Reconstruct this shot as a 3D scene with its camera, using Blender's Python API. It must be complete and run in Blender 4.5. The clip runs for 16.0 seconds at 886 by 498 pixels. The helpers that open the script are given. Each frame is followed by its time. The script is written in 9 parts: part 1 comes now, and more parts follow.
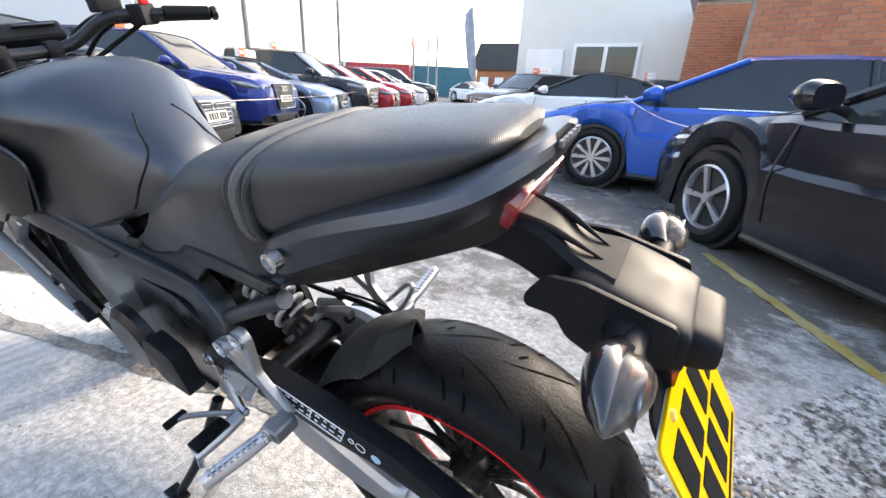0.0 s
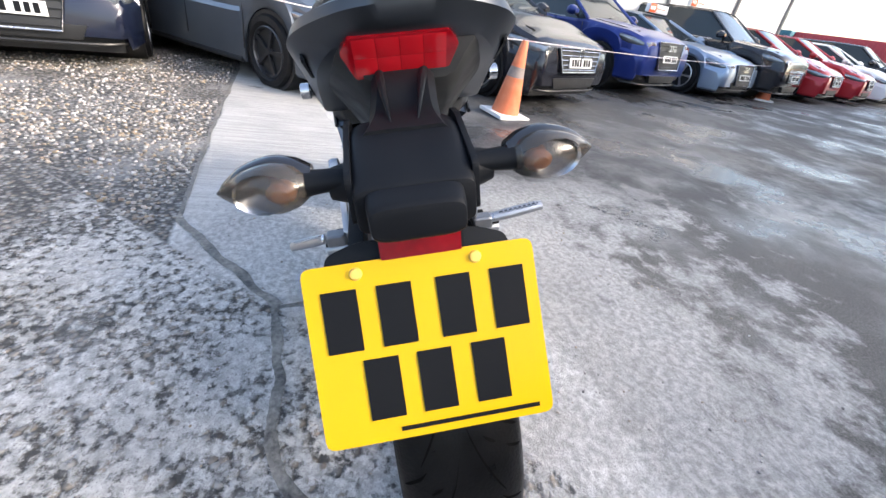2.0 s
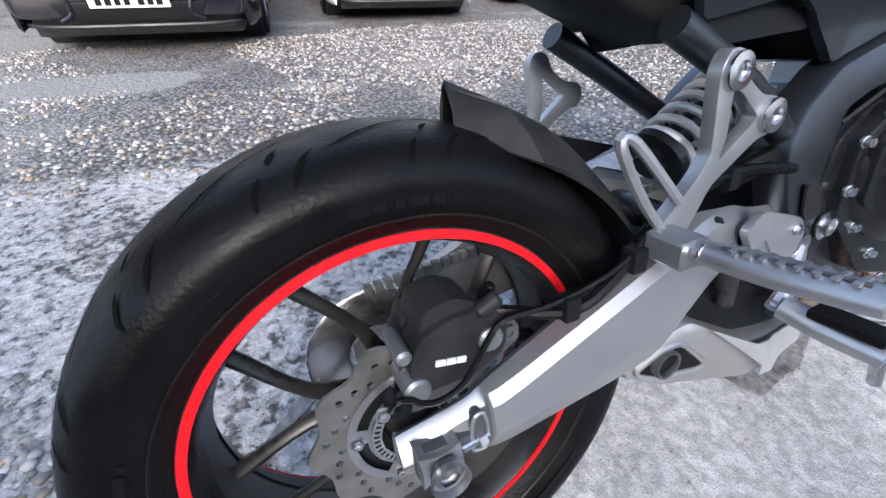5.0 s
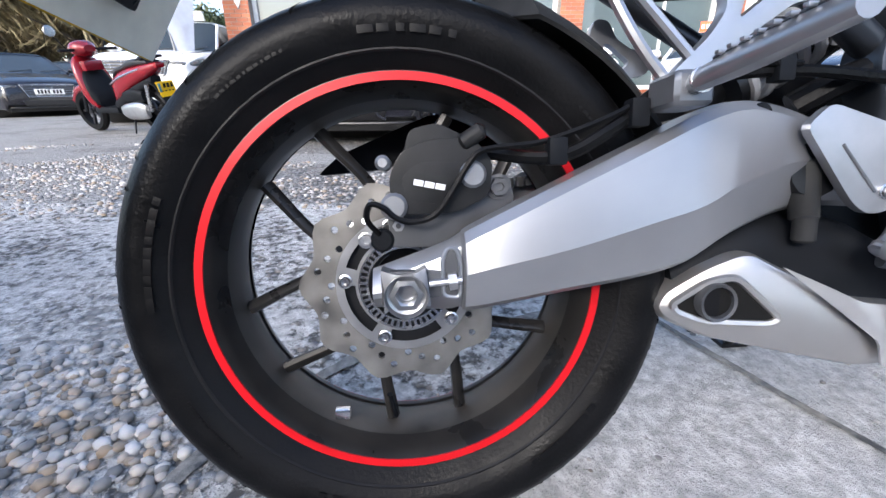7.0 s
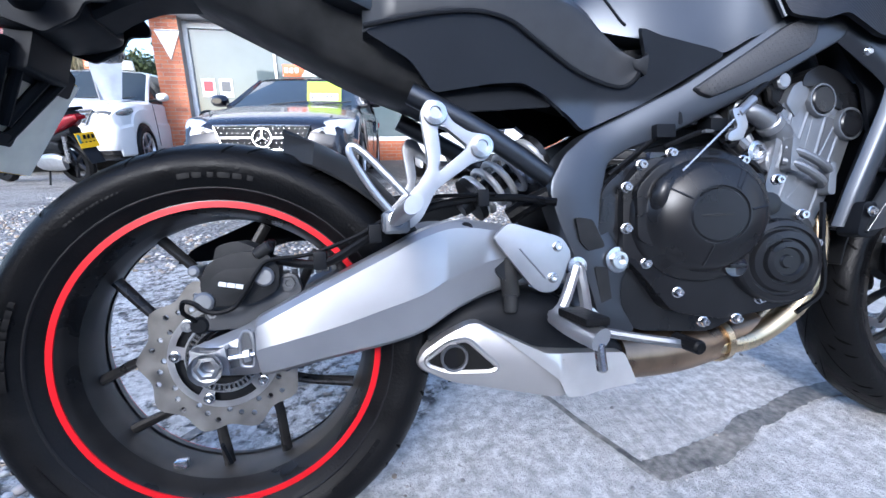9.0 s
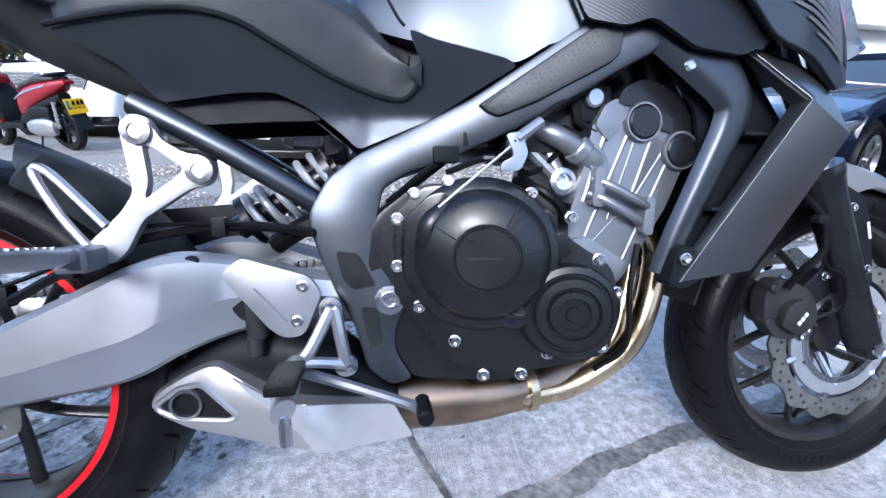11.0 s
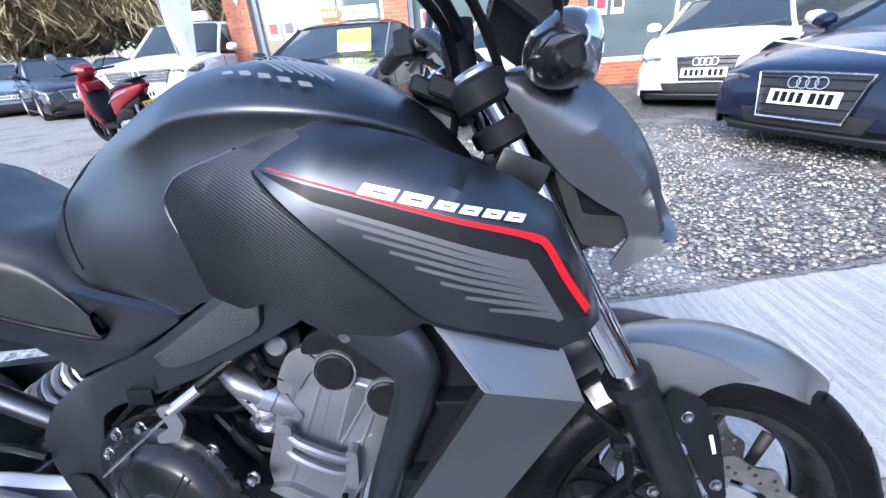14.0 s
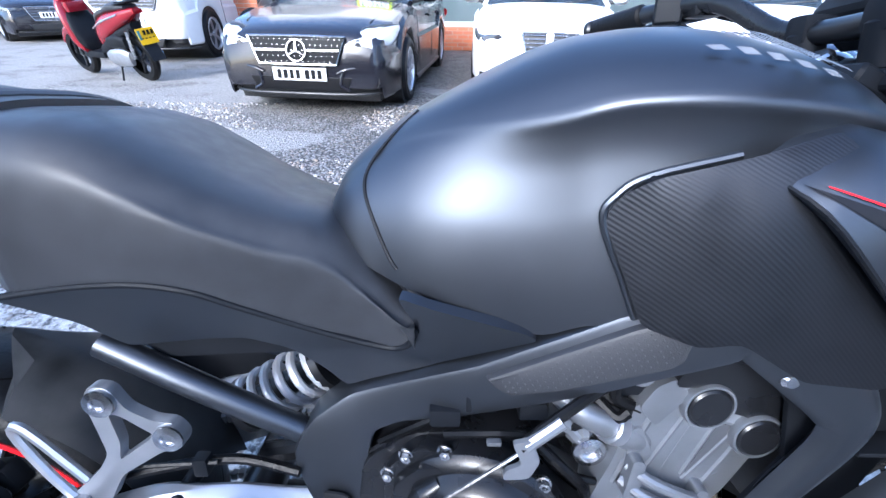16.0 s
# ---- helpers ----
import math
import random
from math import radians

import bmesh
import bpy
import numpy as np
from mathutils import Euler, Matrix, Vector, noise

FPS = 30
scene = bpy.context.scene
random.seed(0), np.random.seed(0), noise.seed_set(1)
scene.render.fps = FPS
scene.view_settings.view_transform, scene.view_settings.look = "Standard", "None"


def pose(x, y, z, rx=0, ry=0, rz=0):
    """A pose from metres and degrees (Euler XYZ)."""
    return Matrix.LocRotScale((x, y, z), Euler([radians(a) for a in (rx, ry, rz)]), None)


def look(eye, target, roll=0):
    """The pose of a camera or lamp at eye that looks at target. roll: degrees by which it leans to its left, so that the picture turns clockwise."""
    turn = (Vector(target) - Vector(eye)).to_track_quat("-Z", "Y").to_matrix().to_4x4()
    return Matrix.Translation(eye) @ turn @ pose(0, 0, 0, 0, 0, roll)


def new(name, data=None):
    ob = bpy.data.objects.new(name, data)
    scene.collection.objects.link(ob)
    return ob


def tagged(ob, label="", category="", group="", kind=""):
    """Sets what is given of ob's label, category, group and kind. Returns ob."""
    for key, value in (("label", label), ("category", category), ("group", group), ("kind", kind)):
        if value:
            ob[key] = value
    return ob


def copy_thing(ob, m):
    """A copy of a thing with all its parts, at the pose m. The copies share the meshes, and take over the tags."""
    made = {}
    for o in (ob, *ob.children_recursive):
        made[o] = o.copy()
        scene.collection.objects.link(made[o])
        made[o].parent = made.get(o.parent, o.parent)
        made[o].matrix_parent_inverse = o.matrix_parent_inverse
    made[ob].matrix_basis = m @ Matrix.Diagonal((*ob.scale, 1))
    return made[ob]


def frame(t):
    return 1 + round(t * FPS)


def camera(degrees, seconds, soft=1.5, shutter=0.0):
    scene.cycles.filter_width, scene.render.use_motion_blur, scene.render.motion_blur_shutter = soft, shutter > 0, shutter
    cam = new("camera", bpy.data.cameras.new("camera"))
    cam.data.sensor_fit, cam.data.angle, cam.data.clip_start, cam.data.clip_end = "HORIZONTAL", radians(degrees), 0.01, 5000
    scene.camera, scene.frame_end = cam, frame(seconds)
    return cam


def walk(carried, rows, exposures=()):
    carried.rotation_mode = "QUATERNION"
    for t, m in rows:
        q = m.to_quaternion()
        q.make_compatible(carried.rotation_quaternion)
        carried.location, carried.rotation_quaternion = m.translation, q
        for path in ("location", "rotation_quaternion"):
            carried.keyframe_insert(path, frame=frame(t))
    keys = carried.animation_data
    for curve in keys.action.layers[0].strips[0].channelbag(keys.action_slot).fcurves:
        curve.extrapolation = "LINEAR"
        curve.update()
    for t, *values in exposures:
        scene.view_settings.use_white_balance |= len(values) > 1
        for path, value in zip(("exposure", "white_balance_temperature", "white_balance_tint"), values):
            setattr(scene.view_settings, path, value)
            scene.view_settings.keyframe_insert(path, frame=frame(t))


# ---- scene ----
cam = camera(93.4, 16.0)
PATH = [
    (0, (-0.223, 0.622, 0.995), (0.713, -0.988, 0.266), 2.9),
    (0.5, (-0.364, 0.534, 1.018), (0.845, -0.835, 0.202), 4.5),
    (1, (-0.543, 0.446, 0.994), (0.89, -0.632, 0.109), 6.5),
    (1.5, (-0.612, 0.334, 0.948), (0.969, -0.419, -0.018), 8.8),
    (2, (-0.596, 0.241, 0.952), (1.084, -0.164, -0.055), 8.9),
    (2.5, (-0.557, 0.198, 1.058), (1.148, 0.147, 0.013), 8.2),
    (3, (-0.56, 0.017, 1.062), (1.065, 0.336, -0.058), 7.4),
    (3.5, (-0.45, -0.079, 0.912), (0.949, 0.539, -0.376), 8.4),
    (3.7, (-0.383, -0.059, 0.864), (0.96, 0.617, -0.456), 9.2),
    (5.8, (0.005, -0.389, 0.607), (0.255, 1.363, -0.325), -1.3),
    (6, (0.014, -0.409, 0.553), (0.216, 1.383, -0.312), -1.1),
    (6.5, (0.02, -0.421, 0.528), (0.17, 1.423, -0.232), -0.7),
    (7, (0.02, -0.424, 0.526), (0.172, 1.436, -0.193), -0.6),
    (7.5, (0.023, -0.453, 0.536), (0.219, 1.417, -0.146), -0.6),
    (8, (0.062, -0.532, 0.581), (0.319, 1.345, -0.06), -0.6),
    (8.5, (0.116, -0.602, 0.62), (0.448, 1.281, 0.034), -0.5),
    (9, (0.211, -0.601, 0.637), (0.609, 1.284, 0.099), -0.1),
    (9.5, (0.293, -0.583, 0.628), (0.725, 1.302, 0.116), 0.4),
    (9.7, (0.345, -0.572, 0.636), (0.771, 1.311, 0.115), 0.7),
    (11.8, (0.742, -0.563, 0.743), (0.918, 1.281, -0.013), 1.5),
    (12, (0.784, -0.558, 0.753), (0.912, 1.28, -0.026), 1.4),
    (12.5, (0.892, -0.5, 0.77), (0.919, 1.325, -0.047), 0.7),
    (13, (0.984, -0.446, 0.845), (0.922, 1.357, -0.019), -0.4),
    (13.5, (1.086, -0.417, 0.974), (1.011, 1.378, 0.094), -2.7),
    (14, (1.129, -0.395, 1.022), (1.031, 1.401, 0.148), -4.4),
    (14.5, (1.141, -0.373, 1.016), (1.025, 1.43, 0.157), -3.7),
    (15, (1.047, -0.356, 1.047), (0.973, 1.426, 0.143), -1.7),
    (15.5, (0.863, -0.329, 1.063), (0.839, 1.412, 0.078), -0.5),
    (16, (0.693, -0.3, 1.045), (0.705, 1.406, 0.001), 0.8),
]
EXPOSURES = [(0.0, 2.5, 7700, 10), (1.0, 2.2, 7800, 10), (2.0, 2.05, 7200, 10), (3.5, 1.9, 6600, 10), (6.0, 1.7, 6300, 10), (7.5, 1.72, 6200, 10), (9.5, 1.8, 5500, 10), (12.5, 1.98, 5600, 10), (13.1, 2.1, 5600, 10), (14.5, 1.95, 5800, 10), (16.0, 2.25, 5400, 10)]
walk(cam, [(t, look(e, g, r)) for t, e, g, r in PATH], EXPOSURES)

# ---- light ----
world = bpy.data.worlds.new("sky")
scene.world = world
world.use_nodes = True
wn = world.node_tree.nodes
sky = wn.new("ShaderNodeTexSky")
sky.sky_type = "NISHITA"
sky.sun_disc = False
sky.sun_elevation = radians(35)
sky.sun_rotation = radians(205)
sky.air_density, sky.dust_density, sky.ozone_density = 1.0, 2.5, 2.0
wn["Background"].inputs["Strength"].default_value = 0.15
world.node_tree.links.new(sky.outputs[0], wn["Background"].inputs["Color"])
sun = new("sun", bpy.data.lights.new("sun", "SUN"))
sun.data.energy, sun.data.angle, sun.data.color = 1.1, radians(14), (1.0, 0.96, 0.92)
sun.matrix_world = look((0, 0, 0), (math.sin(radians(205)) * -1.0, -math.cos(radians(205)), -0.5))


# ---- materials ----
def mat(name, color, rough=0.5, metal=0.0, var=0.12, scale=20.0, bump=0.0, bscale=60.0, coat=0.0, emit=0.0, alpha=1.0, trans=0.0, stain=None, spec=0.5):
    """A plain surface with variation at two scales and a fine relief."""
    m = bpy.data.materials.new(name)
    m.use_nodes = True
    nt = m.node_tree
    n, l = nt.nodes, nt.links
    b = n["Principled BSDF"]
    co = n.new("ShaderNodeTexCoord")
    n1, n2 = n.new("ShaderNodeTexNoise"), n.new("ShaderNodeTexNoise")
    n1.inputs["Scale"].default_value, n2.inputs["Scale"].default_value = scale, scale * 0.13
    n1.inputs["Detail"].default_value, n2.inputs["Detail"].default_value = 4, 3
    for k in (n1, n2):
        l.new(co.outputs["Object"], k.inputs["Vector"])
    add = n.new("ShaderNodeMath")
    add.operation = "ADD"
    l.new(n1.outputs[0], add.inputs[0])
    l.new(n2.outputs[0], add.inputs[1])
    mr = n.new("ShaderNodeMapRange")
    mr.inputs[1].default_value, mr.inputs[2].default_value = 0.7, 1.3
    l.new(add.outputs[0], mr.inputs[0])
    mix = n.new("ShaderNodeMix")
    mix.data_type = "RGBA"
    c = color
    mix.inputs[6].default_value = (*[max(0, v * (1 - var)) for v in c], 1)
    mix.inputs[7].default_value = (*[min(1, v * (1 + var)) for v in (stain or c)], 1)
    l.new(mr.outputs[0], mix.inputs[0])
    l.new(mix.outputs[2], b.inputs["Base Color"])
    rr = n.new("ShaderNodeMapRange")
    rr.inputs[3].default_value, rr.inputs[4].default_value = max(0.02, rough * (1 - var)), min(1, rough * (1 + var))
    l.new(mr.outputs[0], rr.inputs[0])
    l.new(rr.outputs[0], b.inputs["Roughness"])
    b.inputs["Metallic"].default_value = metal
    b.inputs["Coat Weight"].default_value = coat
    b.inputs["Coat Roughness"].default_value = 0.05
    b.inputs["Specular IOR Level"].default_value = spec
    b.inputs["Transmission Weight"].default_value = trans
    b.inputs["Alpha"].default_value = alpha
    if emit:
        b.inputs["Emission Color"].default_value = (*c, 1)
        b.inputs["Emission Strength"].default_value = emit
    if bump:
        n3 = n.new("ShaderNodeTexNoise")
        n3.inputs["Scale"].default_value, n3.inputs["Detail"].default_value = bscale, 5
        l.new(co.outputs["Object"], n3.inputs["Vector"])
        bp = n.new("ShaderNodeBump")
        bp.inputs["Strength"].default_value, bp.inputs["Distance"].default_value = bump, 0.5 / bscale
        l.new(n3.outputs[0], bp.inputs["Height"])
        l.new(bp.outputs[0], b.inputs["Normal"])
    return m


def wave_mat(name, color, rough, metal, step, axis="X", depth=0.4, col2=None):
    """A moulded carbon-like weave: fine diagonal ribs."""
    m = mat(name, color, rough, metal, var=0.1, scale=30)
    nt = m.node_tree
    n, l = nt.nodes, nt.links
    b = n["Principled BSDF"]
    co = n.new("ShaderNodeTexCoord")
    w = n.new("ShaderNodeTexWave")
    w.bands_direction = axis
    w.inputs["Scale"].default_value = 1.0 / step * 0.628
    w.inputs["Distortion"].default_value = 0.0
    l.new(co.outputs["Object"], w.inputs["Vector"])
    bp = n.new("ShaderNodeBump")
    bp.inputs["Strength"].default_value, bp.inputs["Distance"].default_value = depth, step * 0.3
    l.new(w.outputs["Fac"], bp.inputs["Height"])
    l.new(bp.outputs[0], b.inputs["Normal"])
    return m


def paint(name, c, metal=0.0, rough=0.3):
    return mat(name, c, rough, metal, var=0.06, scale=3.0, coat=0.35, bump=0.02, bscale=400)


M = {}
# the bluish tint puts reflected sky into the graphite's base colour
M["graphite"] = mat("matt_graphite_sky_tint", (0.070, 0.077, 0.089), 0.38, 0.92, var=0.1, scale=9, bump=0.03, bscale=900)
# same graphite, lightened in the colour for cowls and mudguard that catch skylight
M["graphite_lit"] = mat("satin_lit_graphite_paint", (0.155, 0.160, 0.167), 0.33, 0.92, var=0.08, scale=9)
M["guard_lit"] = mat("satin_lit_mudguard_paint", (0.21, 0.213, 0.22), 0.30, 0.75, var=0.06, scale=12, bump=0.02, bscale=900)
M["weave"] = wave_mat("ribbed_graphite_panel", (0.029, 0.031, 0.036), 0.42, 0.9, 0.0045, "DIAGONAL", 0.11)
M["seat"] = mat("black_vinyl", (0.026, 0.0275, 0.031), 0.44, 0, var=0.2, scale=40, bump=0.12, bscale=1400, spec=0.34)
M["strapgrey"] = mat("ribbed_grey_strap", (0.075, 0.076, 0.078), 0.6, 0, var=0.2, scale=60, bump=0.5, bscale=420)
M["seatweave"] = wave_mat("woven_black_vinyl", (0.02, 0.021, 0.023), 0.45, 0, 0.0032, "DIAGONAL", 0.35)
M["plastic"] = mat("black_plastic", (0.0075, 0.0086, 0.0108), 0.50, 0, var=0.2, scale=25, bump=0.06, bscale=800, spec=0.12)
# dark castings, and the painted shade of recesses in paler metal
M["castdark"] = mat("dark_and_shaded_casting", (0.09, 0.093, 0.10), 0.5, 0.5, var=0.15, scale=30, bump=0.2, bscale=600)
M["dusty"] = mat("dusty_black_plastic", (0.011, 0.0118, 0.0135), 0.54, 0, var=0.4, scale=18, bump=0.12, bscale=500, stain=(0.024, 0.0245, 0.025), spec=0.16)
M["gloss"] = mat("gloss_black", (0.012, 0.012, 0.014), 0.12, 0, coat=0.6)
M["rubber"] = mat("tyre_rubber", (0.0042, 0.0043, 0.0048), 0.42, 0, var=0.35, scale=22, bump=0.3, bscale=220, spec=0.13)
M["tyrewall"] = mat("tyre_sidewall", (0.007, 0.007, 0.008), 0.5, 0, var=0.3, scale=26, bump=0.15, bscale=300, spec=0.2)
M["rim"] = mat("satin_black_rim", (0.010, 0.010, 0.011), 0.3, 0.1, var=0.3, scale=20, stain=(0.022, 0.0205, 0.019), spec=0.3)
M["rimdust"] = mat("dusty_rim_barrel", (0.016, 0.0155, 0.015), 0.45, 0.1, var=0.4, scale=18, stain=(0.05, 0.046, 0.041))
M["red"] = mat("red_tape", (0.60, 0.008, 0.014), 0.42, 0, var=0.1, scale=14, spec=0.2)
M["alu"] = mat("cast_aluminium", (0.40, 0.41, 0.43), 0.36, 0.85, var=0.12, scale=30, bump=0.1, bscale=900)
M["swing"] = mat("silver_painted_aluminium", (0.35, 0.36, 0.38), 0.36, 0.75, var=0.1, scale=10, bump=0.04, bscale=700)
M["engine"] = mat("cast_engine_block", (0.200, 0.209, 0.224), 0.42, 0.7, var=0.15, scale=30, bump=0.2, bscale=600)
M["engblack"] = mat("satin_black_engine_cover", (0.009, 0.0095, 0.011), 0.30, 0.1, var=0.2, scale=18, bump=0.05, bscale=700, spec=0.38)
M["steel"] = mat("zinc_plated_steel", (0.55, 0.55, 0.56), 0.25, 1.0, var=0.15, scale=60)
M["disc"] = mat("worn_brake_disc", (0.27, 0.26, 0.245), 0.38, 0.85, var=0.25, scale=40, bump=0.05, bscale=300)
M["carrier"] = mat("disc_carrier", (0.5, 0.51, 0.53), 0.4, 0.8, var=0.1, scale=40)
M["chrome"] = mat("chrome_stanchion", (0.72, 0.73, 0.75), 0.06, 1.0, var=0.05)
M["silencer"] = mat("brushed_silencer_steel", (0.48, 0.47, 0.46), 0.36, 0.85, var=0.1, scale=12, bump=0.05, bscale=600)
M["header"] = mat("heat_tinted_steel", (0.34, 0.25, 0.16), 0.24, 1.0, var=0.35, scale=14, stain=(0.55, 0.44, 0.28))
M["headerdk"] = mat("browned_exhaust_steel", (0.16, 0.11, 0.08), 0.3, 1.0, var=0.4, scale=12, stain=(0.3, 0.22, 0.15))
M["spring"] = mat("grey_painted_spring", (0.42, 0.43, 0.45), 0.35, 0.4, var=0.1)
M["lensred"] = mat("red_lens", (0.20, 0.002, 0.006), 0.12, 0, coat=0.7, var=0.3, scale=60)
M["lenssmoke"] = mat("smoked_lens", (0.06, 0.052, 0.045), 0.14, 0, coat=0.25, var=0.2, scale=30, alpha=0.72)
M["amber"] = mat("amber_bulb", (0.75, 0.22, 0.05), 0.2, 0, var=0.2)
M["yellow"] = mat("yellow_number_plate", (0.64, 0.38, 0.0015), 0.35, 0, var=0.04, scale=6, coat=0.05, spec=0.25)
M["white"] = mat("white_plastic", (0.78, 0.78, 0.77), 0.4, 0, var=0.05, scale=8)
M["ink"] = mat("black_print", (0.007, 0.007, 0.008), 0.45, spec=0.12)
M["whiteink"] = mat("white_print", (0.75, 0.76, 0.78), 0.4, var=0.06)
M["greyink"] = mat("grey_print", (0.095, 0.098, 0.104), 0.40, 0.3, var=0.08)


# ---- builders ----
def part(name, bm, material, parent=None, label="", smooth=True, angle=35):
    """Links a bmesh as one mesh object under a thing or a part."""
    me = bpy.data.meshes.new(name)
    if isinstance(bm, tuple):
        me.from_pydata(bm[0], [], bm[1])
    else:
        bmesh.ops.recalc_face_normals(bm, faces=bm.faces)
        if smooth:
            lim = radians(angle)
            for f in bm.faces:
                f.smooth = True
            for e in bm.edges:
                if len(e.link_faces) == 2 and e.calc_face_angle(0) > lim:
                    e.smooth = False
        bm.to_mesh(me)
        bm.free()
    me.materials.append(M[material] if isinstance(material, str) else material)
    ob = new(name, me)
    if parent is not None:
        ob.parent = parent
    if label:
        ob["label"] = label
    return ob


def empty(name, m=None, label="", category="", group="", kind=""):
    ob = new(name)
    ob.empty_display_size = 0.1
    if m is not None:
        ob.matrix_basis = m
    return tagged(ob, label, category, group, kind)


def crom(pts, n=6):
    """Points along a smooth curve through pts (any dimension)."""
    p = [np.array(q, float) for q in pts]
    p = [2 * p[0] - p[1]] + p + [2 * p[-1] - p[-2]]
    out = []
    for i in range(1, len(p) - 2):
        a, b, c, d = p[i - 1:i + 3]
        for k in range(n):
            t = k / n
            out.append(0.5 * (2 * b + (c - a) * t + (2 * a - 5 * b + 4 * c - d) * t * t + (3 * b - a - 3 * c + d) * t ** 3))
    out.append(p[-2])
    return out


def rings(bm, sections, closed=True, caps=True):
    rows = [[bm.verts.new(v) for v in s] for s in sections]
    n = len(rows[0])
    for a, b in zip(rows, rows[1:]):
        for i in range(n if closed else n - 1):
            j = (i + 1) % n
            try:
                bm.faces.new((a[i], a[j], b[j], b[i]))
            except ValueError:
                pass
    if caps and closed:
        for r in (rows[0], rows[-1]):
            try:
                bm.faces.new(r)
            except ValueError:
                pass
    return rows


def tube(pts, r, n=10, smooth=5, bm=None, flat=1.0):
    """A bent tube; r a radius or one radius a point."""
    bm = bm or bmesh.new()
    rr = [r] * len(pts) if not hasattr(r, "__len__") else r
    q = [(*p, k) for p, k in zip(pts, rr)]
    q = crom(q, smooth) if smooth > 1 and len(q) > 2 else [np.array(v, float) for v in q]
    P = [Vector(v[:3]) for v in q]
    sec = []
    up = None
    for i, p in enumerate(P):
        d = (P[min(i + 1, len(P) - 1)] - P[max(i - 1, 0)]).normalized()
        if up is None:
            up = d.orthogonal().normalized()
        up = (up - d * up.dot(d)).normalized()
        sd = d.cross(up)
        sec.append([p + (up * math.cos(a) + sd * math.sin(a) * flat) * q[i][3] for a in [2 * math.pi * k / n for k in range(n)]])
    rings(bm, sec)
    return bm


def prism(outline, y0, y1, bevel=0.0, seg=2, bm=None, axis="Y"):
    """An outline in x and z, given thickness from y0 to y1, with rounded edges."""
    own = bm is None
    b = bmesh.new()
    A = [b.verts.new((x, y0, z)) for x, z in outline]
    B = [b.verts.new((x, y1, z)) for x, z in outline]
    n = len(A)
    b.faces.new(A)
    b.faces.new(B[::-1])
    for i in range(n):
        b.faces.new((A[i], B[i], B[(i + 1) % n], A[(i + 1) % n]))
    bmesh.ops.recalc_face_normals(b, faces=b.faces)
    if bevel:
        bmesh.ops.bevel(b, geom=list(b.edges), offset=bevel, segments=seg, profile=0.7, affect="EDGES", clamp_overlap=True)
    if own:
        return b
    return join(bm, b)


def join(bm, b, m=None):
    """Adds b to bm, at the pose m."""
    if m is not None:
        bmesh.ops.transform(b, matrix=m, verts=b.verts)
    mp = {v: bm.verts.new(v.co) for v in b.verts}
    for f in b.faces:
        try:
            bm.faces.new([mp[v] for v in f.verts])
        except ValueError:
            pass
    b.free()
    return bm


def box(cx, cy, cz, sx, sy, sz, bevel=0.0, seg=2, m=None):
    b = bmesh.new()
    bmesh.ops.create_cube(b, size=1)
    bmesh.ops.scale(b, vec=(sx, sy, sz), verts=b.verts)
    if bevel:
        bmesh.ops.bevel(b, geom=list(b.edges), offset=bevel, segments=seg, profile=0.7, affect="EDGES", clamp_overlap=True)
    if m is not None:
        bmesh.ops.transform(b, matrix=m, verts=b.verts)
    bmesh.ops.translate(b, vec=(cx, cy, cz), verts=b.verts)
    return b


def lathe(profile, c=(0, 0, 0), axis="Y", n=32, m=None, closed=False):
    """A turned shape: pairs of radius and place along the axis."""
    b = bmesh.new()
    sec = []
    pr = list(profile)
    for k in range(n):
        a = 2 * math.pi * k / n
        sec.append([{"Y": Vector((r * math.cos(a), h, r * math.sin(a))), "Z": Vector((r * math.cos(a), r * math.sin(a), h)), "X": Vector((h, r * math.cos(a), r * math.sin(a)))}[axis] for r, h in pr])
    rows = [[b.verts.new(v) for v in s] for s in sec]
    k = len(pr)
    for i in range(n):
        A, B = rows[i], rows[(i + 1) % n]
        for j in range(k if closed else k - 1):
            b.faces.new((A[j], A[(j + 1) % k], B[(j + 1) % k], B[j]))
    bmesh.ops.remove_doubles(b, verts=b.verts, dist=1e-5)
    if m is not None:
        bmesh.ops.transform(b, matrix=m, verts=b.verts)
    bmesh.ops.translate(b, vec=c, verts=b.verts)
    return b


def along(a, b):
    """The pose that lays the y axis from a to b, with its origin at a."""
    a, b = Vector(a), Vector(b)
    return Matrix.Translation(a) @ (b - a).to_track_quat("Y", "Z").to_matrix().to_4x4()


def rod(a, b, r, n=12, bevel=0.0, r2=None):
    L = (Vector(b) - Vector(a)).length
    r2 = r if r2 is None else r2
    e = min(bevel, r * 0.5)
    return lathe([(0, 0), (r - e, 0), (r, e), (r2, L - e), (r2 - e, L), (0, L)], n=n, m=along(a, b))


def bolt(p, d=(0, -1, 0), r=0.006, h=0.006):
    """A flanged hexagon bolt head."""
    p, d = Vector(p), Vector(d).normalized()
    b = lathe([(0, 0), (r * 1.35, 0), (r * 1.35, h * 0.3), (r * 1.05, h * 0.4)], n=12, m=along(p, p + d))
    join(b, lathe([(r * 1.0, h * 0.3), (r * 0.95, h), (r * 0.5, h), (r * 0.45, h * 0.6), (0, h * 0.6)], n=6, m=along(p, p + d)))
    return b


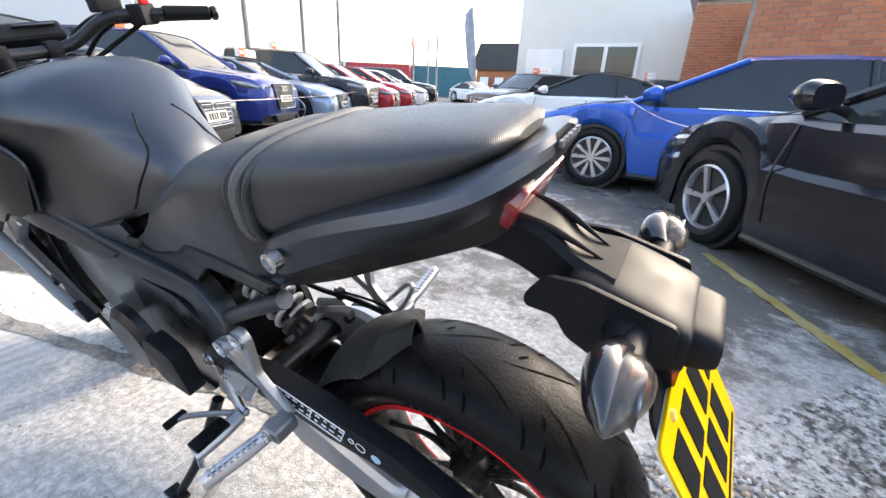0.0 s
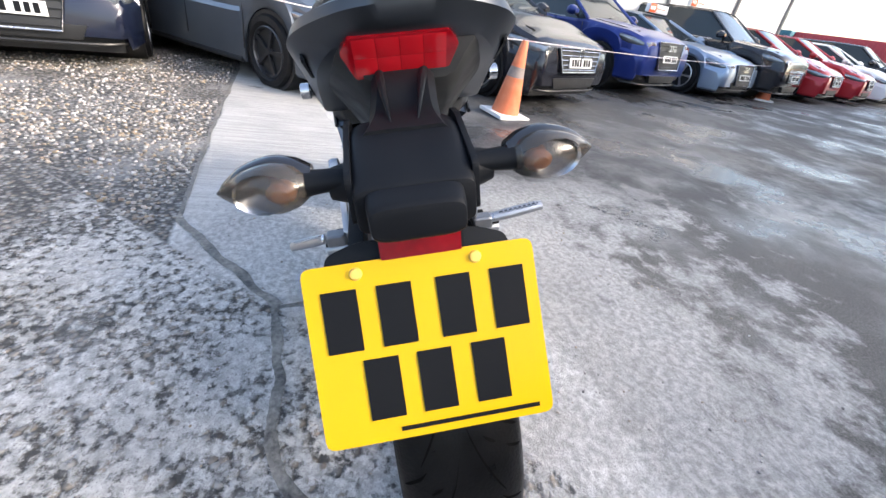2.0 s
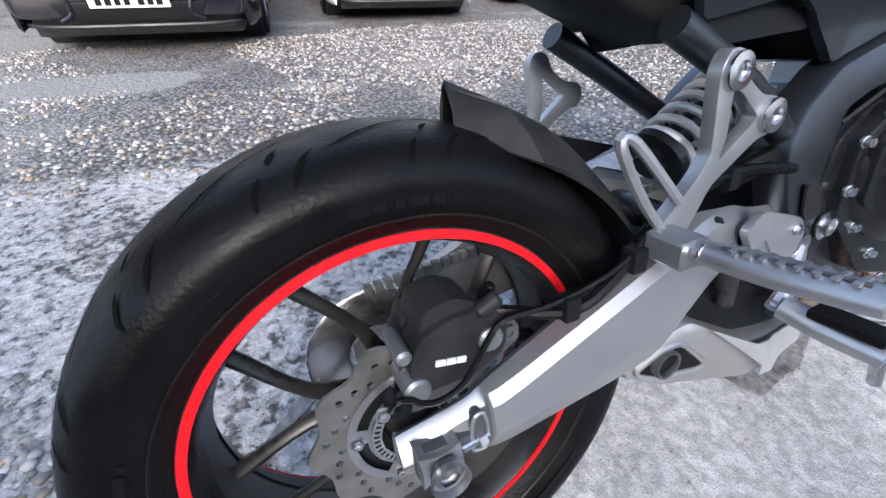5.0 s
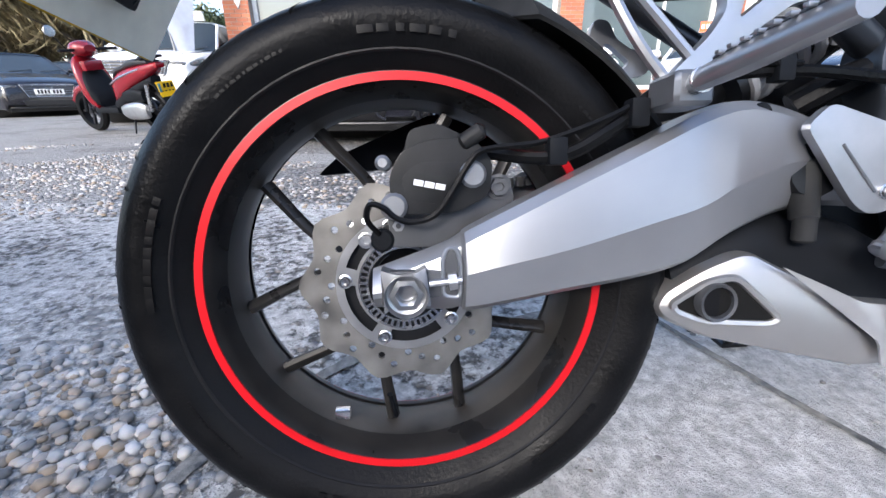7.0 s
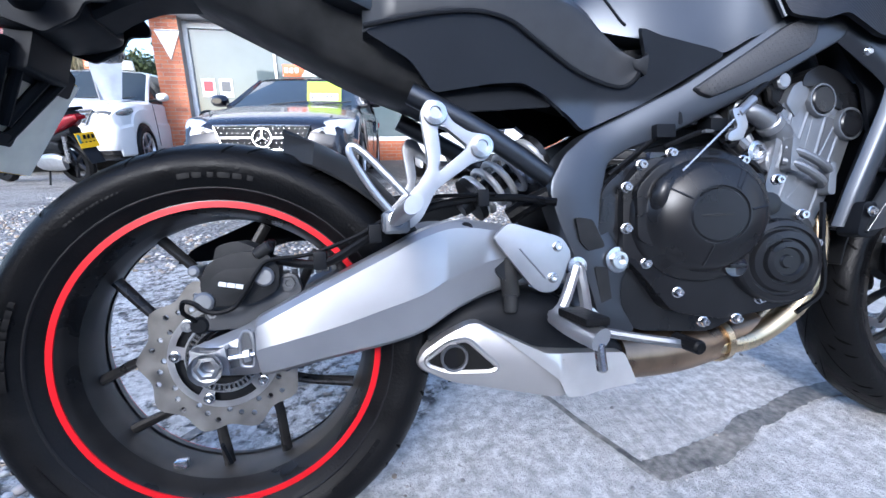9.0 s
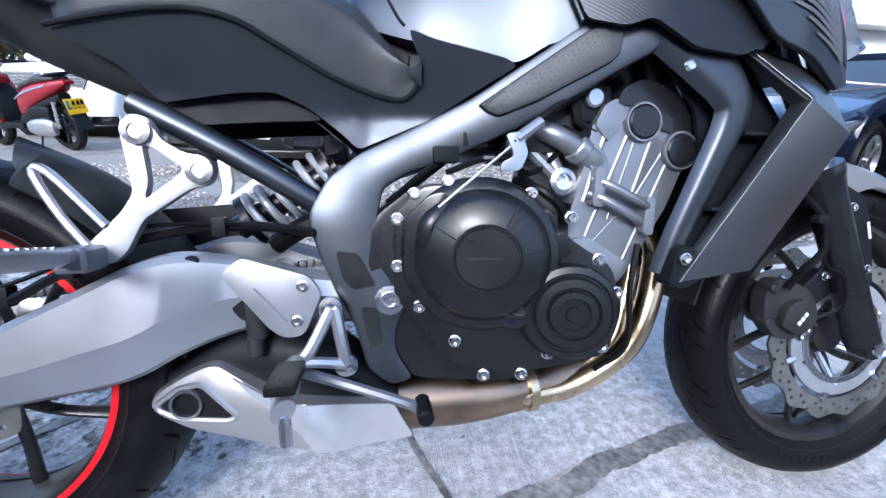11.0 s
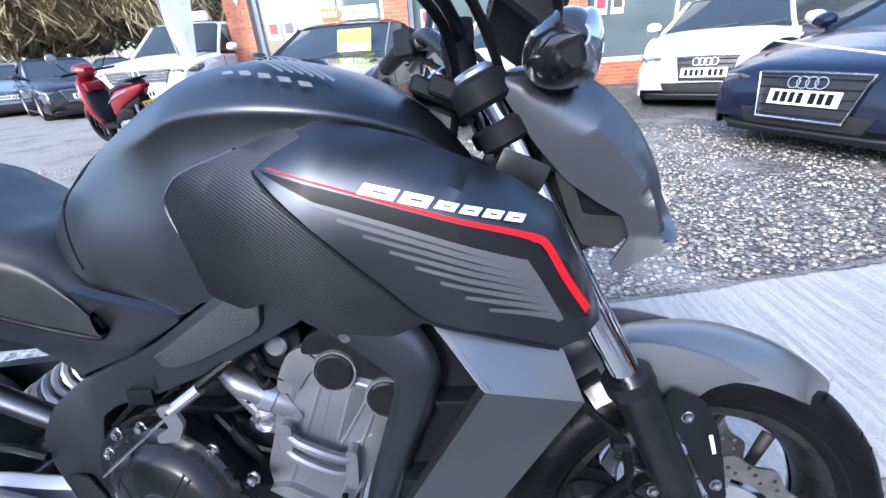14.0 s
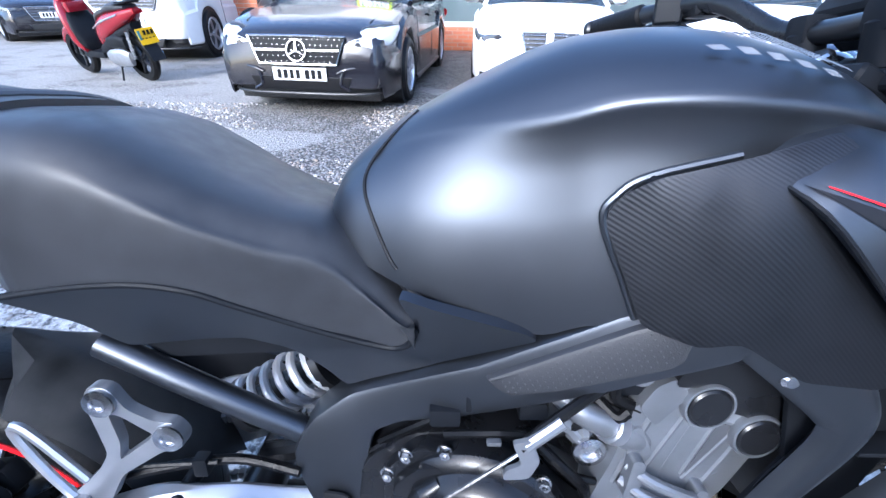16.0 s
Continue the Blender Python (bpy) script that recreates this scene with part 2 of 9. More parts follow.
def superloft(st, n=28, smooth=4, axis="x"):
    """A body along x. Each station: x, bottom z, top z, half width, y centre, squareness (2 round, 4 boxy), z share of widest."""
    q = crom(st, smooth)
    sec = []
    for x, zb, zt, hw, yc, sq, sh in q:
        zc = zb + (zt - zb) * sh
        ring = []
        for k in range(n):
            a = 2 * math.pi * (k + 0.5) / n
            c, s = math.cos(a), math.sin(a)
            e = 2.0 / max(sq, 1.2)
            yy = math.copysign(abs(c) ** e, c) * max(hw, 0.001)
            zz = math.copysign(abs(s) ** e, s)
            ring.append((x, yc + yy, zc + zz * ((zt - zc) if s > 0 else (zc - zb))))
        sec.append(ring)
    b = bmesh.new()
    rings(b, sec)
    return b


def sheet(rows, thick=0.004):
    """A curved panel through rows of points, with thickness."""
    b = bmesh.new()
    rings(b, rows, closed=False, caps=False)
    bmesh.ops.recalc_face_normals(b, faces=b.faces)
    bmesh.ops.solidify(b, geom=list(b.faces), thickness=thick)
    return b


def text_mesh(body, size, extrude=0.001):
    cu = bpy.data.curves.new("writing", "FONT")
    cu.body, cu.size, cu.extrude, cu.align_x, cu.align_y = body, size, extrude, "CENTER", "CENTER"
    ob = bpy.data.objects.new("writing", cu)
    scene.collection.objects.link(ob)
    bpy.context.view_layer.update()
    me = bpy.data.meshes.new_from_object(ob.evaluated_get(bpy.context.evaluated_depsgraph_get()))
    b = bmesh.new()
    b.from_mesh(me)
    bpy.data.objects.remove(ob)
    return b


def gz(x, y):
    """Height of the yard, which is level."""
    return 0.0


# ---- ground ----
def ground_material():
    m = bpy.data.materials.new("yard_surface")
    m.use_nodes = True
    nt = m.node_tree
    n, l = nt.nodes, nt.links
    b = n["Principled BSDF"]
    geo = n.new("ShaderNodeNewGeometry")
    pos = geo.outputs["Position"]

    def noise_(scale, detail=5, rough=0.6, vec=None):
        k = n.new("ShaderNodeTexNoise")
        k.inputs["Scale"].default_value, k.inputs["Detail"].default_value, k.inputs["Roughness"].default_value = scale, detail, rough
        l.new(vec or pos, k.inputs["Vector"])
        return k.outputs[0]

    def math_(op, a, b_=None, c=None):
        k = n.new("ShaderNodeMath")
        k.operation = op
        for i, v in enumerate((a, b_, c)):
            if v is None:
                continue
            if isinstance(v, (int, float)):
                k.inputs[i].default_value = v
            else:
                l.new(v, k.inputs[i])
        return k.outputs[0]

    def ramp(v, lo, hi, a=0.0, z=1.0):
        k = n.new("ShaderNodeMapRange")
        k.interpolation_type = "SMOOTHSTEP"
        k.inputs[1].default_value, k.inputs[2].default_value, k.inputs[3].default_value, k.inputs[4].default_value = lo, hi, a, z
        l.new(v, k.inputs[0])
        return k.outputs[0]

    def mix(f, a, c):
        k = n.new("ShaderNodeMix")
        k.data_type = "RGBA"
        l.new(f, k.inputs[0])
        for i, v in ((6, a), (7, c)):
            if isinstance(v, tuple):
                k.inputs[i].default_value = (*v, 1)
            else:
                l.new(v, k.inputs[i])
        return k.outputs[2]

    def mixf(f, a, c):
        k = n.new("ShaderNodeMix")
        l.new(f, k.inputs[0])
        for i, v in ((2, a), (3, c)):
            if isinstance(v, (int, float)):
                k.inputs[i].default_value = v
            else:
                l.new(v, k.inputs[i])
        return k.outputs[0]

    sep = n.new("ShaderNodeSeparateXYZ")
    l.new(pos, sep.inputs[0])
    x, y = sep.outputs[0], sep.outputs[1]
    wob = math_("MULTIPLY", math_("SUBTRACT", noise_(2.3, 4), 0.5), 0.30)
    fine = noise_(38, 6, 0.7)
    grain = noise_(190, 4, 0.7)
    # sides of the main joints
    lineB = math_("ADD", math_("SUBTRACT", y, math_("MULTIPLY", x, 0.172)), -0.80)          # > 0: gravel side
    lineB = math_("ADD", lineB, math_("MULTIPLY", wob, 0.25))
    rear = math_("ADD", math_("SUBTRACT", math_("MULTIPLY", y, 0.64), math_("MULTIPLY", x, 0.77)), 0.12)   # > 0: behind and left of the slab
    slabR = math_("SUBTRACT", math_("SUBTRACT", y, math_("MULTIPLY", x, 0.24)), -0.225)      # > 0: slab side
    slabx = math_("SUBTRACT", x, math_("SUBTRACT", 0.72, math_("MULTIPLY", y, 0.28)))
    # concrete, pale with dark specks and darker damp stains
    c1 = mix(ramp(fine, 0.35, 0.7), (0.36, 0.352, 0.335), (0.74, 0.725, 0.70))
    c1 = mix(ramp(grain, 0.57, 0.70), c1, (0.15, 0.145, 0.135))
    damp = ramp(math_("ADD", noise_(1.9, 7, 0.65), math_("MULTIPLY", fine, 0.25)), 0.62, 0.72)
    c1 = mix(math_("MULTIPLY", damp, 0.22), c1, (0.16, 0.155, 0.148))
    # brushed slab
    mp = n.new("ShaderNodeMapping")
    mp.inputs["Rotation"].default_value = (0, 0, radians(-10))
    mp.inputs["Scale"].default_value = (34, 2.2, 1)
    l.new(pos, mp.inputs[0])
    brush = noise_(1.0, 4, 0.6, mp.outputs[0])
    cs = mix(ramp(math_("ADD", math_("MULTIPLY", brush, 0.7), math_("MULTIPLY", fine, 0.3)), 0.3, 0.7), (0.38, 0.371, 0.352), (0.66, 0.645, 0.618))
    cs = mix(math_("MULTIPLY", ramp(noise_(1.3, 6, 0.65), 0.48, 0.7), 0.4), cs, (0.30, 0.294, 0.282))
    cs = mix(math_("MULTIPLY", ramp(math_("ADD", x, math_("MULTIPLY", wob, 3.0)), 1.0, 1.9), 0.28), cs, (0.20, 0.197, 0.19))
    cs = mix(ramp(grain, 0.56, 0.68), cs, (0.14, 0.135, 0.125))
    cs = mix(ramp(math_("ADD", math_("ADD", x, math_("MULTIPLY", y, 0.6)), wob), 1.55, 2.05), c1, cs)
    edge = math_("MULTIPLY", math_("SUBTRACT", noise_(5, 5), 0.5), 0.035)
    slab = math_("MULTIPLY", ramp(math_("ADD", slabR, edge), -0.012, 0.012), ramp(math_("ADD", slabx, edge), -0.012, 0.012))
    # dark wet tarmac with dried salty patches
    salt = math_("ADD", noise_(0.75, 8, 0.72), math_("MULTIPLY", noise_(6, 6, 0.7), 0.35))
    near = ramp(math_("ADD", y, math_("MULTIPLY", x, -0.12)), -2.3, 0.1)
    near = math_("MULTIPLY", near, ramp(math_("ADD", x, math_("MULTIPLY", wob, 2.0)), 1.5, 2.3, 1.0, 0.0))
    saltf = ramp(math_("ADD", salt, math_("MULTIPLY", near, 0.17)), 0.67, 0.80)
    tg = ramp(noise_(120, 4, 0.7), 0.4, 0.7)
    tar = mix(ramp(math_("ADD", x, math_("MULTIPLY", wob, 3.0)), 0.9, 2.2), mix(tg, (0.085, 0.080, 0.074), (0.19, 0.18, 0.165)), mix(tg, (0.034, 0.034, 0.036), (0.085, 0.083, 0.08)))
    saltf = math_("MULTIPLY", saltf, ramp(math_("ADD", x, math_("MULTIPLY", wob, 2.0)), 1.3, 2.3, 1.0, 0.18))
    tar = mix(math_("MULTIPLY", saltf, 0.72), tar, c1)
    tarzone = ramp(math_("ADD", math_("SUBTRACT", y, math_("MULTIPLY", x, 0.24)), math_("ADD", wob, 0.27)), -0.30, -0.24, 1.0, 0.0)
    far = ramp(math_("ADD", x, wob), 3.0, 4.2)
    # gravel
    v = n.new("ShaderNodeTexVoronoi")
    v.inputs["Scale"].default_value = 46
    l.new(pos, v.inputs["Vector"])
    vr = n.new("ShaderNodeSeparateColor")
    l.new(v.outputs["Color"], vr.inputs[0])
    g = mix(vr.outputs[0], (0.075, 0.072, 0.068), (0.36, 0.345, 0.325))
    g = mix(ramp(vr.outputs[1], 0.72, 0.8), g, (0.25, 0.21, 0.17))
    # gaps between stones are darkened in the colour, as shade would do
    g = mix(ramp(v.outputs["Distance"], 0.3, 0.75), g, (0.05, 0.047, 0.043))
    trod = ramp(math_("ADD", noise_(1.1, 6, 0.65), math_("MULTIPLY", fine, 0.2)), 0.62, 0.74)
    g = mix(math_("MULTIPLY", trod, 0.65), g, (0.30, 0.29, 0.275))
    # exposed aggregate apron
    ap = ramp(math_("ADD", noise_(26, 5, 0.7), math_("MULTIPLY", noise_(3.1, 4), 0.5)), 0.70, 0.85)
    apron = mix(ap, c1, g)
    gravel = math_("MAXIMUM", ramp(lineB, -0.01, 0.01), 0.0)
    base = mix(slab, c1, cs)
    base = mix(math_("MULTIPLY", math_("MAXIMUM", tarzone, math_("MULTIPLY", far, math_("SUBTRACT", 1.0, slab))), 1.0), base, tar)
    rz = ramp(rear, -0.01, 0.01)
    base = mix(rz, base, apron)
    deep = ramp(math_("ADD", math_("ADD", y, math_("MULTIPLY", x, 0.1)), wob), 1.52, 1.66)
    isg = math_("MAXIMUM", math_("MULTIPLY", gravel, math_("SUBTRACT", 1.0, rz)), math_("MULTIPLY", rz, deep))
    px = math_("DIVIDE", math_("ADD", x, 0.95), 0.75)
    py = math_("DIVIDE", math_("SUBTRACT", y, 3.1), 0.32)
    pr = math_("ADD", math_("ADD", math_("MULTIPLY", px, px), math_("MULTIPLY", py, py)), math_("MULTIPLY", wob, 4.0))
    isg = math_("MULTIPLY", isg, ramp(pr, 0.75, 1.05))
    lz = math_("MULTIPLY", ramp(math_("ADD", x, math_("MULTIPLY", wob, 4.0)), -1.7, -0.5, 1.0, 0.0), ramp(math_("ADD", noise_(1.4, 6, 0.65), math_("MULTIPLY", fine, 0.15)), 0.46, 0.60, 0.15, 0.85))
    isg = math_("MULTIPLY", isg, math_("SUBTRACT", 1.0, lz))
    c2 = mix(ramp(fine, 0.35, 0.7), (0.17, 0.163, 0.152), (0.42, 0.405, 0.38))
    base = mix(math_("MULTIPLY", deep, ramp(y, 1.4, 2.2)), base, c2)
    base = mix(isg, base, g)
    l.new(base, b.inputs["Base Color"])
    # gloss: damp tarmac shines
    wet = ramp(noise_(0.9, 6, 0.6), 0.42, 0.62)
    tz = math_("MULTIPLY", math_("MAXIMUM", tarzone, far), math_("SUBTRACT", 1.0, saltf))
    tz = math_("MULTIPLY", tz, math_("SUBTRACT", 1.0, isg))
    r = mixf(math_("MULTIPLY", tz, wet), 0.75, 0.20)
    r = mixf(math_("MULTIPLY", isg, 0.6), r, 0.6)
    l.new(r, b.inputs["Roughness"])
    # relief
    h = mixf(slab, math_("MULTIPLY", fine, 0.010), math_("ADD", math_("MULTIPLY", brush, 0.016), math_("MULTIPLY", fine, 0.004)))
    h = math_("ADD", h, math_("MULTIPLY", grain, 0.006))
    gh = math_("MULTIPLY", ramp(v.outputs["Distance"], 0.0, 0.9, 1.0, 0.0), 0.014)
    h = mixf(math_("MAXIMUM", isg, math_("MULTIPLY", rz, ap)), h, gh)
    h = mixf(math_("MULTIPLY", tz, wet), h, math_("MULTIPLY", grain, 0.0012))
    bp = n.new("ShaderNodeBump")
    bp.inputs["Strength"].default_value, bp.inputs["Distance"].default_value = 0.9, 1.0
    l.new(h, bp.inputs["Height"])
    l.new(bp.outputs[0], b.inputs["Normal"])
    return m


def axis_steps(lo, hi, fine_lo, fine_hi, fine, grow=1.35):
    a = list(np.arange(fine_lo, fine_hi + 1e-6, fine))
    s, v = fine, fine_hi
    while v < hi:
        s *= grow
        v = min(hi, v + s)
        a.append(v)
    s, v = fine, fine_lo
    while v > lo:
        s *= grow
        v = max(lo, v - s)
        a.insert(0, v)
    return a


xs, ys = axis_steps(-900, 900, -1.6, 5, 0.1), axis_steps(-900, 900, -2.4, 3.2, 0.1)
verts = [(x, y, gz(x, y) + 0.0015 * noise.noise(Vector((x * 1.7, y * 1.7, 0))) * (abs(x) < 6 and abs(y) < 6)) for x in xs for y in ys]
ny = len(ys)
faces = [(i * ny + j, (i + 1) * ny + j, (i + 1) * ny + j + 1, i * ny + j + 1) for i in range(len(xs) - 1) for j in range(ny - 1)]
M["ground"] = ground_material()
ground = part("ground", (verts, faces), "ground")
for p_ in ground.data.polygons:
    p_.use_smooth = True
tagged(ground, "patchy yard of concrete, gravel and damp tarmac", "ground", kind="structure")

# cracks and joints: low ragged channels filled with grit
M["grit"] = mat("dark_joint_grit", (0.07, 0.065, 0.058), 0.85, 0, var=0.6, scale=70, bump=0.8, bscale=160, stain=(0.2, 0.19, 0.17))


def joint(pts, w, seed):
    rnd = random.Random(seed)
    q = crom(pts, 26)
    L_, R_ = [], []
    for i, p in enumerate(q):
        d = Vector((*(q[min(i + 1, len(q) - 1)] - q[max(i - 1, 0)]), 0)).normalized()
        s = Vector((-d.y, d.x, 0))
        q0 = Vector((p[0] * 6, p[1] * 6, seed))
        o = Vector((p[0], p[1], 0)) + s * noise.noise(q0) * 0.5 * w
        for lst, k in ((L_, 1), (R_, -1)):
            v = o + s * k * w * (0.5 + 0.30 * noise.noise(q0 * 1.9 + Vector((0, 0, 9 * k))) + rnd.uniform(-0.05, 0.05))
            lst.append((v.x, v.y, gz(v.x, v.y) + 0.0035))
    mid = [((a[0] + b[0]) / 2, (a[1] + b[1]) / 2, (a[2] + b[2]) / 2 + 0.001) for a, b in zip(L_, R_)]
    b = bmesh.new()
    rings(b, [L_, mid, R_], closed=False, caps=False)
    return tagged(part("ground_joint", b, "grit", None), "ragged expansion joint filled with dark grit", "ground joint", kind="structure")


joint([(4.9, 1.63), (3.0, 1.33), (1.17, 1.0)], 0.02, 1)
joint([(1.17, 1.0), (0.85, 0.74), (0.57, 0.5)], 0.035, 2)
joint([(0.57, 0.5), (0.3, 0.45), (0.0, 0.40), (-0.3, 0.1), (-0.42, -0.2)], 0.03, 3)
joint([(0.57, 0.5), (0.64, 0.25), (0.74, -0.04)], 0.014, 4)
joint([(0.74, -0.04), (1.0, 0.02), (1.3, 0.1), (1.8, 0.2), (2.6, 0.36)], 0.05, 5)

# loose pebbles, scattered thick near the rear wheel and over the gravel
PALETTE = [(0.58, 0.56, 0.53), (0.34, 0.325, 0.31), (0.18, 0.175, 0.17), (0.42, 0.31, 0.20), (0.68, 0.66, 0.64), (0.28, 0.21, 0.155)]


def pebble_material():
    m = bpy.data.materials.new("pebbles")
    m.use_nodes = True
    n, l = m.node_tree.nodes, m.node_tree.links
    b = n["Principled BSDF"]
    g = n.new("ShaderNodeNewGeometry")
    r = n.new("ShaderNodeValToRGB")
    r.color_ramp.interpolation = "LINEAR"
    for i, c in enumerate(PALETTE):
        e = r.color_ramp.elements[i] if i < 2 else r.color_ramp.elements.new(i / 5)
        e.position = i / 5
        e.color = (*c, 1)
    l.new(g.outputs["Random Per Island"], r.inputs[0])
    nz = n.new("ShaderNodeTexNoise")
    nz.inputs["Scale"].default_value = 160
    mx = n.new("ShaderNodeMix")
    mx.data_type, mx.blend_type = "RGBA", "MULTIPLY"
    mx.inputs[0].default_value = 0.35
    l.new(r.outputs[0], mx.inputs[6])
    l.new(nz.outputs["Color"], mx.inputs[7])
    l.new(mx.outputs[2], b.inputs["Base Color"])
    b.inputs["Roughness"].default_value = 0.5
    return m


M["pebble"] = pebble_material()


def stones(name, count, where, size, seed, label):
    rnd = np.random.RandomState(seed)
    b = bmesh.new()
    bmesh.ops.create_icosphere(b, subdivisions=1, radius=1)
    V0 = np.array([v.co[:] for v in b.verts])
    F0 = np.array([[v.index for v in f.verts] for f in b.faces])
    b.free()
    vs, fs, k = [], [], 0
    while k < count:
        x, y = where(rnd)
        if x is None:
            continue
        s = size * rnd.uniform(0.55, 1.35)
        sc = np.array([1, rnd.uniform(0.6, 0.95), rnd.uniform(0.4, 0.7)]) * s
        a = rnd.uniform(0, 6.28)
        c, s_ = math.cos(a), math.sin(a)
        V = V0 * (1 + rnd.uniform(-0.14, 0.14, V0.shape)) * sc
        V = V @ np.array([[c, s_, 0], [-s_, c, 0], [0, 0, 1]])
        t = rnd.uniform(-0.3, 0.3)
        V = V @ np.array([[1, 0, 0], [0, math.cos(t), math.sin(t)], [0, -math.sin(t), math.cos(t)]])
        vs.append(V + np.array([x, y, gz(x, y) + sc[2] * 0.45]))
        fs.append(F0 + k * len(V0))
        k += 1
    ob = part(name, (np.concatenate(vs).tolist(), np.concatenate(fs).tolist()), "pebble")
    for p in ob.data.polygons:
        p.use_smooth = True
    return tagged(ob, label, "gravel", kind="stuff")


def at_rear(r):
    x, y = r.uniform(-2.4, -0.3), r.uniform(-0.6, 0.42)
    edge = -0.30 - 0.45 * max(0, y) + 0.06 * math.sin(9 * y)
    return (x, y) if x < edge and r.uniform() < min(1, (edge - x) * 14 + 0.1) else (None, None)


def on_gravel(r):
    x, y = r.uniform(0.9, 5.2), r.uniform(1.1, 4.6)
    if r.uniform() > 1.35 - 0.22 * math.hypot(x - 1, y - 1):
        return None, None
    if 0.64 * y - 0.77 * x + 0.12 > 0 and y < 1.5:
        return None, None
    return (x, y) if y > 0.84 + 0.172 * x and noise.noise(Vector((x, y, 3))) > -0.3 else (None, None)


def on_left(r):
    x, y = r.uniform(-4.0, 1.0), r.uniform(1.5, 4.4)
    return (x, y) if noise.noise(Vector((x * 0.8, y * 0.8, 9))) > -0.1 and not ((x + 0.95) ** 2 / 0.35 + (y - 3.15) ** 2 / 0.06 < 1) else (None, None)


def sparse(r):
    x, y = r.uniform(-0.6, 2.4), r.uniform(-1.4, 0.9)
    return (x, y) if noise.noise(Vector((x * 2, y * 2, 5))) > 0.05 else (None, None)


stones("pebbles", 5200, at_rear, 0.0125, 3, "rounded wet pebbles heaped at the edge of concrete")
stones("gravel", 7000, on_gravel, 0.012, 4, "loose grey and brown gravel on the yard")
stones("gravel", 5200, on_left, 0.013, 5, "loose grey and brown gravel before parked cars")
stones("grit", 420, sparse, 0.005, 6, "scattered small stones on pale concrete")

# worn yellow parking line
M["yline"] = mat("worn_yellow_line", (0.55, 0.40, 0.05), 0.6, 0, var=0.5, scale=22, stain=(0.3, 0.25, 0.12))
b = bmesh.new()
rnd = random.Random(4)
a_, c_ = Vector((-0.42, -2.62, 0)), Vector((-1.5, -0.6, 0))
d_ = (c_ - a_).normalized()
s_ = Vector((-d_.y, d_.x, 0))
L_, R_ = [], []
for i in range(40):
    p = a_ + (c_ - a_) * i / 39
    L_.append(p + s_ * (0.035 + rnd.uniform(-0.01, 0.008)) + Vector((0, 0, 0.005)))
    R_.append(p - s_ * (0.035 + rnd.uniform(-0.01, 0.008)) + Vector((0, 0, 0.005)))
rings(b, [L_, R_], closed=False, caps=False)
tagged(part("road_marking", b, "yline"), "worn yellow painted parking line on tarmac", "road marking", kind="structure")

# ---- cars ----
M["carglass"] = mat("tinted_car_glass", (0.030, 0.038, 0.042), 0.05, 0, var=0.1, scale=2, spec=0.42)
M["carblack"] = mat("black_trim", (0.015, 0.015, 0.016), 0.45, 0, var=0.2)
M["cartyre"] = M["tyrewall"]
M["alloy"] = mat("silver_alloy", (0.55, 0.55, 0.57), 0.3, 0.8, var=0.1)
M["alloydark"] = mat("dark_alloy", (0.06, 0.06, 0.065), 0.3, 0.7, var=0.1)
M["lamp"] = mat("clear_headlamp", (0.24, 0.26, 0.28), 0.08, 0.6, var=0.3, scale=14, coat=1.0)
M["lampclear"] = mat("clear_headlamp_lens", (0.62, 0.64, 0.66), 0.12, 0.15, coat=1.0)
M["lampdark"] = mat("headlamp_housing", (0.05, 0.05, 0.055), 0.15, 0.3, coat=1.0)
M["platewhite"] = mat("white_number_plate", (0.75, 0.75, 0.72), 0.35, 0, var=0.05)
M["orange"] = mat("orange_sign_print", (0.85, 0.13, 0.03), 0.45, 0, var=0.06)
M["lime"] = mat("lime_price_card", (0.45, 0.62, 0.03), 0.5, 0, var=0.06)
PAINTS = {
    "black": paint("black_car_paint", (0.008, 0.008, 0.012), 0.0, 0.2),
    "navy": paint("dark_navy_car_paint", (0.008, 0.012, 0.03), 0.3, 0.25),
    "blue": paint("bright_blue_car_paint", (0.012, 0.10, 0.45), 0.3, 0.28),
    "deepblue": paint("deep_blue_car_paint", (0.012, 0.03, 0.17), 0.35, 0.28),
    "silver": paint("silver_car_paint", (0.13, 0.147, 0.17), 0.6, 0.32),
    "paleblue": paint("pale_blue_silver_car_paint", (0.26, 0.33, 0.43), 0.55, 0.32),
    "white": paint("white_car_paint", (0.78, 0.78, 0.77), 0.0, 0.3),
    "red": paint("red_car_paint", (0.40, 0.012, 0.02), 0.2, 0.28),
    "grey": paint("dark_grey_car_paint", (0.045, 0.045, 0.05), 0.4, 0.3),
    "teal": paint("teal_car_paint", (0.05, 0.25, 0.25), 0.2, 0.3),
}


def interp(tab, x):
    return float(np.interp(x, [p[0] for p in tab], [p[1] for p in tab]))


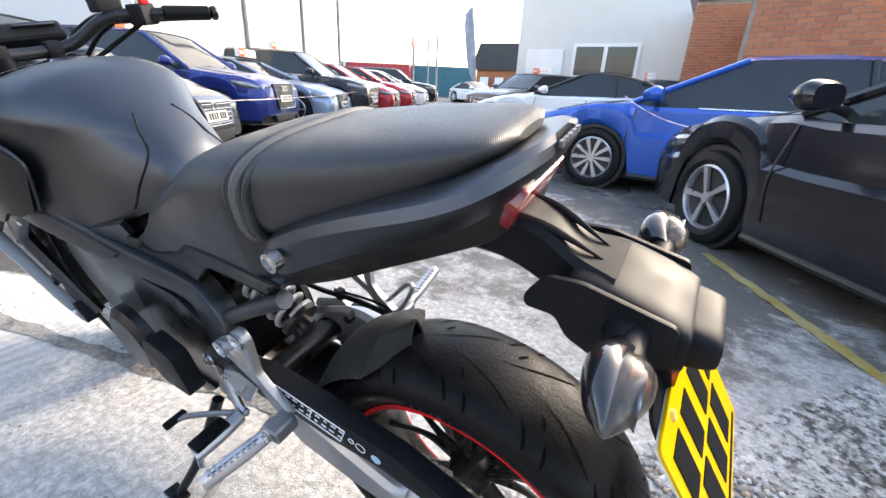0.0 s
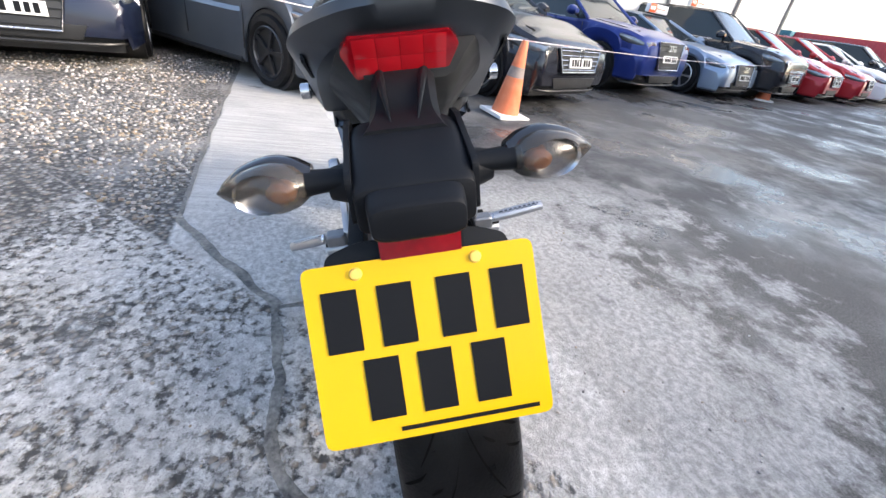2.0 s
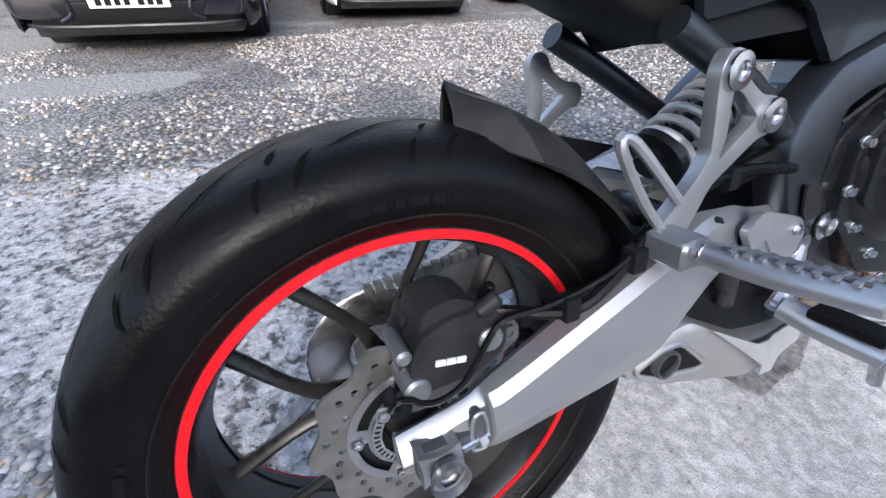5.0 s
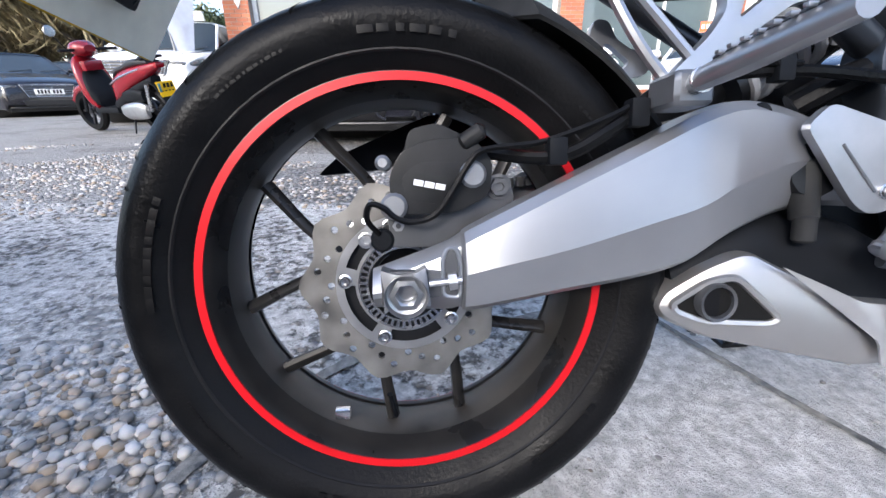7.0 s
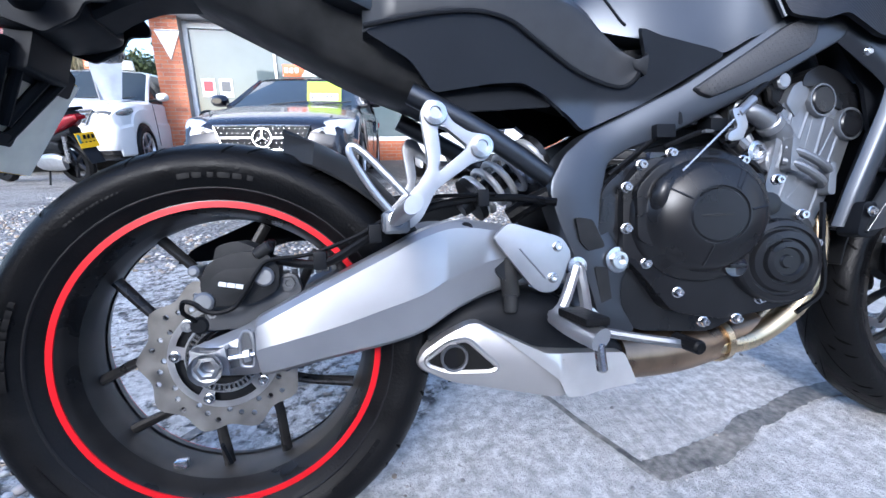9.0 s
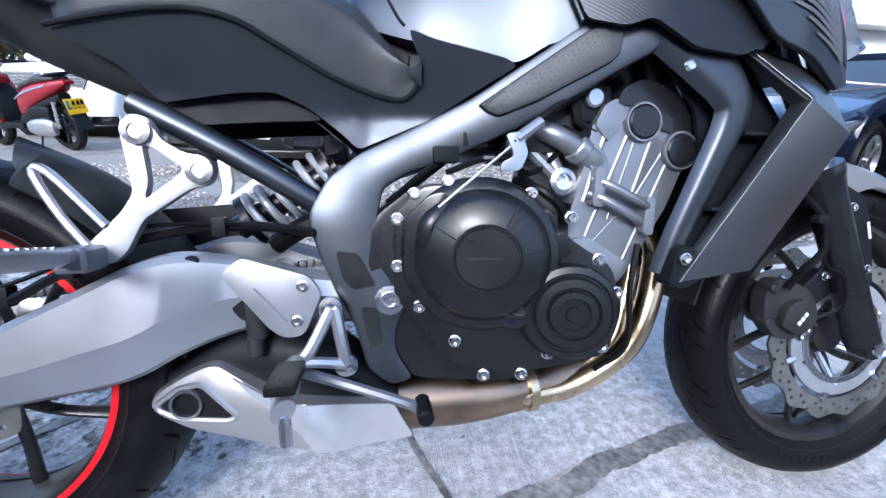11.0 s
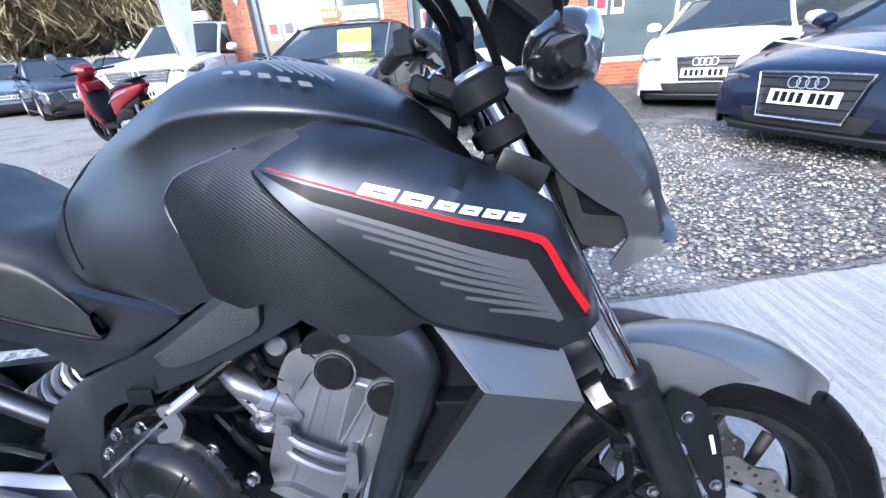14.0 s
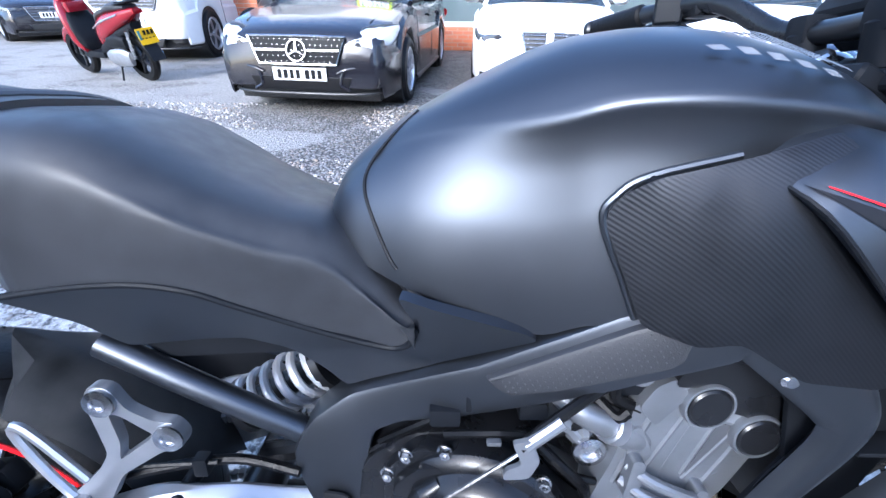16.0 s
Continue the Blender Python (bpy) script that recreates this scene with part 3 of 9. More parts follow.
def car_wheel(parent, x, y, R, spokes=10, dark=False):
    side = -1 if y < 0 else 1
    w = empty("wheel", pose(x, y, R))
    w.parent = parent
    W = 0.205
    part("tyre", lathe([(R * 0.70, -W / 2 + 0.02), (R * 0.80, -W / 2), (R * 0.95, -W / 2 + 0.01), (R, -W / 2 + 0.04), (R, W / 2 - 0.04), (R * 0.95, W / 2 - 0.01), (R * 0.80, W / 2), (R * 0.70, W / 2 - 0.02)], n=32), "cartyre", w)
    f = side * W * 0.42
    b = lathe([(R * 0.70, side * (W / 2 - 0.018)), (R * 0.66, side * (W / 2 - 0.01)), (R * 0.63, side * (W / 2 - 0.03)), (R * 0.6, -side * W * 0.3)], n=32)
    join(b, lathe([(0, f), (R * 0.10, f), (R * 0.13, f - side * 0.03), (R * 0.13, 0)], n=16))
    for k in range(spokes):
        a = 2 * math.pi * k / spokes
        s = prism([(R * 0.08, -R * 0.035), (R * 0.66, -R * 0.07), (R * 0.66, R * 0.07), (R * 0.08, R * 0.035)], f - side * 0.028, f - side * 0.004)
        join(b, s, Matrix.Rotation(a, 4, "Y"))
    part("rim", b, "alloydark" if dark else "alloy", w, angle=30)
    part("brake_disc", lathe([(0, f - side * 0.07), (R * 0.5, f - side * 0.07), (R * 0.5, f - side * 0.09)], n=20), "disc", w)
    return w


def car(m, colour, label, L=4.3, W=1.80, H=1.44, wb=2.6, style="hatch", nose=0.66, R=0.325, grille=(0.95, 0.26, 0.56), plate=None, sign=False, spokes=10,
        dark_wheels=False, splitgrille=False, chrome=True, platebar="white", doors=2, badge="ring", group="", soft_top=False):
    """A parked car; x forward. Everything that shows from the yard is a part."""
    pt = PAINTS[colour]
    root = empty("car", m, label, "car", group)
    f, r = L / 2, -L / 2
    cowl = H * 0.66
    if style == "suv":
        cowl = H * 0.645
    hoodx = {"hatch": f - 1.18, "sedan": f - 1.35, "suv": f - 1.25, "coupe": f - 1.35, "pickup": f - 1.35}[style]
    belt = [(r, H * 0.55), (r + 0.06, H * 0.635), (r + 0.5, H * 0.675), (hoodx - 0.2, cowl - 0.02), (hoodx, cowl), (hoodx + 0.5, cowl - 0.055), (f - 0.42, nose + 0.09), (f - 0.22, nose + 0.035), (f - 0.12, nose + 0.0), (f - 0.06, nose - 0.04), (f - 0.025, nose - 0.10), (f - 0.005, nose - 0.18), (f, nose - 0.26)]
    roof = {"hatch": [(r + 0.10, cowl + 0.0), (r + 0.28, H * 0.86), (r + 0.62, H * 0.965), (r + 1.6, H), (hoodx - 0.9, H * 0.985), (hoodx, cowl)],
            "suv": [(r + 0.08, cowl + 0.0), (r + 0.25, H * 0.90), (r + 0.5, H * 0.98), (r + 1.7, H), (hoodx - 0.75, H * 0.985), (hoodx, cowl)],
            "sedan": [(r + 0.55, cowl + 0.01), (r + 1.15, H * 0.93), (r + 1.6, H * 0.99), (r + 2.0, H), (hoodx - 0.95, H * 0.975), (hoodx, cowl)],
            "coupe": [(r + 0.35, cowl + 0.01), (r + 1.0, H * 0.90), (r + 1.5, H * 0.98), (r + 1.9, H), (hoodx - 0.9, H * 0.965), (hoodx, cowl)],
            "pickup": [(r + 1.75, cowl + 0.01), (r + 1.85, H * 0.95), (r + 2.1, H * 0.99), (r + 2.5, H), (hoodx - 0.72, H * 0.985), (hoodx, cowl)]}[style]
    rw, fw = f - 0.86 - wb, f - 0.86
    width = [(r, 0.80), (r + 0.12, 0.92), (r + 0.6, 0.985), (0, 1.0), (f - 0.75, 0.99), (f - 0.4, 0.97), (f - 0.2, 0.93), (f - 0.08, 0.885), (f - 0.02, 0.84), (f, 0.80)]
    sill = 0.17 if style not in ("suv", "pickup") else 0.26
    xs_ = sorted(set([round(v, 4) for v in np.linspace(r, f, 64)] + [f - 0.02, f - 0.05, f - 0.1, r + 0.03] + [w + k * R * 0.16 for w in (rw, fw) for k in range(-8, 9)]))
    Ra = R * 1.13
    sec = []
    for x in xs_:
        hw, zb, z0 = W / 2 * interp(width, x), interp(belt, x), sill + (0.10 if x > f - 0.1 or x < r + 0.1 else 0)
        for w in (rw, fw):
            if abs(x - w) < Ra:
                z0 = max(z0, R + math.sqrt(Ra * Ra - (x - w) ** 2))
        z0 = min(z0, zb - 0.06)
        zm = z0 + (zb - z0) * 0.5
        half = [(0.955, z0), (0.985, z0 + 0.03), (1.0, max(zm - 0.05, z0 + 0.04)), (0.998, zm + 0.06), (0.965, zm + 0.10), (0.955, zb - 0.05), (0.90, zb - 0.006), (0.60, zb + 0.028), (0.25, zb + 0.038)]
        half = [(a, min(max(z, z0), zb + 0.04)) for a, z in half]
        sec.append([(x, a * hw, z) for a, z in half] + [(x, -a * hw, z) for a, z in half[::-1]])
    b = bmesh.new()
    rows = rings(b, sec, closed=False, caps=False)
    for rr in (rows[0], rows[-1]):
        b.faces.new(rr)
    part("body", b, pt, root, angle=32)
    part("underbody", box(0, 0, sill + 0.12, L - 0.3, W * 0.80, 0.34, 0.05), "carblack", root)
    for w in (rw, fw):
        part("wheel_arch", lathe([(0, -W * 0.47), (Ra * 0.985, -W * 0.47), (Ra * 0.985, W * 0.47), (0, W * 0.47)], (w, 0, R), n=24), "carblack", root)

    def gsec(x, out=0.0):
        zb, zr, hw = interp(belt, x) - 0.01, interp(roof, x), W / 2 * interp(width, x)
        k = max(0.0, min(1.0, (zr - zb) / (H - cowl)))
        t = hw * (0.90 - 0.17 * k)
        zr = max(zr, zb + 0.002)
        pts = [(hw * 0.905, zb), (hw * 0.90 - (hw * 0.90 - t) * 0.5, zb + (zr - zb) * 0.5), (t, zb + (zr - zb) * 0.90), (t * 0.86, zb + (zr - zb) * 0.975), (t * 0.4, zr), (0, zr + 0.004)]
        pts = [(y + out * (0.6 if i < 3 else 0), z + out * (0 if i < 2 else 1)) for i, (y, z) in enumerate(pts)]
        return [(x, y, z) for y, z in pts] + [(x, -y, z) for y, z in pts[-2::-1]]

    x0, x1, x2, x3 = roof[0][0], roof[2][0] if style != "coupe" else roof[1][0], roof[4][0], roof[5][0]
    b = bmesh.new()
    rings(b, [gsec(x) for x in np.linspace(x2, x3, 8)], closed=False, caps=False)
    part("windscreen", b, "carglass", root)
    b = bmesh.new()
    rings(b, [gsec(x) for x in np.linspace(x0, x1, 8)], closed=False, caps=False)
    part("rear_window", b, "carglass", root)
    for side in (0, 1):
        b = bmesh.new()
        rings(b, [(gsec(x)[:3] if side == 0 else gsec(x)[-3:]) for x in np.linspace(x1, x2, 14)], closed=False, caps=False)
        part("side_window", b, "carglass", root)
    b = bmesh.new()
    rings(b, [gsec(x, 0.012)[2:-2] for x in np.linspace(x1 - 0.04, x2 + 0.03, 16)], closed=False, caps=False)
    bmesh.ops.solidify(b, geom=list(b.faces), thickness=0.012)
    part("roof", b, pt if not soft_top else "carblack", root)
    for s in (1, -1):
        for xa, xb, w_ in ((x3, x2, 0.030), (x0, x1, 0.05)):
            pts = [gsec(x, 0.004)[2 if s > 0 else -3] for x in np.linspace(xa, xb, 6)]
            part("pillar", tube(pts, w_, 8, 2), pt if not soft_top else "carblack", root)
        xm = x1 + (x2 - x1) * 0.45
        part("pillar", tube([gsec(xm - 0.06, 0.004)[0 if s > 0 else -1], gsec(xm - 0.03, 0.004)[1 if s > 0 else -2], gsec(xm, 0.004)[2 if s > 0 else -3]], 0.03, 8, 2), "carblack", root)
        part("window_trim", tube([gsec(x, 0.004)[0 if s > 0 else -1] for x in np.linspace(x1, x2 + 0.3, 8)], 0.012, 6, 1), "carblack" if not chrome else "steel", root)
        mx, my = hoodx - 0.22, s * (W / 2 + 0.09)
        mir = part("door_mirror", superloft([(mx - 0.07, cowl + 0.03, cowl + 0.15, 0.085, my, 2.6, 0.5), (mx, cowl + 0.015, cowl + 0.17, 0.11, my, 2.6, 0.5), (mx + 0.10, cowl + 0.05, cowl + 0.12, 0.06, my, 2.2, 0.5)], 14, 3), pt, root)
        part("mirror_arm", rod((mx, s * W * 0.44, cowl + 0.02), (mx, my, cowl + 0.07), 0.025, 8), "carblack", mir)
        for k in range(doors):
            hx = hoodx - 0.95 - k * 0.95
            part("door_handle", tube([(hx - 0.10, s * W * 0.492, cowl - 0.14), (hx, s * (W * 0.492 + 0.025), cowl - 0.13), (hx + 0.1, s * W * 0.492, cowl - 0.14)], 0.014, 8, 3), pt, root)
            dx = hoodx - 0.02 - k * 1.02
            part("door_seam", tube([(dx, s * W * 0.4995, sill + 0.14), (dx + 0.02, s * W * 0.499, cowl * 0.62), (dx - 0.03, s * W * 0.478, cowl - 0.06)], 0.006, 5, 3), "carblack", root)
        part("sill_trim", rod((rw + R * 1.25, s * W * 0.485, sill + 0.02), (fw - R * 1.25, s * W * 0.485, sill + 0.02), 0.03, 8), "carblack" if not chrome else "carblack", root)
        # lamps
        hz = nose - 0.075
        lp = [(f - 0.52, hz + 0.03, hz + 0.09, 0.012, s * W * 0.474, 2.2, 0.5), (f - 0.33, hz - 0.03, hz + 0.08, 0.05, s * W * 0.445, 2.6, 0.5), (f - 0.15, hz - 0.065, hz + 0.055, 0.125, s * W * 0.375, 2.8, 0.5), (f - 0.035, hz - 0.06, hz + 0.025, 0.13, s * W * 0.335, 2.6, 0.5)]
        big = badge == "star"
        if big:
            lp = [(f - 0.50, nose + 0.00, nose + 0.06, 0.012, s * W * 0.470, 2.2, 0.5), (f - 0.33, nose - 0.10, nose + 0.065, 0.062, s * W * 0.437, 2.6, 0.5), (f - 0.17, nose - 0.15, nose + 0.045, 0.135, s * W * 0.368, 2.8, 0.5), (f - 0.03, nose - 0.17, nose - 0.055, 0.13, s * W * 0.315, 2.6, 0.5)]
        part("lamp_surround", superloft([(x_ - 0.016, a_ - 0.010, b_ + 0.008, h_ + 0.006, y_ - s * 0.010, q_, e_) for x_, a_, b_, h_, y_, q_, e_ in lp], 16, 4), "carblack", root)
        hl = part("headlight", superloft(lp, 16, 4), "lampclear" if big else "lamp", root)
        part("projector", lathe([(0, 0.02), (0.045, 0.012), (0.05, 0), (0.055, -0.03)], (f - 0.045, s * W * 0.315, hz - 0.015), "X", 14), "lampdark", hl)
        part("reflector", lathe([(0, 0.03), (0.03, 0.025), (0.036, 0)], (f - 0.10, s * W * 0.385, hz + 0.0), "X", 12), "steel", hl)
        part("running_light", tube([(f - 0.045, s * W * 0.265, hz - 0.05), (f - 0.10, s * W * 0.36, hz - 0.075), (f - 0.28, s * W * 0.43, hz - 0.02)], 0.012, 6, 4), "white", hl)
        fg = part("fog_recess", superloft([(f - 0.30, 0.30, 0.42, 0.03, s * W * 0.44, 2.6, 0.5), (f - 0.12, 0.25 if big else 0.27, 0.44, 0.12, s * W * 0.37, 3, 0.5), (f - 0.055 + 0.04 * big, 0.26 if big else 0.29, 0.42, 0.09 + 0.05 * big, s * W * 0.34, 3, 0.5)], 14, 3), "carblack", root)
        if big:
            part("intake_blade", tube([(f - 0.30, s * W * 0.462, 0.475), (f - 0.10, s * W * 0.405, 0.465), (f + 0.004, s * W * 0.26, 0.435), (f + 0.012, s * W * 0.20, 0.40)], 0.015, 8, 5), pt, root)
            part("intake_blade", tube([(f + 0.004, s * W * 0.235, 0.43), (f + 0.010, s * W * 0.215, 0.30), (f + 0.002, s * W * 0.26, 0.245)], 0.018, 8, 4), pt, root)
        else:
            part("fog_lamp", lathe([(0, 0.02), (0.038, 0.015), (0.045, 0)], (f - 0.075, s * W * 0.36, 0.355), "X", 14), "lamp", fg)
        part("tail_light", superloft([(r + 0.02, cowl - 0.26, cowl - 0.12, 0.05, s * W * 0.37, 2.5, 0.5), (r + 0.10, cowl - 0.28, cowl - 0.10, 0.10, s * W * 0.41, 2.5, 0.5), (r + 0.3, cowl - 0.22, cowl - 0.12, 0.03, s * W * 0.475, 2.5, 0.5)], 12, 3), "lensred", root)
    # grille with bars
    gw, gh, gc = grille
    gc = min(gc, nose - 0.02 - gh / 2)
    front = pose(f + 0.006, 0, gc, 0, 0, 90) @ Matrix.Rotation(radians(-10), 4, "X") @ Matrix.Translation((0, 0, -gc))
    g = part("grille", prism([(-gw / 2, gc + gh / 2), (gw / 2, gc + gh / 2), (gw * 0.40, gc - gh / 2), (-gw * 0.40, gc - gh / 2)], -0.003, 0.06, 0.01), "ink" if badge == "star" else "carblack", root)
    g.matrix_basis = front
    for k in range(5 if badge != "star" else 0):
        z = gc + gh * (0.4 - 0.2 * k)
        w = gw * (0.47 - 0.018 * k)
        part("grille_bar", rod((-w, -0.014, z), (w, -0.014, z), 0.007, 6), "steel" if chrome and badge != "rings" else "carblack", g)
    part("grille_frame", tube([(-gw / 2, -0.012, gc + gh / 2), (0, -0.012, gc + gh / 2 + 0.005), (gw / 2, -0.012, gc + gh / 2), (gw * 0.40, -0.012, gc - gh / 2), (-gw * 0.40, -0.012, gc - gh / 2), (-gw / 2, -0.012, gc + gh / 2)], 0.011, 6, 1), "steel", g)
    if splitgrille:
        part("grille_divider", box(0, -0.012, gc, 0.08, 0.03, gh * 1.02, 0.01), pt, g)
    if badge == "star":
        st = bmesh.new()
        for k in range(17):
            for j in range(5):
                x_, z_ = (k - 8) * gw * 0.056 + (0.5 if j % 2 else 0) * gw * 0.056, gc + gh * (0.40 - 0.2 * j)
                if abs(x_) < gw * 0.47 - (gh * 0.5 - (z_ - gc)) * gw * 0.1 / gh:
                    join(st, box(x_, -0.006, z_, 0.007, 0.01, 0.006))
        tagged(part("grille_studs", st, "steel", g), "fine chrome studs", kind="stuff")
        part("badge", lathe([(0.085, -0.025), (0.095, -0.02), (0.095, -0.034), (0.085, -0.034)], (0, 0, gc), n=24, closed=True), "steel", g)
        b = bmesh.new()
        for k in range(3):
            join(b, rod((0, -0.03, 0), (0, -0.03, 0.088), 0.016, 6, r2=0.004), Matrix.Translation((0, 0, gc)) @ Matrix.Rotation(k * 2.0944, 4, "Y"))
        part("badge_spoke", b, "steel", g)
    elif badge == "ring":
        part("badge", lathe([(0.05, -0.02), (0.06, -0.018), (0.06, -0.03), (0.05, -0.03)], (0, 0, gc + gh * 0.28), n=20, closed=True), "steel", g)
    elif badge == "rings":
        for k in range(4):
            part("badge_ring", lathe([(0.040, -0.02), (0.047, -0.018), (0.047, -0.03), (0.040, -0.03)], ((k - 1.5) * 0.066, 0, gc + gh * 0.30), n=18, closed=True), "steel", g)
    part("air_intake", prism([(-0.5, 0.36), (0.5, 0.36), (0.44, 0.24), (-0.44, 0.24)], -0.008, 0.06, 0.01), "ink" if badge == "star" else "carblack", root).matrix_basis = pose(f + 0.004, 0, 0, 0, 0, 90)
    if badge == "star":
        for q in (1, -1):
            part("grille_bar", box(q * gw * 0.27, -0.014, gc, gw * 0.33, 0.012, 0.020, 0.003), "steel", g)
    part("front_lip", tube([(f - 0.32, -W * 0.455, 0.215), (f - 0.12, -W * 0.40, 0.215), (f - 0.01, -W * 0.28, 0.21), (f + 0.012, 0, 0.21), (f - 0.01, W * 0.28, 0.21), (f - 0.12, W * 0.40, 0.215), (f - 0.32, W * 0.455, 0.215)], 0.016, 8, 4), "carblack", root)
    pz = plate if plate else gc - gh * 0.1
    pl = part("number_plate", box(0, -0.022, pz, 0.52, 0.012, 0.112, 0.004), "platewhite", root)
    pl.matrix_basis = front if pz > gc - gh / 2 else pose(f + 0.004, 0, 0, 0, 0, 90)
    for k, w in enumerate((0.048, 0.05, 0.044, 0.046, 0.052, 0.048, 0.05)):
        part("plate_mark", box(-0.195 + k * 0.06 + (0.03 if k > 3 else 0), -0.030, pz, w * 0.80, 0.004, 0.078), "ink", pl)
    part("bonnet_seam", tube([(f - 0.32, -W * 0.34, nose + 0.085), (hoodx + 0.1, -W * 0.40, cowl + 0.012)], 0.006, 5, 1), "carblack", root)
    part("bonnet_seam", tube([(f - 0.32, W * 0.34, nose + 0.085), (hoodx + 0.1, W * 0.40, cowl + 0.012)], 0.006, 5, 1), "carblack", root)
    for s in (-0.3, 0.25):
        part("wiper", tube([(hoodx + 0.02, s, cowl + 0.035), (hoodx - 0.12, s + 0.45, cowl + 0.085)], 0.009, 5, 1), "carblack", root)
    for x in (rw, fw):
        for s in (1, -1):
            car_wheel(root, x, s * (W / 2 - 0.105), R, spokes, dark_wheels)
    if style == "pickup":
        part("load_bed_cover", box(r + 0.88, 0, cowl + 0.035, 1.62, W * 0.80, 0.03, 0.01), "carblack", root)
    if sign:
        sg = empty("roof_sign", m @ pose((x1 + x2) / 2 + 0.35, 0, H + 0.02), "white and orange dealer warranty sign on a car roof", "roof sign", "roof signs")
        part("sign_board", prism([(-0.42, 0.0), (0.42, 0.0), (0.40, 0.17), (-0.40, 0.17)], -0.05, 0.05, 0.012), "white", sg).matrix_basis = pose(0, 0, 0, 0, 0, 90)
        part("arrow", prism([(-0.41, 0.0), (-0.15, 0.0), (-0.09, 0.085), (-0.15, 0.17), (-0.41, 0.17)], -0.056, -0.05, 0.002), "orange", sg).matrix_basis = pose(0, 0, 0, 0, 0, 90)
        for k in range(4):
            part("letter_bar", box(-0.02 + k * 0.09, -0.052, 0.085, 0.06, 0.004, 0.022), "orange", sg).matrix_basis = pose(0, 0, 0, 0, 0, 90)
        for k in range(3):
            part("letter_bar", box(-0.36 + k * 0.075, -0.058, 0.085, 0.05, 0.004, 0.07), "white", sg).matrix_basis = pose(0, 0, 0, 0, 0, 90)
    return root


def front_at(x, y, deg, L, dz=0.0):
    """The pose of a car whose front middle stands at x, y, heading that way."""
    a = radians(deg)
    cx, cy = x - math.cos(a) * L / 2, y - math.sin(a) * L / 2
    g0, g1 = gz(x, y), gz(2 * cx - x, 2 * cy - y)
    return pose(cx, cy, (g0 + g1) / 2 + dz, 0, math.degrees(math.atan2(g1 - g0, L)), deg)


# the dealer's row behind the motorcycle
car(front_at(-0.64, 3.92, -97, 4.63), "black", "glossy black saloon with a studded star grille parked on gravel", 4.63, 1.80, 1.43, 2.70, "coupe", 0.72, grille=(0.92, 0.23, 0.60), plate=0.385, sign=True, badge="star", spokes=10)
car(front_at(1.88, 4.85, -98, 4.63), "white", "white coupe with twin kidney grilles parked on gravel", 4.63, 1.82, 1.40, 2.81, "coupe", 0.70, grille=(0.62, 0.20, 0.60), plate=0.42, sign=True, splitgrille=True, badge="", spokes=10)
car(front_at(-4.33, 7.28, -88, 5.25), "white", "white pickup truck with a barred chrome grille", 5.25, 1.95, 1.83, 3.1, "pickup", 1.02, 0.38, grille=(1.15, 0.22, 0.88), plate=0.62, sign=True, spokes=5)
car(front_at(4.32, 5.48, -126, 4.3), "white", "white hatchback with a black trapezoid grille", 4.3, 1.80, 1.42, 2.6, "hatch", 0.72, grille=(0.70, 0.30, 0.52), plate=0.48, sign=True, badge="rings")
car(front_at(3.84, 3.10, -160, 4.18), "navy", "black low coupe with a chrome framed grille", 4.18, 1.84, 1.35, 2.47, "coupe", 0.66, grille=(0.80, 0.34, 0.48), plate=0.46, badge="rings", dark_wheels=False, spokes=5)
car(front_at(6.9, 7.2, -128, 4.7), "navy", "dark blue estate parked behind other cars", 4.7, 1.82, 1.44, 2.8, "hatch", 0.72, sign=True, badge="rings")
car(front_at(9.2, 6.8, -140, 4.7), "black", "black saloon parked at the far end of the row", 4.7, 1.82, 1.44, 2.8, "sedan", 0.72, sign=True)
car(front_at(2.9, 9.6, -100, 3.7), "teal", "teal and white small car before the showroom", 3.7, 1.65, 1.5, 2.4, "hatch", 0.74)
car(front_at(-2.1, 8.6, -92, 4.4), "grey", "dark grey hatchback beside the pickup", 4.4, 1.8, 1.5, 2.6, "hatch", 0.72)
# silver hatchback and the roped row ahead
car(front_at(4.04, -0.09, -134, 4.3), "silver", "silver hatchback with dark alloy wheels on gravel", 4.3, 1.80, 1.46, 2.62, "hatch", 0.70, dark_wheels=True, spokes=5, badge="ring")
ROW = "roped row of cars"
car(front_at(4.70, -2.38, -146, 4.1), "black", "glossy black hatchback with chrome trim behind a rope", 4.1, 1.75, 1.50, 2.54, "hatch", 0.74, spokes=5, group=ROW)
car(front_at(6.6, -4.95, -150, 4.63), "deepblue", "dark blue sports utility car behind a rope", 4.63, 1.89, 1.65, 2.81, "suv", 0.90, 0.36, grille=(0.92, 0.42, 0.70), badge="rings", spokes=10, group=ROW, sign=True)
car(front_at(7.47, -7.40, -152, 4.65), "paleblue", "pale silver blue coupe behind a rope", 4.65, 1.85, 1.38, 2.75, "sedan", 0.70, 0.34, grille=(0.86, 0.38, 0.54), badge="rings", spokes=5, group=ROW, sign=True)
car(front_at(8.1, -9.3, -152, 4.7), "black", "black sports utility car behind a rope", 4.7, 1.92, 1.70, 2.85, "suv", 0.92, 0.37, group=ROW, sign=True)
car(front_at(9.0, -11.6, -152, 4.3), "red", "red hatchback in the roped row", 4.3, 1.8, 1.5, 2.6, "hatch", 0.74, group=ROW)
car(front_at(9.9, -13.9, -152, 4.2), "red", "dark red hatchback in the roped row", 4.2, 1.8, 1.5, 2.6, "hatch", 0.74, group=ROW)
car(front_at(10.8, -16.2, -152, 4.2), "white", "white hatchback in the roped row", 4.2, 1.8, 1.48, 2.6, "hatch", 0.74, group=ROW)
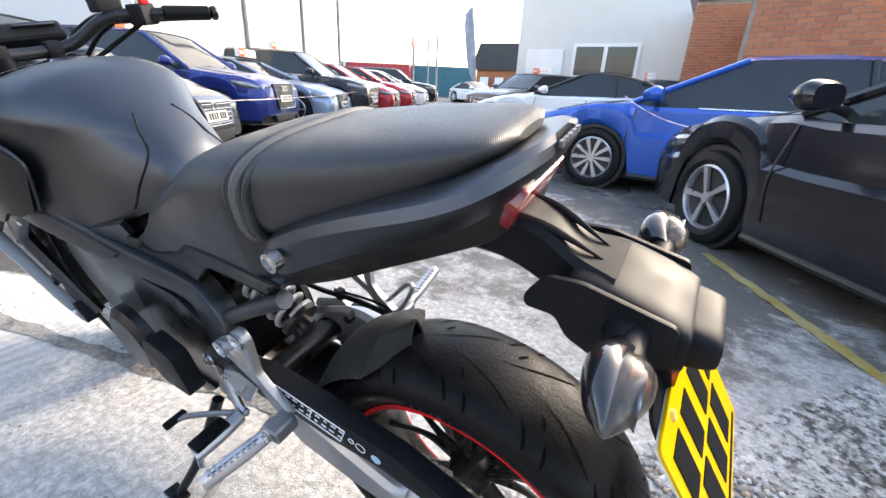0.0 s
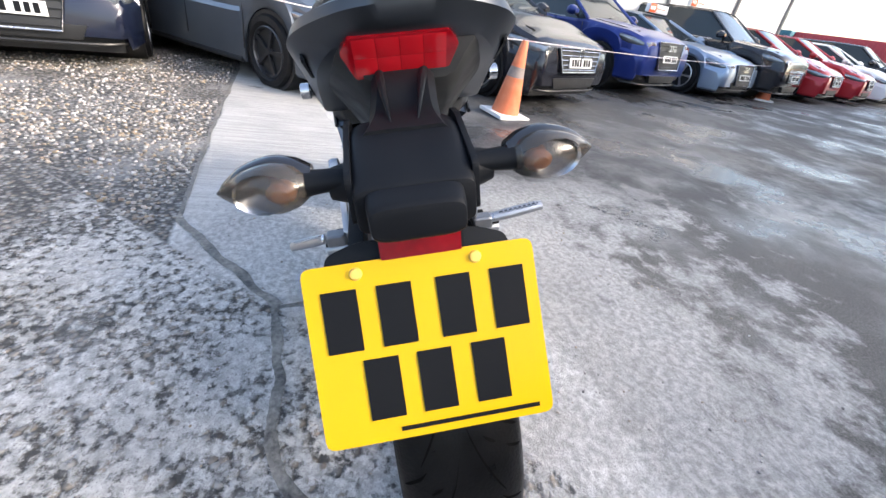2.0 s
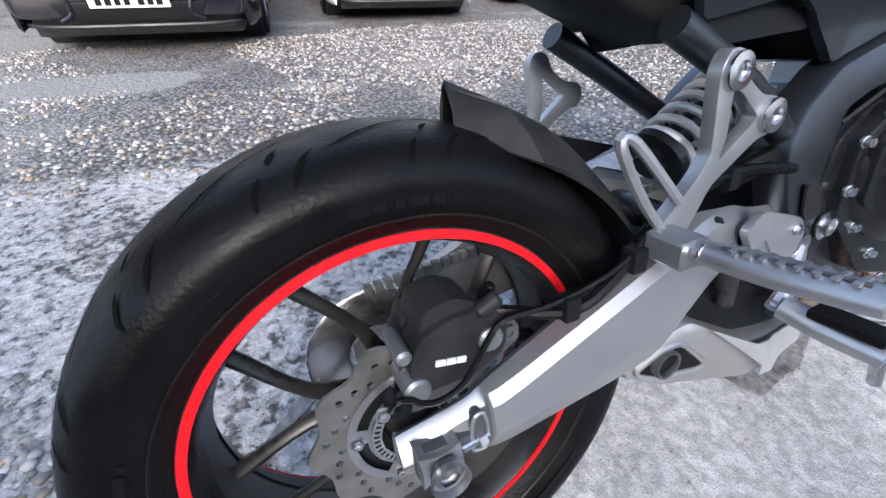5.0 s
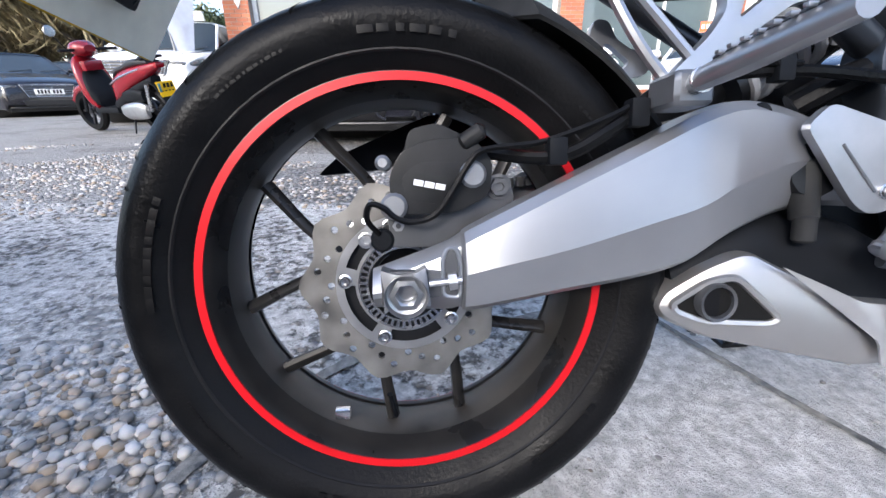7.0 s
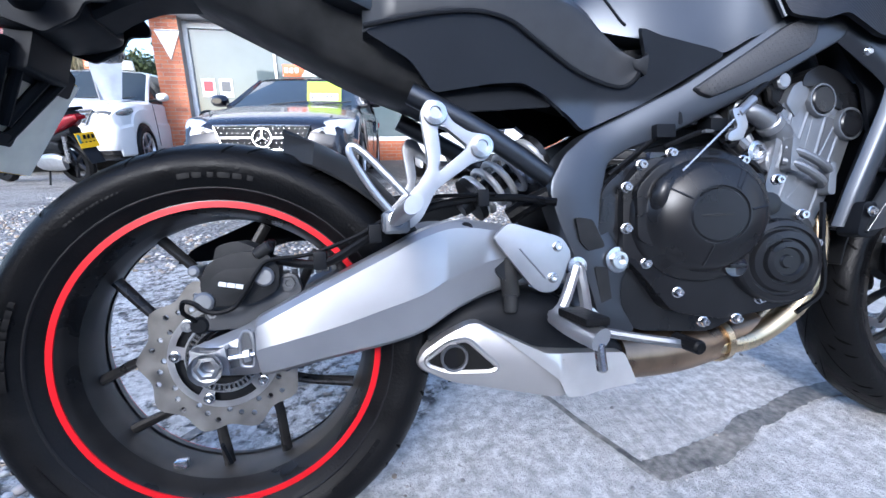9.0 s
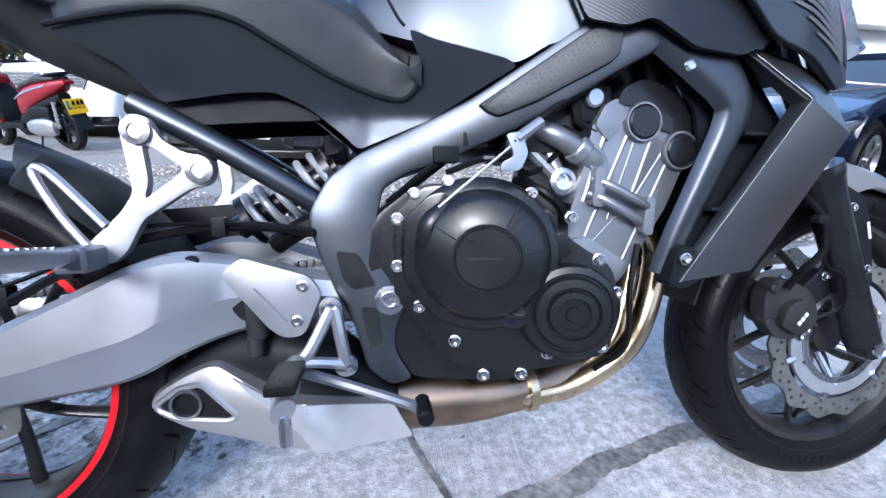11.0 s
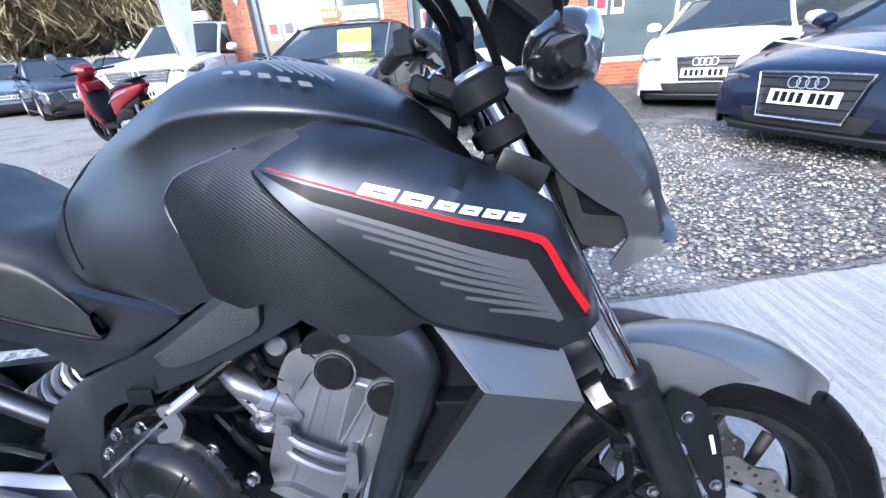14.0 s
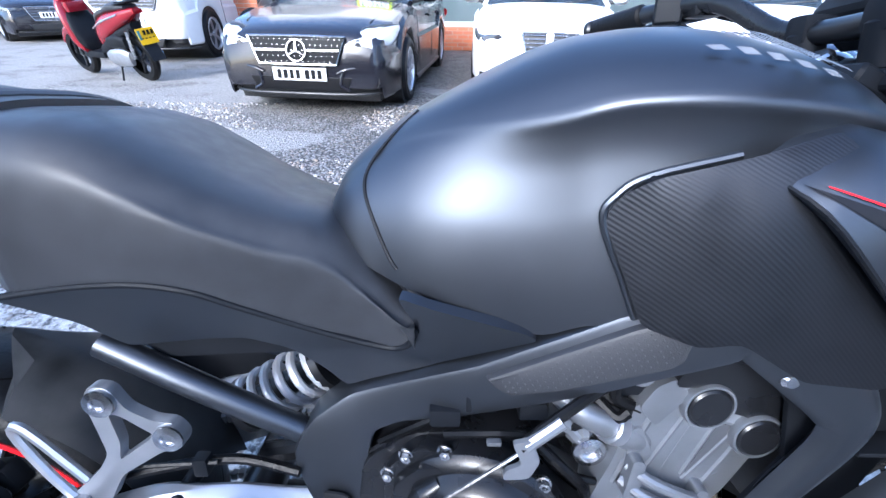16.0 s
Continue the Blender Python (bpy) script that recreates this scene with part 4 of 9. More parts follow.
car(front_at(11.7, -18.5, -152, 4.6), "black", "black people carrier at the row's end", 4.6, 1.85, 1.66, 2.7, "suv", 0.9, 0.35, group=ROW)
car(front_at(11.2, -25.0, 160, 4.0), "white", "white sports car across the yard", 4.0, 1.8, 1.3, 2.5, "coupe", 0.64)
car(front_at(8.2, -27.5, 150, 4.3), "red", "red car parked far across the yard", 4.3, 1.8, 1.4, 2.6, "hatch", 0.7)
# cars on the other side of the lane
car(front_at(1.58, -5.22, -4, 4.25), "blue", "bright blue coupe with ten spoke wheels", 4.25, 1.81, 1.40, 2.58, "hatch", 0.72, 0.325, spokes=10, doors=1)
car(front_at(-0.56, -4.10, -54, 4.7), "black", "glossy black saloon with five spoke wheels", 4.7, 1.84, 1.43, 2.81, "sedan", 0.72, 0.335, spokes=5)
car(front_at(4.43, -8.98, 8, 4.4), "white", "white convertible with a raised black fabric roof", 4.4, 1.8, 1.40, 2.6, "coupe", 0.70, soft_top=True, spokes=10)
car(front_at(6.0, -11.9, 66, 4.6), "grey", "dark silver estate facing along the lane", 4.6, 1.8, 1.5, 2.7, "suv", 0.8, 0.33, sign=True)
car(front_at(3.6, -13.6, 20, 4.4), "grey", "dark saloon beside the white house", 4.4, 1.8, 1.45, 2.6, "sedan", 0.72, sign=True)
# far corner beyond the scooter
for i, (x, y, a, c) in enumerate(((-9.5, 13.5, -60, "silver"), (-11.8, 12.2, -50, "paleblue"), (-14.2, 11.0, -35, "grey"), (-12.0, 17.5, -70, "white"), (-8.0, 10.4, -40, "black"))):
    car(front_at(x, y, a, 4.4), c, "%s car parked far off by the fence" % {"paleblue": "pale blue"}.get(c, c), 4.4, 1.8, 1.45, 2.65, "sedan", 0.72, group="cars by the fence")

# ---- buildings and surroundings ----
M["brick"] = None


def brick_material(name, a, c, d):
    m = mat(name, a, 0.85, 0, var=0.25, scale=30, bump=0.4, bscale=120)
    n, l = m.node_tree.nodes, m.node_tree.links
    b = n["Principled BSDF"]
    oi = n.new("ShaderNodeObjectInfo")
    gi = n.new("ShaderNodeNewGeometry")
    ad = n.new("ShaderNodeMath")
    ad.operation = "ADD"
    l.new(oi.outputs["Random"], ad.inputs[0])
    l.new(gi.outputs["Random Per Island"], ad.inputs[1])
    fr = n.new("ShaderNodeMath")
    fr.operation = "FRACT"
    l.new(ad.outputs[0], fr.inputs[0])
    r = n.new("ShaderNodeValToRGB")
    for i, cc in enumerate((a, c, d)):
        e = r.color_ramp.elements[i] if i < 2 else r.color_ramp.elements.new(1.0)
        e.position = i / 2
        e.color = (*cc, 1)
    l.new(fr.outputs[0], r.inputs[0])
    old = b.inputs["Base Color"].links[0].from_socket
    mx = n.new("ShaderNodeMix")
    mx.data_type = "RGBA"
    mx.inputs[0].default_value = 0.65
    l.new(old, mx.inputs[6])
    l.new(r.outputs[0], mx.inputs[7])
    l.new(mx.outputs[2], b.inputs["Base Color"])
    return m


M["brick"] = brick_material("red_brick", (0.40, 0.125, 0.06), (0.52, 0.20, 0.10), (0.30, 0.10, 0.06))
M["mortar"] = mat("pale_mortar", (0.34, 0.31, 0.28), 0.95, 0, var=0.25, scale=40, bump=0.4, bscale=200)
M["render"] = mat("white_rendered_wall", (0.70, 0.71, 0.72), 0.85, 0, var=0.09, scale=2.5, bump=0.1, bscale=60, stain=(0.58, 0.57, 0.54))
M["frame"] = mat("white_window_frame", (0.75, 0.75, 0.75), 0.4, 0, var=0.06)
M["shopglass"] = mat("showroom_glass", (0.10, 0.13, 0.135), 0.03, 0, var=0.15, scale=1.2, coat=1.0)
M["tile"] = mat("dark_roof_tiles", (0.06, 0.055, 0.055), 0.8, 0, var=0.3, scale=6, bump=0.6, bscale=8)
M["woodfence"] = mat("weathered_fence_board", (0.20, 0.18, 0.155), 0.85, 0, var=0.3, scale=12, bump=0.3, bscale=60)
M["pole"] = mat("grey_pole", (0.2, 0.2, 0.2), 0.6)
M["dirtyred"] = mat("red_sign_panel", (0.5, 0.05, 0.06), 0.5)
M["container"] = mat("blue_green_container", (0.04, 0.16, 0.2), 0.6)
PIECES = []


def brick_field(parent, m, length, height, thick, limit=300, both=True):
    """Courses of bricks standing 4 mm proud of the mortar; the first as parts, the rest joined."""
    bl, bh, g = 0.215, 0.065, 0.010
    proto = None
    loose = bmesh.new()
    count = 0
    rows = int(height / (bh + g))
    for i in range(rows):
        x = -(0.1125 if i % 2 else 0.0)
        while x < length - 0.01:
            a, c = max(x, 0.0), min(x + bl, length)
            if c - a > 0.04:
                z = i * (bh + g) + bh / 2 + g
                mm = m @ pose((a + c) / 2, 0, z)
                if count < limit and c - a > bl - 0.001:
                    PIECES.append((parent, mm, (bl, thick, bh)))
                    count += 1
                else:
                    join(loose, box(0, 0, 0, c - a, thick, bh, 0), mm)
            x += bl + g
    part("brickwork", loose, "brick", parent)["kind"] = "stuff"


def wall(name, a, c, z0, h, t, material, label, kind="structure"):
    a, c = Vector((*a, 0)), Vector((*c, 0))
    L = (c - a).length
    ob = part(name, box(L / 2, 0, h / 2, L, t, h, 0.006), material)
    ob.matrix_basis = Matrix.Translation((a.x, a.y, z0)) @ Matrix.Rotation(math.atan2(c.y - a.y, c.x - a.x), 4, "Z")
    tagged(ob, label, "wall", kind=kind)
    return ob


# showroom front: brick piers, big panes and a white fascia
FY = 9.5
room = wall("wall_north", (-3.6, FY + 0.16), (16, FY + 0.16), 0, 0.45, 0.22, "mortar", "low brick plinth under the showroom windows")
brick_field(room, pose(0, -0.115, 0), 19.6, 0.45, 0.012, 90)
for px in (-3.25, 0.0, 3.6, 7.2):
    pr = part("brick_pier", box(0, 0, 1.5, 0.50, 0.34, 3.0, 0.004), "mortar")
    pr.matrix_basis = pose(px, FY, 0)
    tagged(pr, "red brick pier between showroom windows", "pier", "showroom piers", "structure")
    brick_field(pr, pose(-0.25, -0.172, 0), 0.50, 3.0, 0.012, 60)
for k, (xa, xb) in enumerate(((-3.0, -0.25), (0.25, 3.35), (3.85, 6.95))):
    w = empty("window_%d" % (k + 1), pose((xa + xb) / 2, FY + 0.1, 0), "wide showroom window in a white frame", "window", "showroom windows", "structure")
    L = xb - xa
    part("window_pane", box(0, 0.03, 1.6, L - 0.1, 0.012, 2.2), "shopglass", w)
    for s in (-1, 1):
        part("window_frame", box(s * (L / 2 - 0.04), 0, 1.6, 0.09, 0.08, 2.4, 0.006), "frame", w)
    for z in (0.5, 2.72):
        part("window_frame", box(0, 0, z, L, 0.085, 0.09, 0.006), "frame", w)
    part("mullion", box(L * 0.12, 0, 1.6, 0.05, 0.07, 2.2, 0.004), "frame", w)
    for q in range(2):
        part("window_poster", box(-L * 0.38 + q * 0.34, 0.012, 1.55, 0.26, 0.004, 0.36), "white", w, "white notice behind the glass")
        part("poster_print", box(-L * 0.38 + q * 0.34, 0.008, 1.58, 0.18, 0.003, 0.2), "dirtyred" if q == 0 else "greyink", w)
fa = part("fascia", box(6.2, FY - 0.05, 3.05, 19.6, 0.5, 0.42, 0.02), "frame")
tagged(fa, "white fascia board above the showroom windows", "fascia", kind="structure")
part("gutter", rod((-3.6, FY - 0.32, 2.88), (16, FY - 0.32, 2.88), 0.05, 10), "frame", fa)
tagged(part("showroom_wall", box(6.2, FY + 4.2, 2.1, 19.6, 8, 4.2, 0.01), "render"), "white rendered showroom building behind its glazed front", "building", kind="structure")
al = empty("alarm_box", pose(-0.02, FY - 0.2, 2.55), "white and blue alarm box on a brick pier", "alarm box")
part("case", prism([(-0.10, 0.12), (0.10, 0.12), (0.12, 0.06), (0.08, -0.10), (0, -0.14), (-0.08, -0.10), (-0.12, 0.06)], -0.04, 0.04, 0.01), "white", al)
part("front_panel", prism([(-0.07, 0.07), (0.07, 0.07), (0.06, -0.06), (0, -0.10), (-0.06, -0.06)], -0.046, -0.04, 0.002), "container", al)
bs = empty("hanging_sign", pose(-3.2, FY - 0.19, 2.35), "pale pennant-shaped board on a brick pier", "sign")
part("board", prism([(-0.22, 0.2), (0.22, 0.2), (0.0, -0.32)], -0.015, 0.015, 0.004), "white", bs)
part("bracket", rod((-0.22, 0, 0.22), (0.22, 0, 0.22), 0.012, 8), "steel", bs)

# white building behind the roped row
ob = wall("wall_east", (24, 9), (10.2, -4.4), 0.0, 7.7, 0.3, "render", "tall white rendered wall behind parked cars")
ob2 = wall("wall_east_end", (10.2, -4.4), (15.2, -15.2), 0.0, 7.4, 0.3, "render", "tall white rendered wall behind a row of cars")
for s in range(3):
    p = 0.2 + 0.3 * s
    dp = part("drainpipe", rod((0, -0.2, 0), (0, -0.2, 7.0), 0.055, 10), "pole", ob2)
    dp.matrix_basis = pose(11.85 * (0.32 + 0.33 * s), 0, 0)
# dealer banner on the white wall: a plain red board
rb = part("wall_board", box(0, 0, 0, 1.6, 0.06, 0.5, 0.01), "dirtyred")
rb.matrix_basis = pose(14.6, -20.5, 3.1, 0, 0, -60)
tagged(rb, "red board on a post far down the yard", "sign")
part("post", rod((0, 0, -3.1), (0, 0, 0), 0.06, 8), "pole", rb)

# white house with brick extension
hs = empty("house", pose(2.2, -20.5, 0), "white rendered two-storey house with brick extension", "house")
part("wall", box(0, 0, 3.4, 9.5, 7.0, 6.8, 0.02), "render", hs)
part("roof", prism([(-5.0, 6.8), (5.0, 6.8), (0, 9.4)], -3.8, 3.8, 0.03), "tile", hs)
for k, (wx, wz, ww, wh) in enumerate(((-1.1, 5.3, 2.0, 1.2), (-3.4, 5.3, 1.6, 1.2), (1.3, 2.1, 2.4, 1.2))):
    w = part("window", box(wx, 3.52, wz, ww, 0.08, wh, 0.01), "frame", hs)
    part("pane", box(wx - ww * 0.24, 3.57, wz, ww * 0.42, 0.01, wh * 0.82), "carglass", w)
    part("pane", box(wx + ww * 0.24, 3.57, wz, ww * 0.42, 0.01, wh * 0.82), "carglass", w)
part("garage_door", box(3.6, 3.54, 1.3, 1.5, 0.06, 2.4, 0.01), "frame", hs)
ex = part("extension", box(-3.2, 4.6, 1.75, 3.4, 3.4, 3.5, 0.01), "mortar")
ex.matrix_basis = pose(2.2, -20.5, 0)
tagged(ex, "red brick extension with a white eaves board", "building", kind="structure")
brick_field(ex, pose(-4.9, 6.306, 0), 3.4, 3.4, 0.012, 0)
brick_field(ex, pose(-1.494, 2.9, 0, 0, 0, 90), 3.4, 3.4, 0.012, 0)
part("eaves", box(-3.2, 4.6, 3.62, 3.8, 3.8, 0.26, 0.02), "frame", ex)

# old brick boundary wall that steps up towards the yard
bw = wall("wall_south", (-1.0, -16.2), (-0.55, -8.0), 0, 3.1, 0.24, "mortar", "tall old red brick boundary wall")
brick_field(bw, pose(0, -0.124, 0), 8.2, 3.1, 0.012, 120)
bm_ = bmesh.new()
for k in range(26):
    join(bm_, box(0.16 + k * 0.316, 0, 3.16, 0.30, 0.34, 0.10, 0.01))
part("coping", bm_, "mortar", bw)
bw2 = wall("wall_south_near", (-0.55, -8.0), (-4.6, -6.2), 0, 3.9, 0.3, "mortar", "red brick gable wall beside the parked cars")
brick_field(bw2, pose(0, -0.154, 0), 4.43, 3.9, 0.012, 140)
part("arch_recess", prism([(1.2, 0.9), (1.2, 1.6), (1.45, 1.95), (1.75, 2.05), (2.05, 1.95), (2.3, 1.6), (2.3, 0.9)], -0.18, -0.15, 0.0), "pole", bw)

# a dark-roofed house and containers in the distance
fh = empty("house", pose(22.4, -56, 0), "distant brick house with a dark tiled roof", "house")
part("wall", box(0, 0, 1.6, 9, 7, 3.2, 0.02), "brick", fh)
part("roof", prism([(-5.2, 3.1), (5.2, 3.1), (4.0, 6.2), (-4.0, 6.2)], -4, 4, 0.05), "tile", fh)
part("chimney", box(-3.2, 0, 6.6, 0.7, 0.7, 1.4, 0.03), "brick", fh)
for k in range(4):
    part("window", box(-3.2 + k * 2.1, 4.02, 1.7, 1.2, 0.05, 1.1, 0.01), "frame", fh)
for k in range(3):
    ct = part("shipping_container", box(0, 0, 1.3, 6, 2.4, 2.6, 0.04), ("container", "dirtyred", "container")[k])
    ct.matrix_basis = pose(22 + k * 5.0, -36 + k * 3.2, 0, 0, 0, 25)
    tagged(ct, "%s shipping container far off" % ("blue green", "red", "blue green")[k], "container", "containers")
    bb = bmesh.new()
    for j in range(24):
        join(bb, box(-2.9 + j * 0.25, 1.22, 1.3, 0.09, 0.05, 2.4))
    part("corrugation", bb, ("container", "dirtyred", "container")[k], ct)

# close board fence and posts by the far corner
M["bush"] = mat("bare_brown_twigs", (0.16, 0.125, 0.07), 0.8, 0, var=0.4, scale=4, stain=(0.24, 0.2, 0.11))
M["leaf"] = mat("evergreen_leaves", (0.035, 0.055, 0.02), 0.6, 0, var=0.4, scale=5, stain=(0.07, 0.09, 0.035))
M["bark"] = mat("grey_brown_bark", (0.12, 0.1, 0.08), 0.9, 0, var=0.3, scale=20, bump=0.5, bscale=40)
fence = empty("fence", pose(-20, 21.5, 0, 0, 0, -3), "weathered close-board fence with concrete posts", "fence")
for k in range(9):
    part("fence_post", box(k * 2.4 - 2, -0.06, 0.95, 0.14, 0.14, 1.9, 0.01), "mortar", fence)
for k in range(110):
    part("fence_board", box(-3 + k * 0.19, 0, 0.85 + 0.01 * (k % 3), 0.175, 0.025, 1.7), "woodfence", fence)


def leaves(name, centre, size, count, leaf, seed, material, parent, twig=False):
    rnd = np.random.RandomState(seed)
    vs, fs = [], []
    clumps = [(rnd.normal(0, 0.42, 3) * np.array(size), rnd.uniform(0.25, 0.6)) for _ in range(26)]
    for i in range(count):
        c, s = clumps[rnd.randint(len(clumps))]
        p = np.array(centre) + c + rnd.normal(0, 0.33, 3) * s * np.array(size)
        p[2] = max(p[2], 0.05)
        d = rnd.normal(0, 1, 3)
        d[2] = abs(d[2]) + (0.6 if twig else -0.3)
        d /= np.linalg.norm(d)
        e = np.cross(d, rnd.normal(0, 1, 3))
        e /= np.linalg.norm(e) + 1e-9
        l_, w_ = leaf * rnd.uniform(0.6, 1.5), leaf * (0.035 if twig else 0.4)
        k = len(vs)
        mid = p + d * l_ * 0.5 + np.cross(d, e) * l_ * 0.08
        vs += [p, mid + e * w_, p + d * l_, mid - e * w_]
        fs += [(k, k + 1, k + 2), (k, k + 2, k + 3)]
    ob = part(name, ([tuple(v) for v in vs], fs), material, parent)
    return ob


def tree(x, y, h, spread, seed, label, mat_="leaf", twig=False, count=7000, leaf=0.2):
    t = empty("tree", pose(x, y, gz(x, y)), label, "tree")
    rnd = random.Random(seed)
    part("trunk", tube([(0, 0, 0), (0.1, 0.05, h * 0.3), (-0.05, 0.1, h * 0.6), (0.05, 0, h * 0.85)], [h * 0.035, h * 0.028, h * 0.018, h * 0.006], 10, 4), "bark", t)
    for k in range(9):
        a, z = rnd.uniform(0, 6.28), h * rnd.uniform(0.25, 0.7)
        r = spread * rnd.uniform(0.4, 0.8)
        part("limb", tube([(0, 0, z), (r * 0.5 * math.cos(a), r * 0.5 * math.sin(a), z + h * 0.12), (r * math.cos(a), r * math.sin(a), z + h * 0.2)], [h * 0.013, h * 0.008, h * 0.003], 6, 3), "bark", t)
    leaves("crown", (0, 0, h * 0.62), (spread, spread, h * 0.42), count, leaf, seed, mat_, t, twig)
    return t


tree(-15.5, 24.5, 6.5, 4.2, 1, "large leafless brown willow behind the fence", "bush", True, 15000, 1.1)
tree(-21.5, 26.0, 6.5, 4.2, 2, "leafless brown willow behind the fence", "bush", True, 12000, 1.1)
tree(-9.2, 25.5, 4.6, 2.6, 3, "dark evergreen tree behind the fence", "leaf", False, 9000, 0.22)
tree(-28, 30, 7, 4.5, 4, "dark evergreen tree far behind the fence", "leaf", False, 7000, 0.3)

# feather flags
for k, (x, y, h) in enumerate(((-3.95, 8.2, 4.2), (12.2, -24.0, 5.4))):
    fl = empty("feather_flag", pose(x, y, gz(x, y), 0, 6 if k else -4, 25), "grey and white feather flag on a thin pole", "flag", "feather flags")
    part("pole", tube([(0, 0, 0), (0, 0, h * 0.7), (0.12, 0, h * 0.93), (0.5, 0, h)], [0.02, 0.016, 0.012, 0.008], 8, 4), "pole", fl)
    rowsf = [[(0.02 + u * w + 0.05 * math.sin(z * 3), 0.06 * math.sin(z * 2.3 + u * 3), z) for u in (0, 0.33, 0.66, 1)] for z, w in ((h * 0.25, 0.25), (h * 0.4, 0.45), (h * 0.6, 0.55), (h * 0.8, 0.55), (h * 0.92, 0.45), (h * 0.98, 0.2))]
    b = bmesh.new()
    rings(b, rowsf, closed=False, caps=False)
    part("cloth", b, mat("grey_flag_cloth", (0.32, 0.35, 0.42), 0.7, 0, var=0.3, scale=3), fl)

# lamp column and pole
for x, y, h in ((20.5, -31.0, 5.5), (16.5, -26.0, 4.6)):
    lp = empty("street_pole", pose(x, y, 0), "thin grey pole across the yard", "pole")
    part("shaft", tube([(0, 0, 0), (0, 0, h)], [0.09, 0.05], 10, 1), "pole", lp)

# traffic cones joined by a red and white rope
M["cone"] = mat("orange_cone_rubber", (0.75, 0.16, 0.05), 0.6, 0, var=0.2, scale=10, stain=(0.6, 0.2, 0.1))
M["conedark"] = mat("grubby_cone_band", (0.25, 0.2, 0.18), 0.7, 0, var=0.3, scale=20)
cone = empty("traffic_cone", pose(0, 0, 0), "orange traffic cone with a grubby band", "cone", "traffic cones")
part("body", lathe([(0.155, 0.03), (0.15, 0.04), (0.115, 0.25), (0.09, 0.4)], axis="Z", n=24), "cone", cone)
part("upper_body", lathe([(0.072, 0.5), (0.035, 0.73), (0.028, 0.745), (0, 0.745)], axis="Z", n=24), "cone", cone)
part("band", lathe([(0.09, 0.4), (0.072, 0.5)], axis="Z", n=24), "conedark", cone)
part("base", box(0, 0, 0.02, 0.40, 0.40, 0.04, 0.015), "white", cone)
CONES = [(3.85, -1.27), (8.2, -8.85), (12.6, -15.4), (2.68, -6.95)]
for x, y in CONES[1:]:
    copy_thing(cone, pose(x, y, gz(x, y), 0, 0, x * 40))
cone.matrix_basis = pose(*CONES[0], gz(*CONES[0]), 4, -3, 20)
M["rope"] = mat("red_and_white_rope", (0.6, 0.3, 0.3), 0.8, 0, var=0.5, scale=30, stain=(0.8, 0.75, 0.75))


def rope(a, c, sag):
    q = [(a[0] + (c[0] - a[0]) * t, a[1] + (c[1] - a[1]) * t, a[2] + (c[2] - a[2]) * t - sag * 4 * t * (1 - t)) for t in np.linspace(0, 1, 14)]
    tagged(part("barrier_rope", tube(q, 0.005, 6, 1), "rope"), "thin red and white barrier rope", "rope", "barrier ropes")


rope((3.85, -1.27, 0.74), (8.2, -8.85, 0.74), 0.05)
rope((3.85, -1.27, 0.74), (2.6, 1.9, 0.95), 0.08)
rope((8.2, -8.85, 0.74), (12.6, -15.4, 0.74), 0.1)
rope((0.55, -4.30, 0.98), (-0.95, -2.50, 0.95), 0.2)
rope((-0.95, -2.50, 0.95), (-2.6, -1.0, 0.86), 0.05)

# price card in the black saloon's windscreen
pc = empty("price_card", front_at(-0.64, 3.92, -97, 4.63) @ pose(0.72, 0.34, 1.15, 0, 0, 90) @ pose(0, 0, 0, -24, 0, 0), "lime green price card behind a windscreen", "price card")
part("card", box(0, 0.0, 0, 0.44, 0.004, 0.30, 0.0), "lime", pc)
part("price_panel", box(0, -0.004, -0.07, 0.36, 0.004, 0.10), "white", pc)
tb = text_mesh("£15995", 0.11)
bmesh.ops.rotate(tb, verts=tb.verts, matrix=Matrix.Rotation(radians(90), 3, "X"))
bmesh.ops.translate(tb, verts=tb.verts, vec=(0, -0.008, -0.07))
part("writing", tb, "ink", pc, smooth=False)

# red scooter on its stand
M["scred"] = paint("red_scooter_paint", (0.19, 0.006, 0.013), 0.1, 0.25)


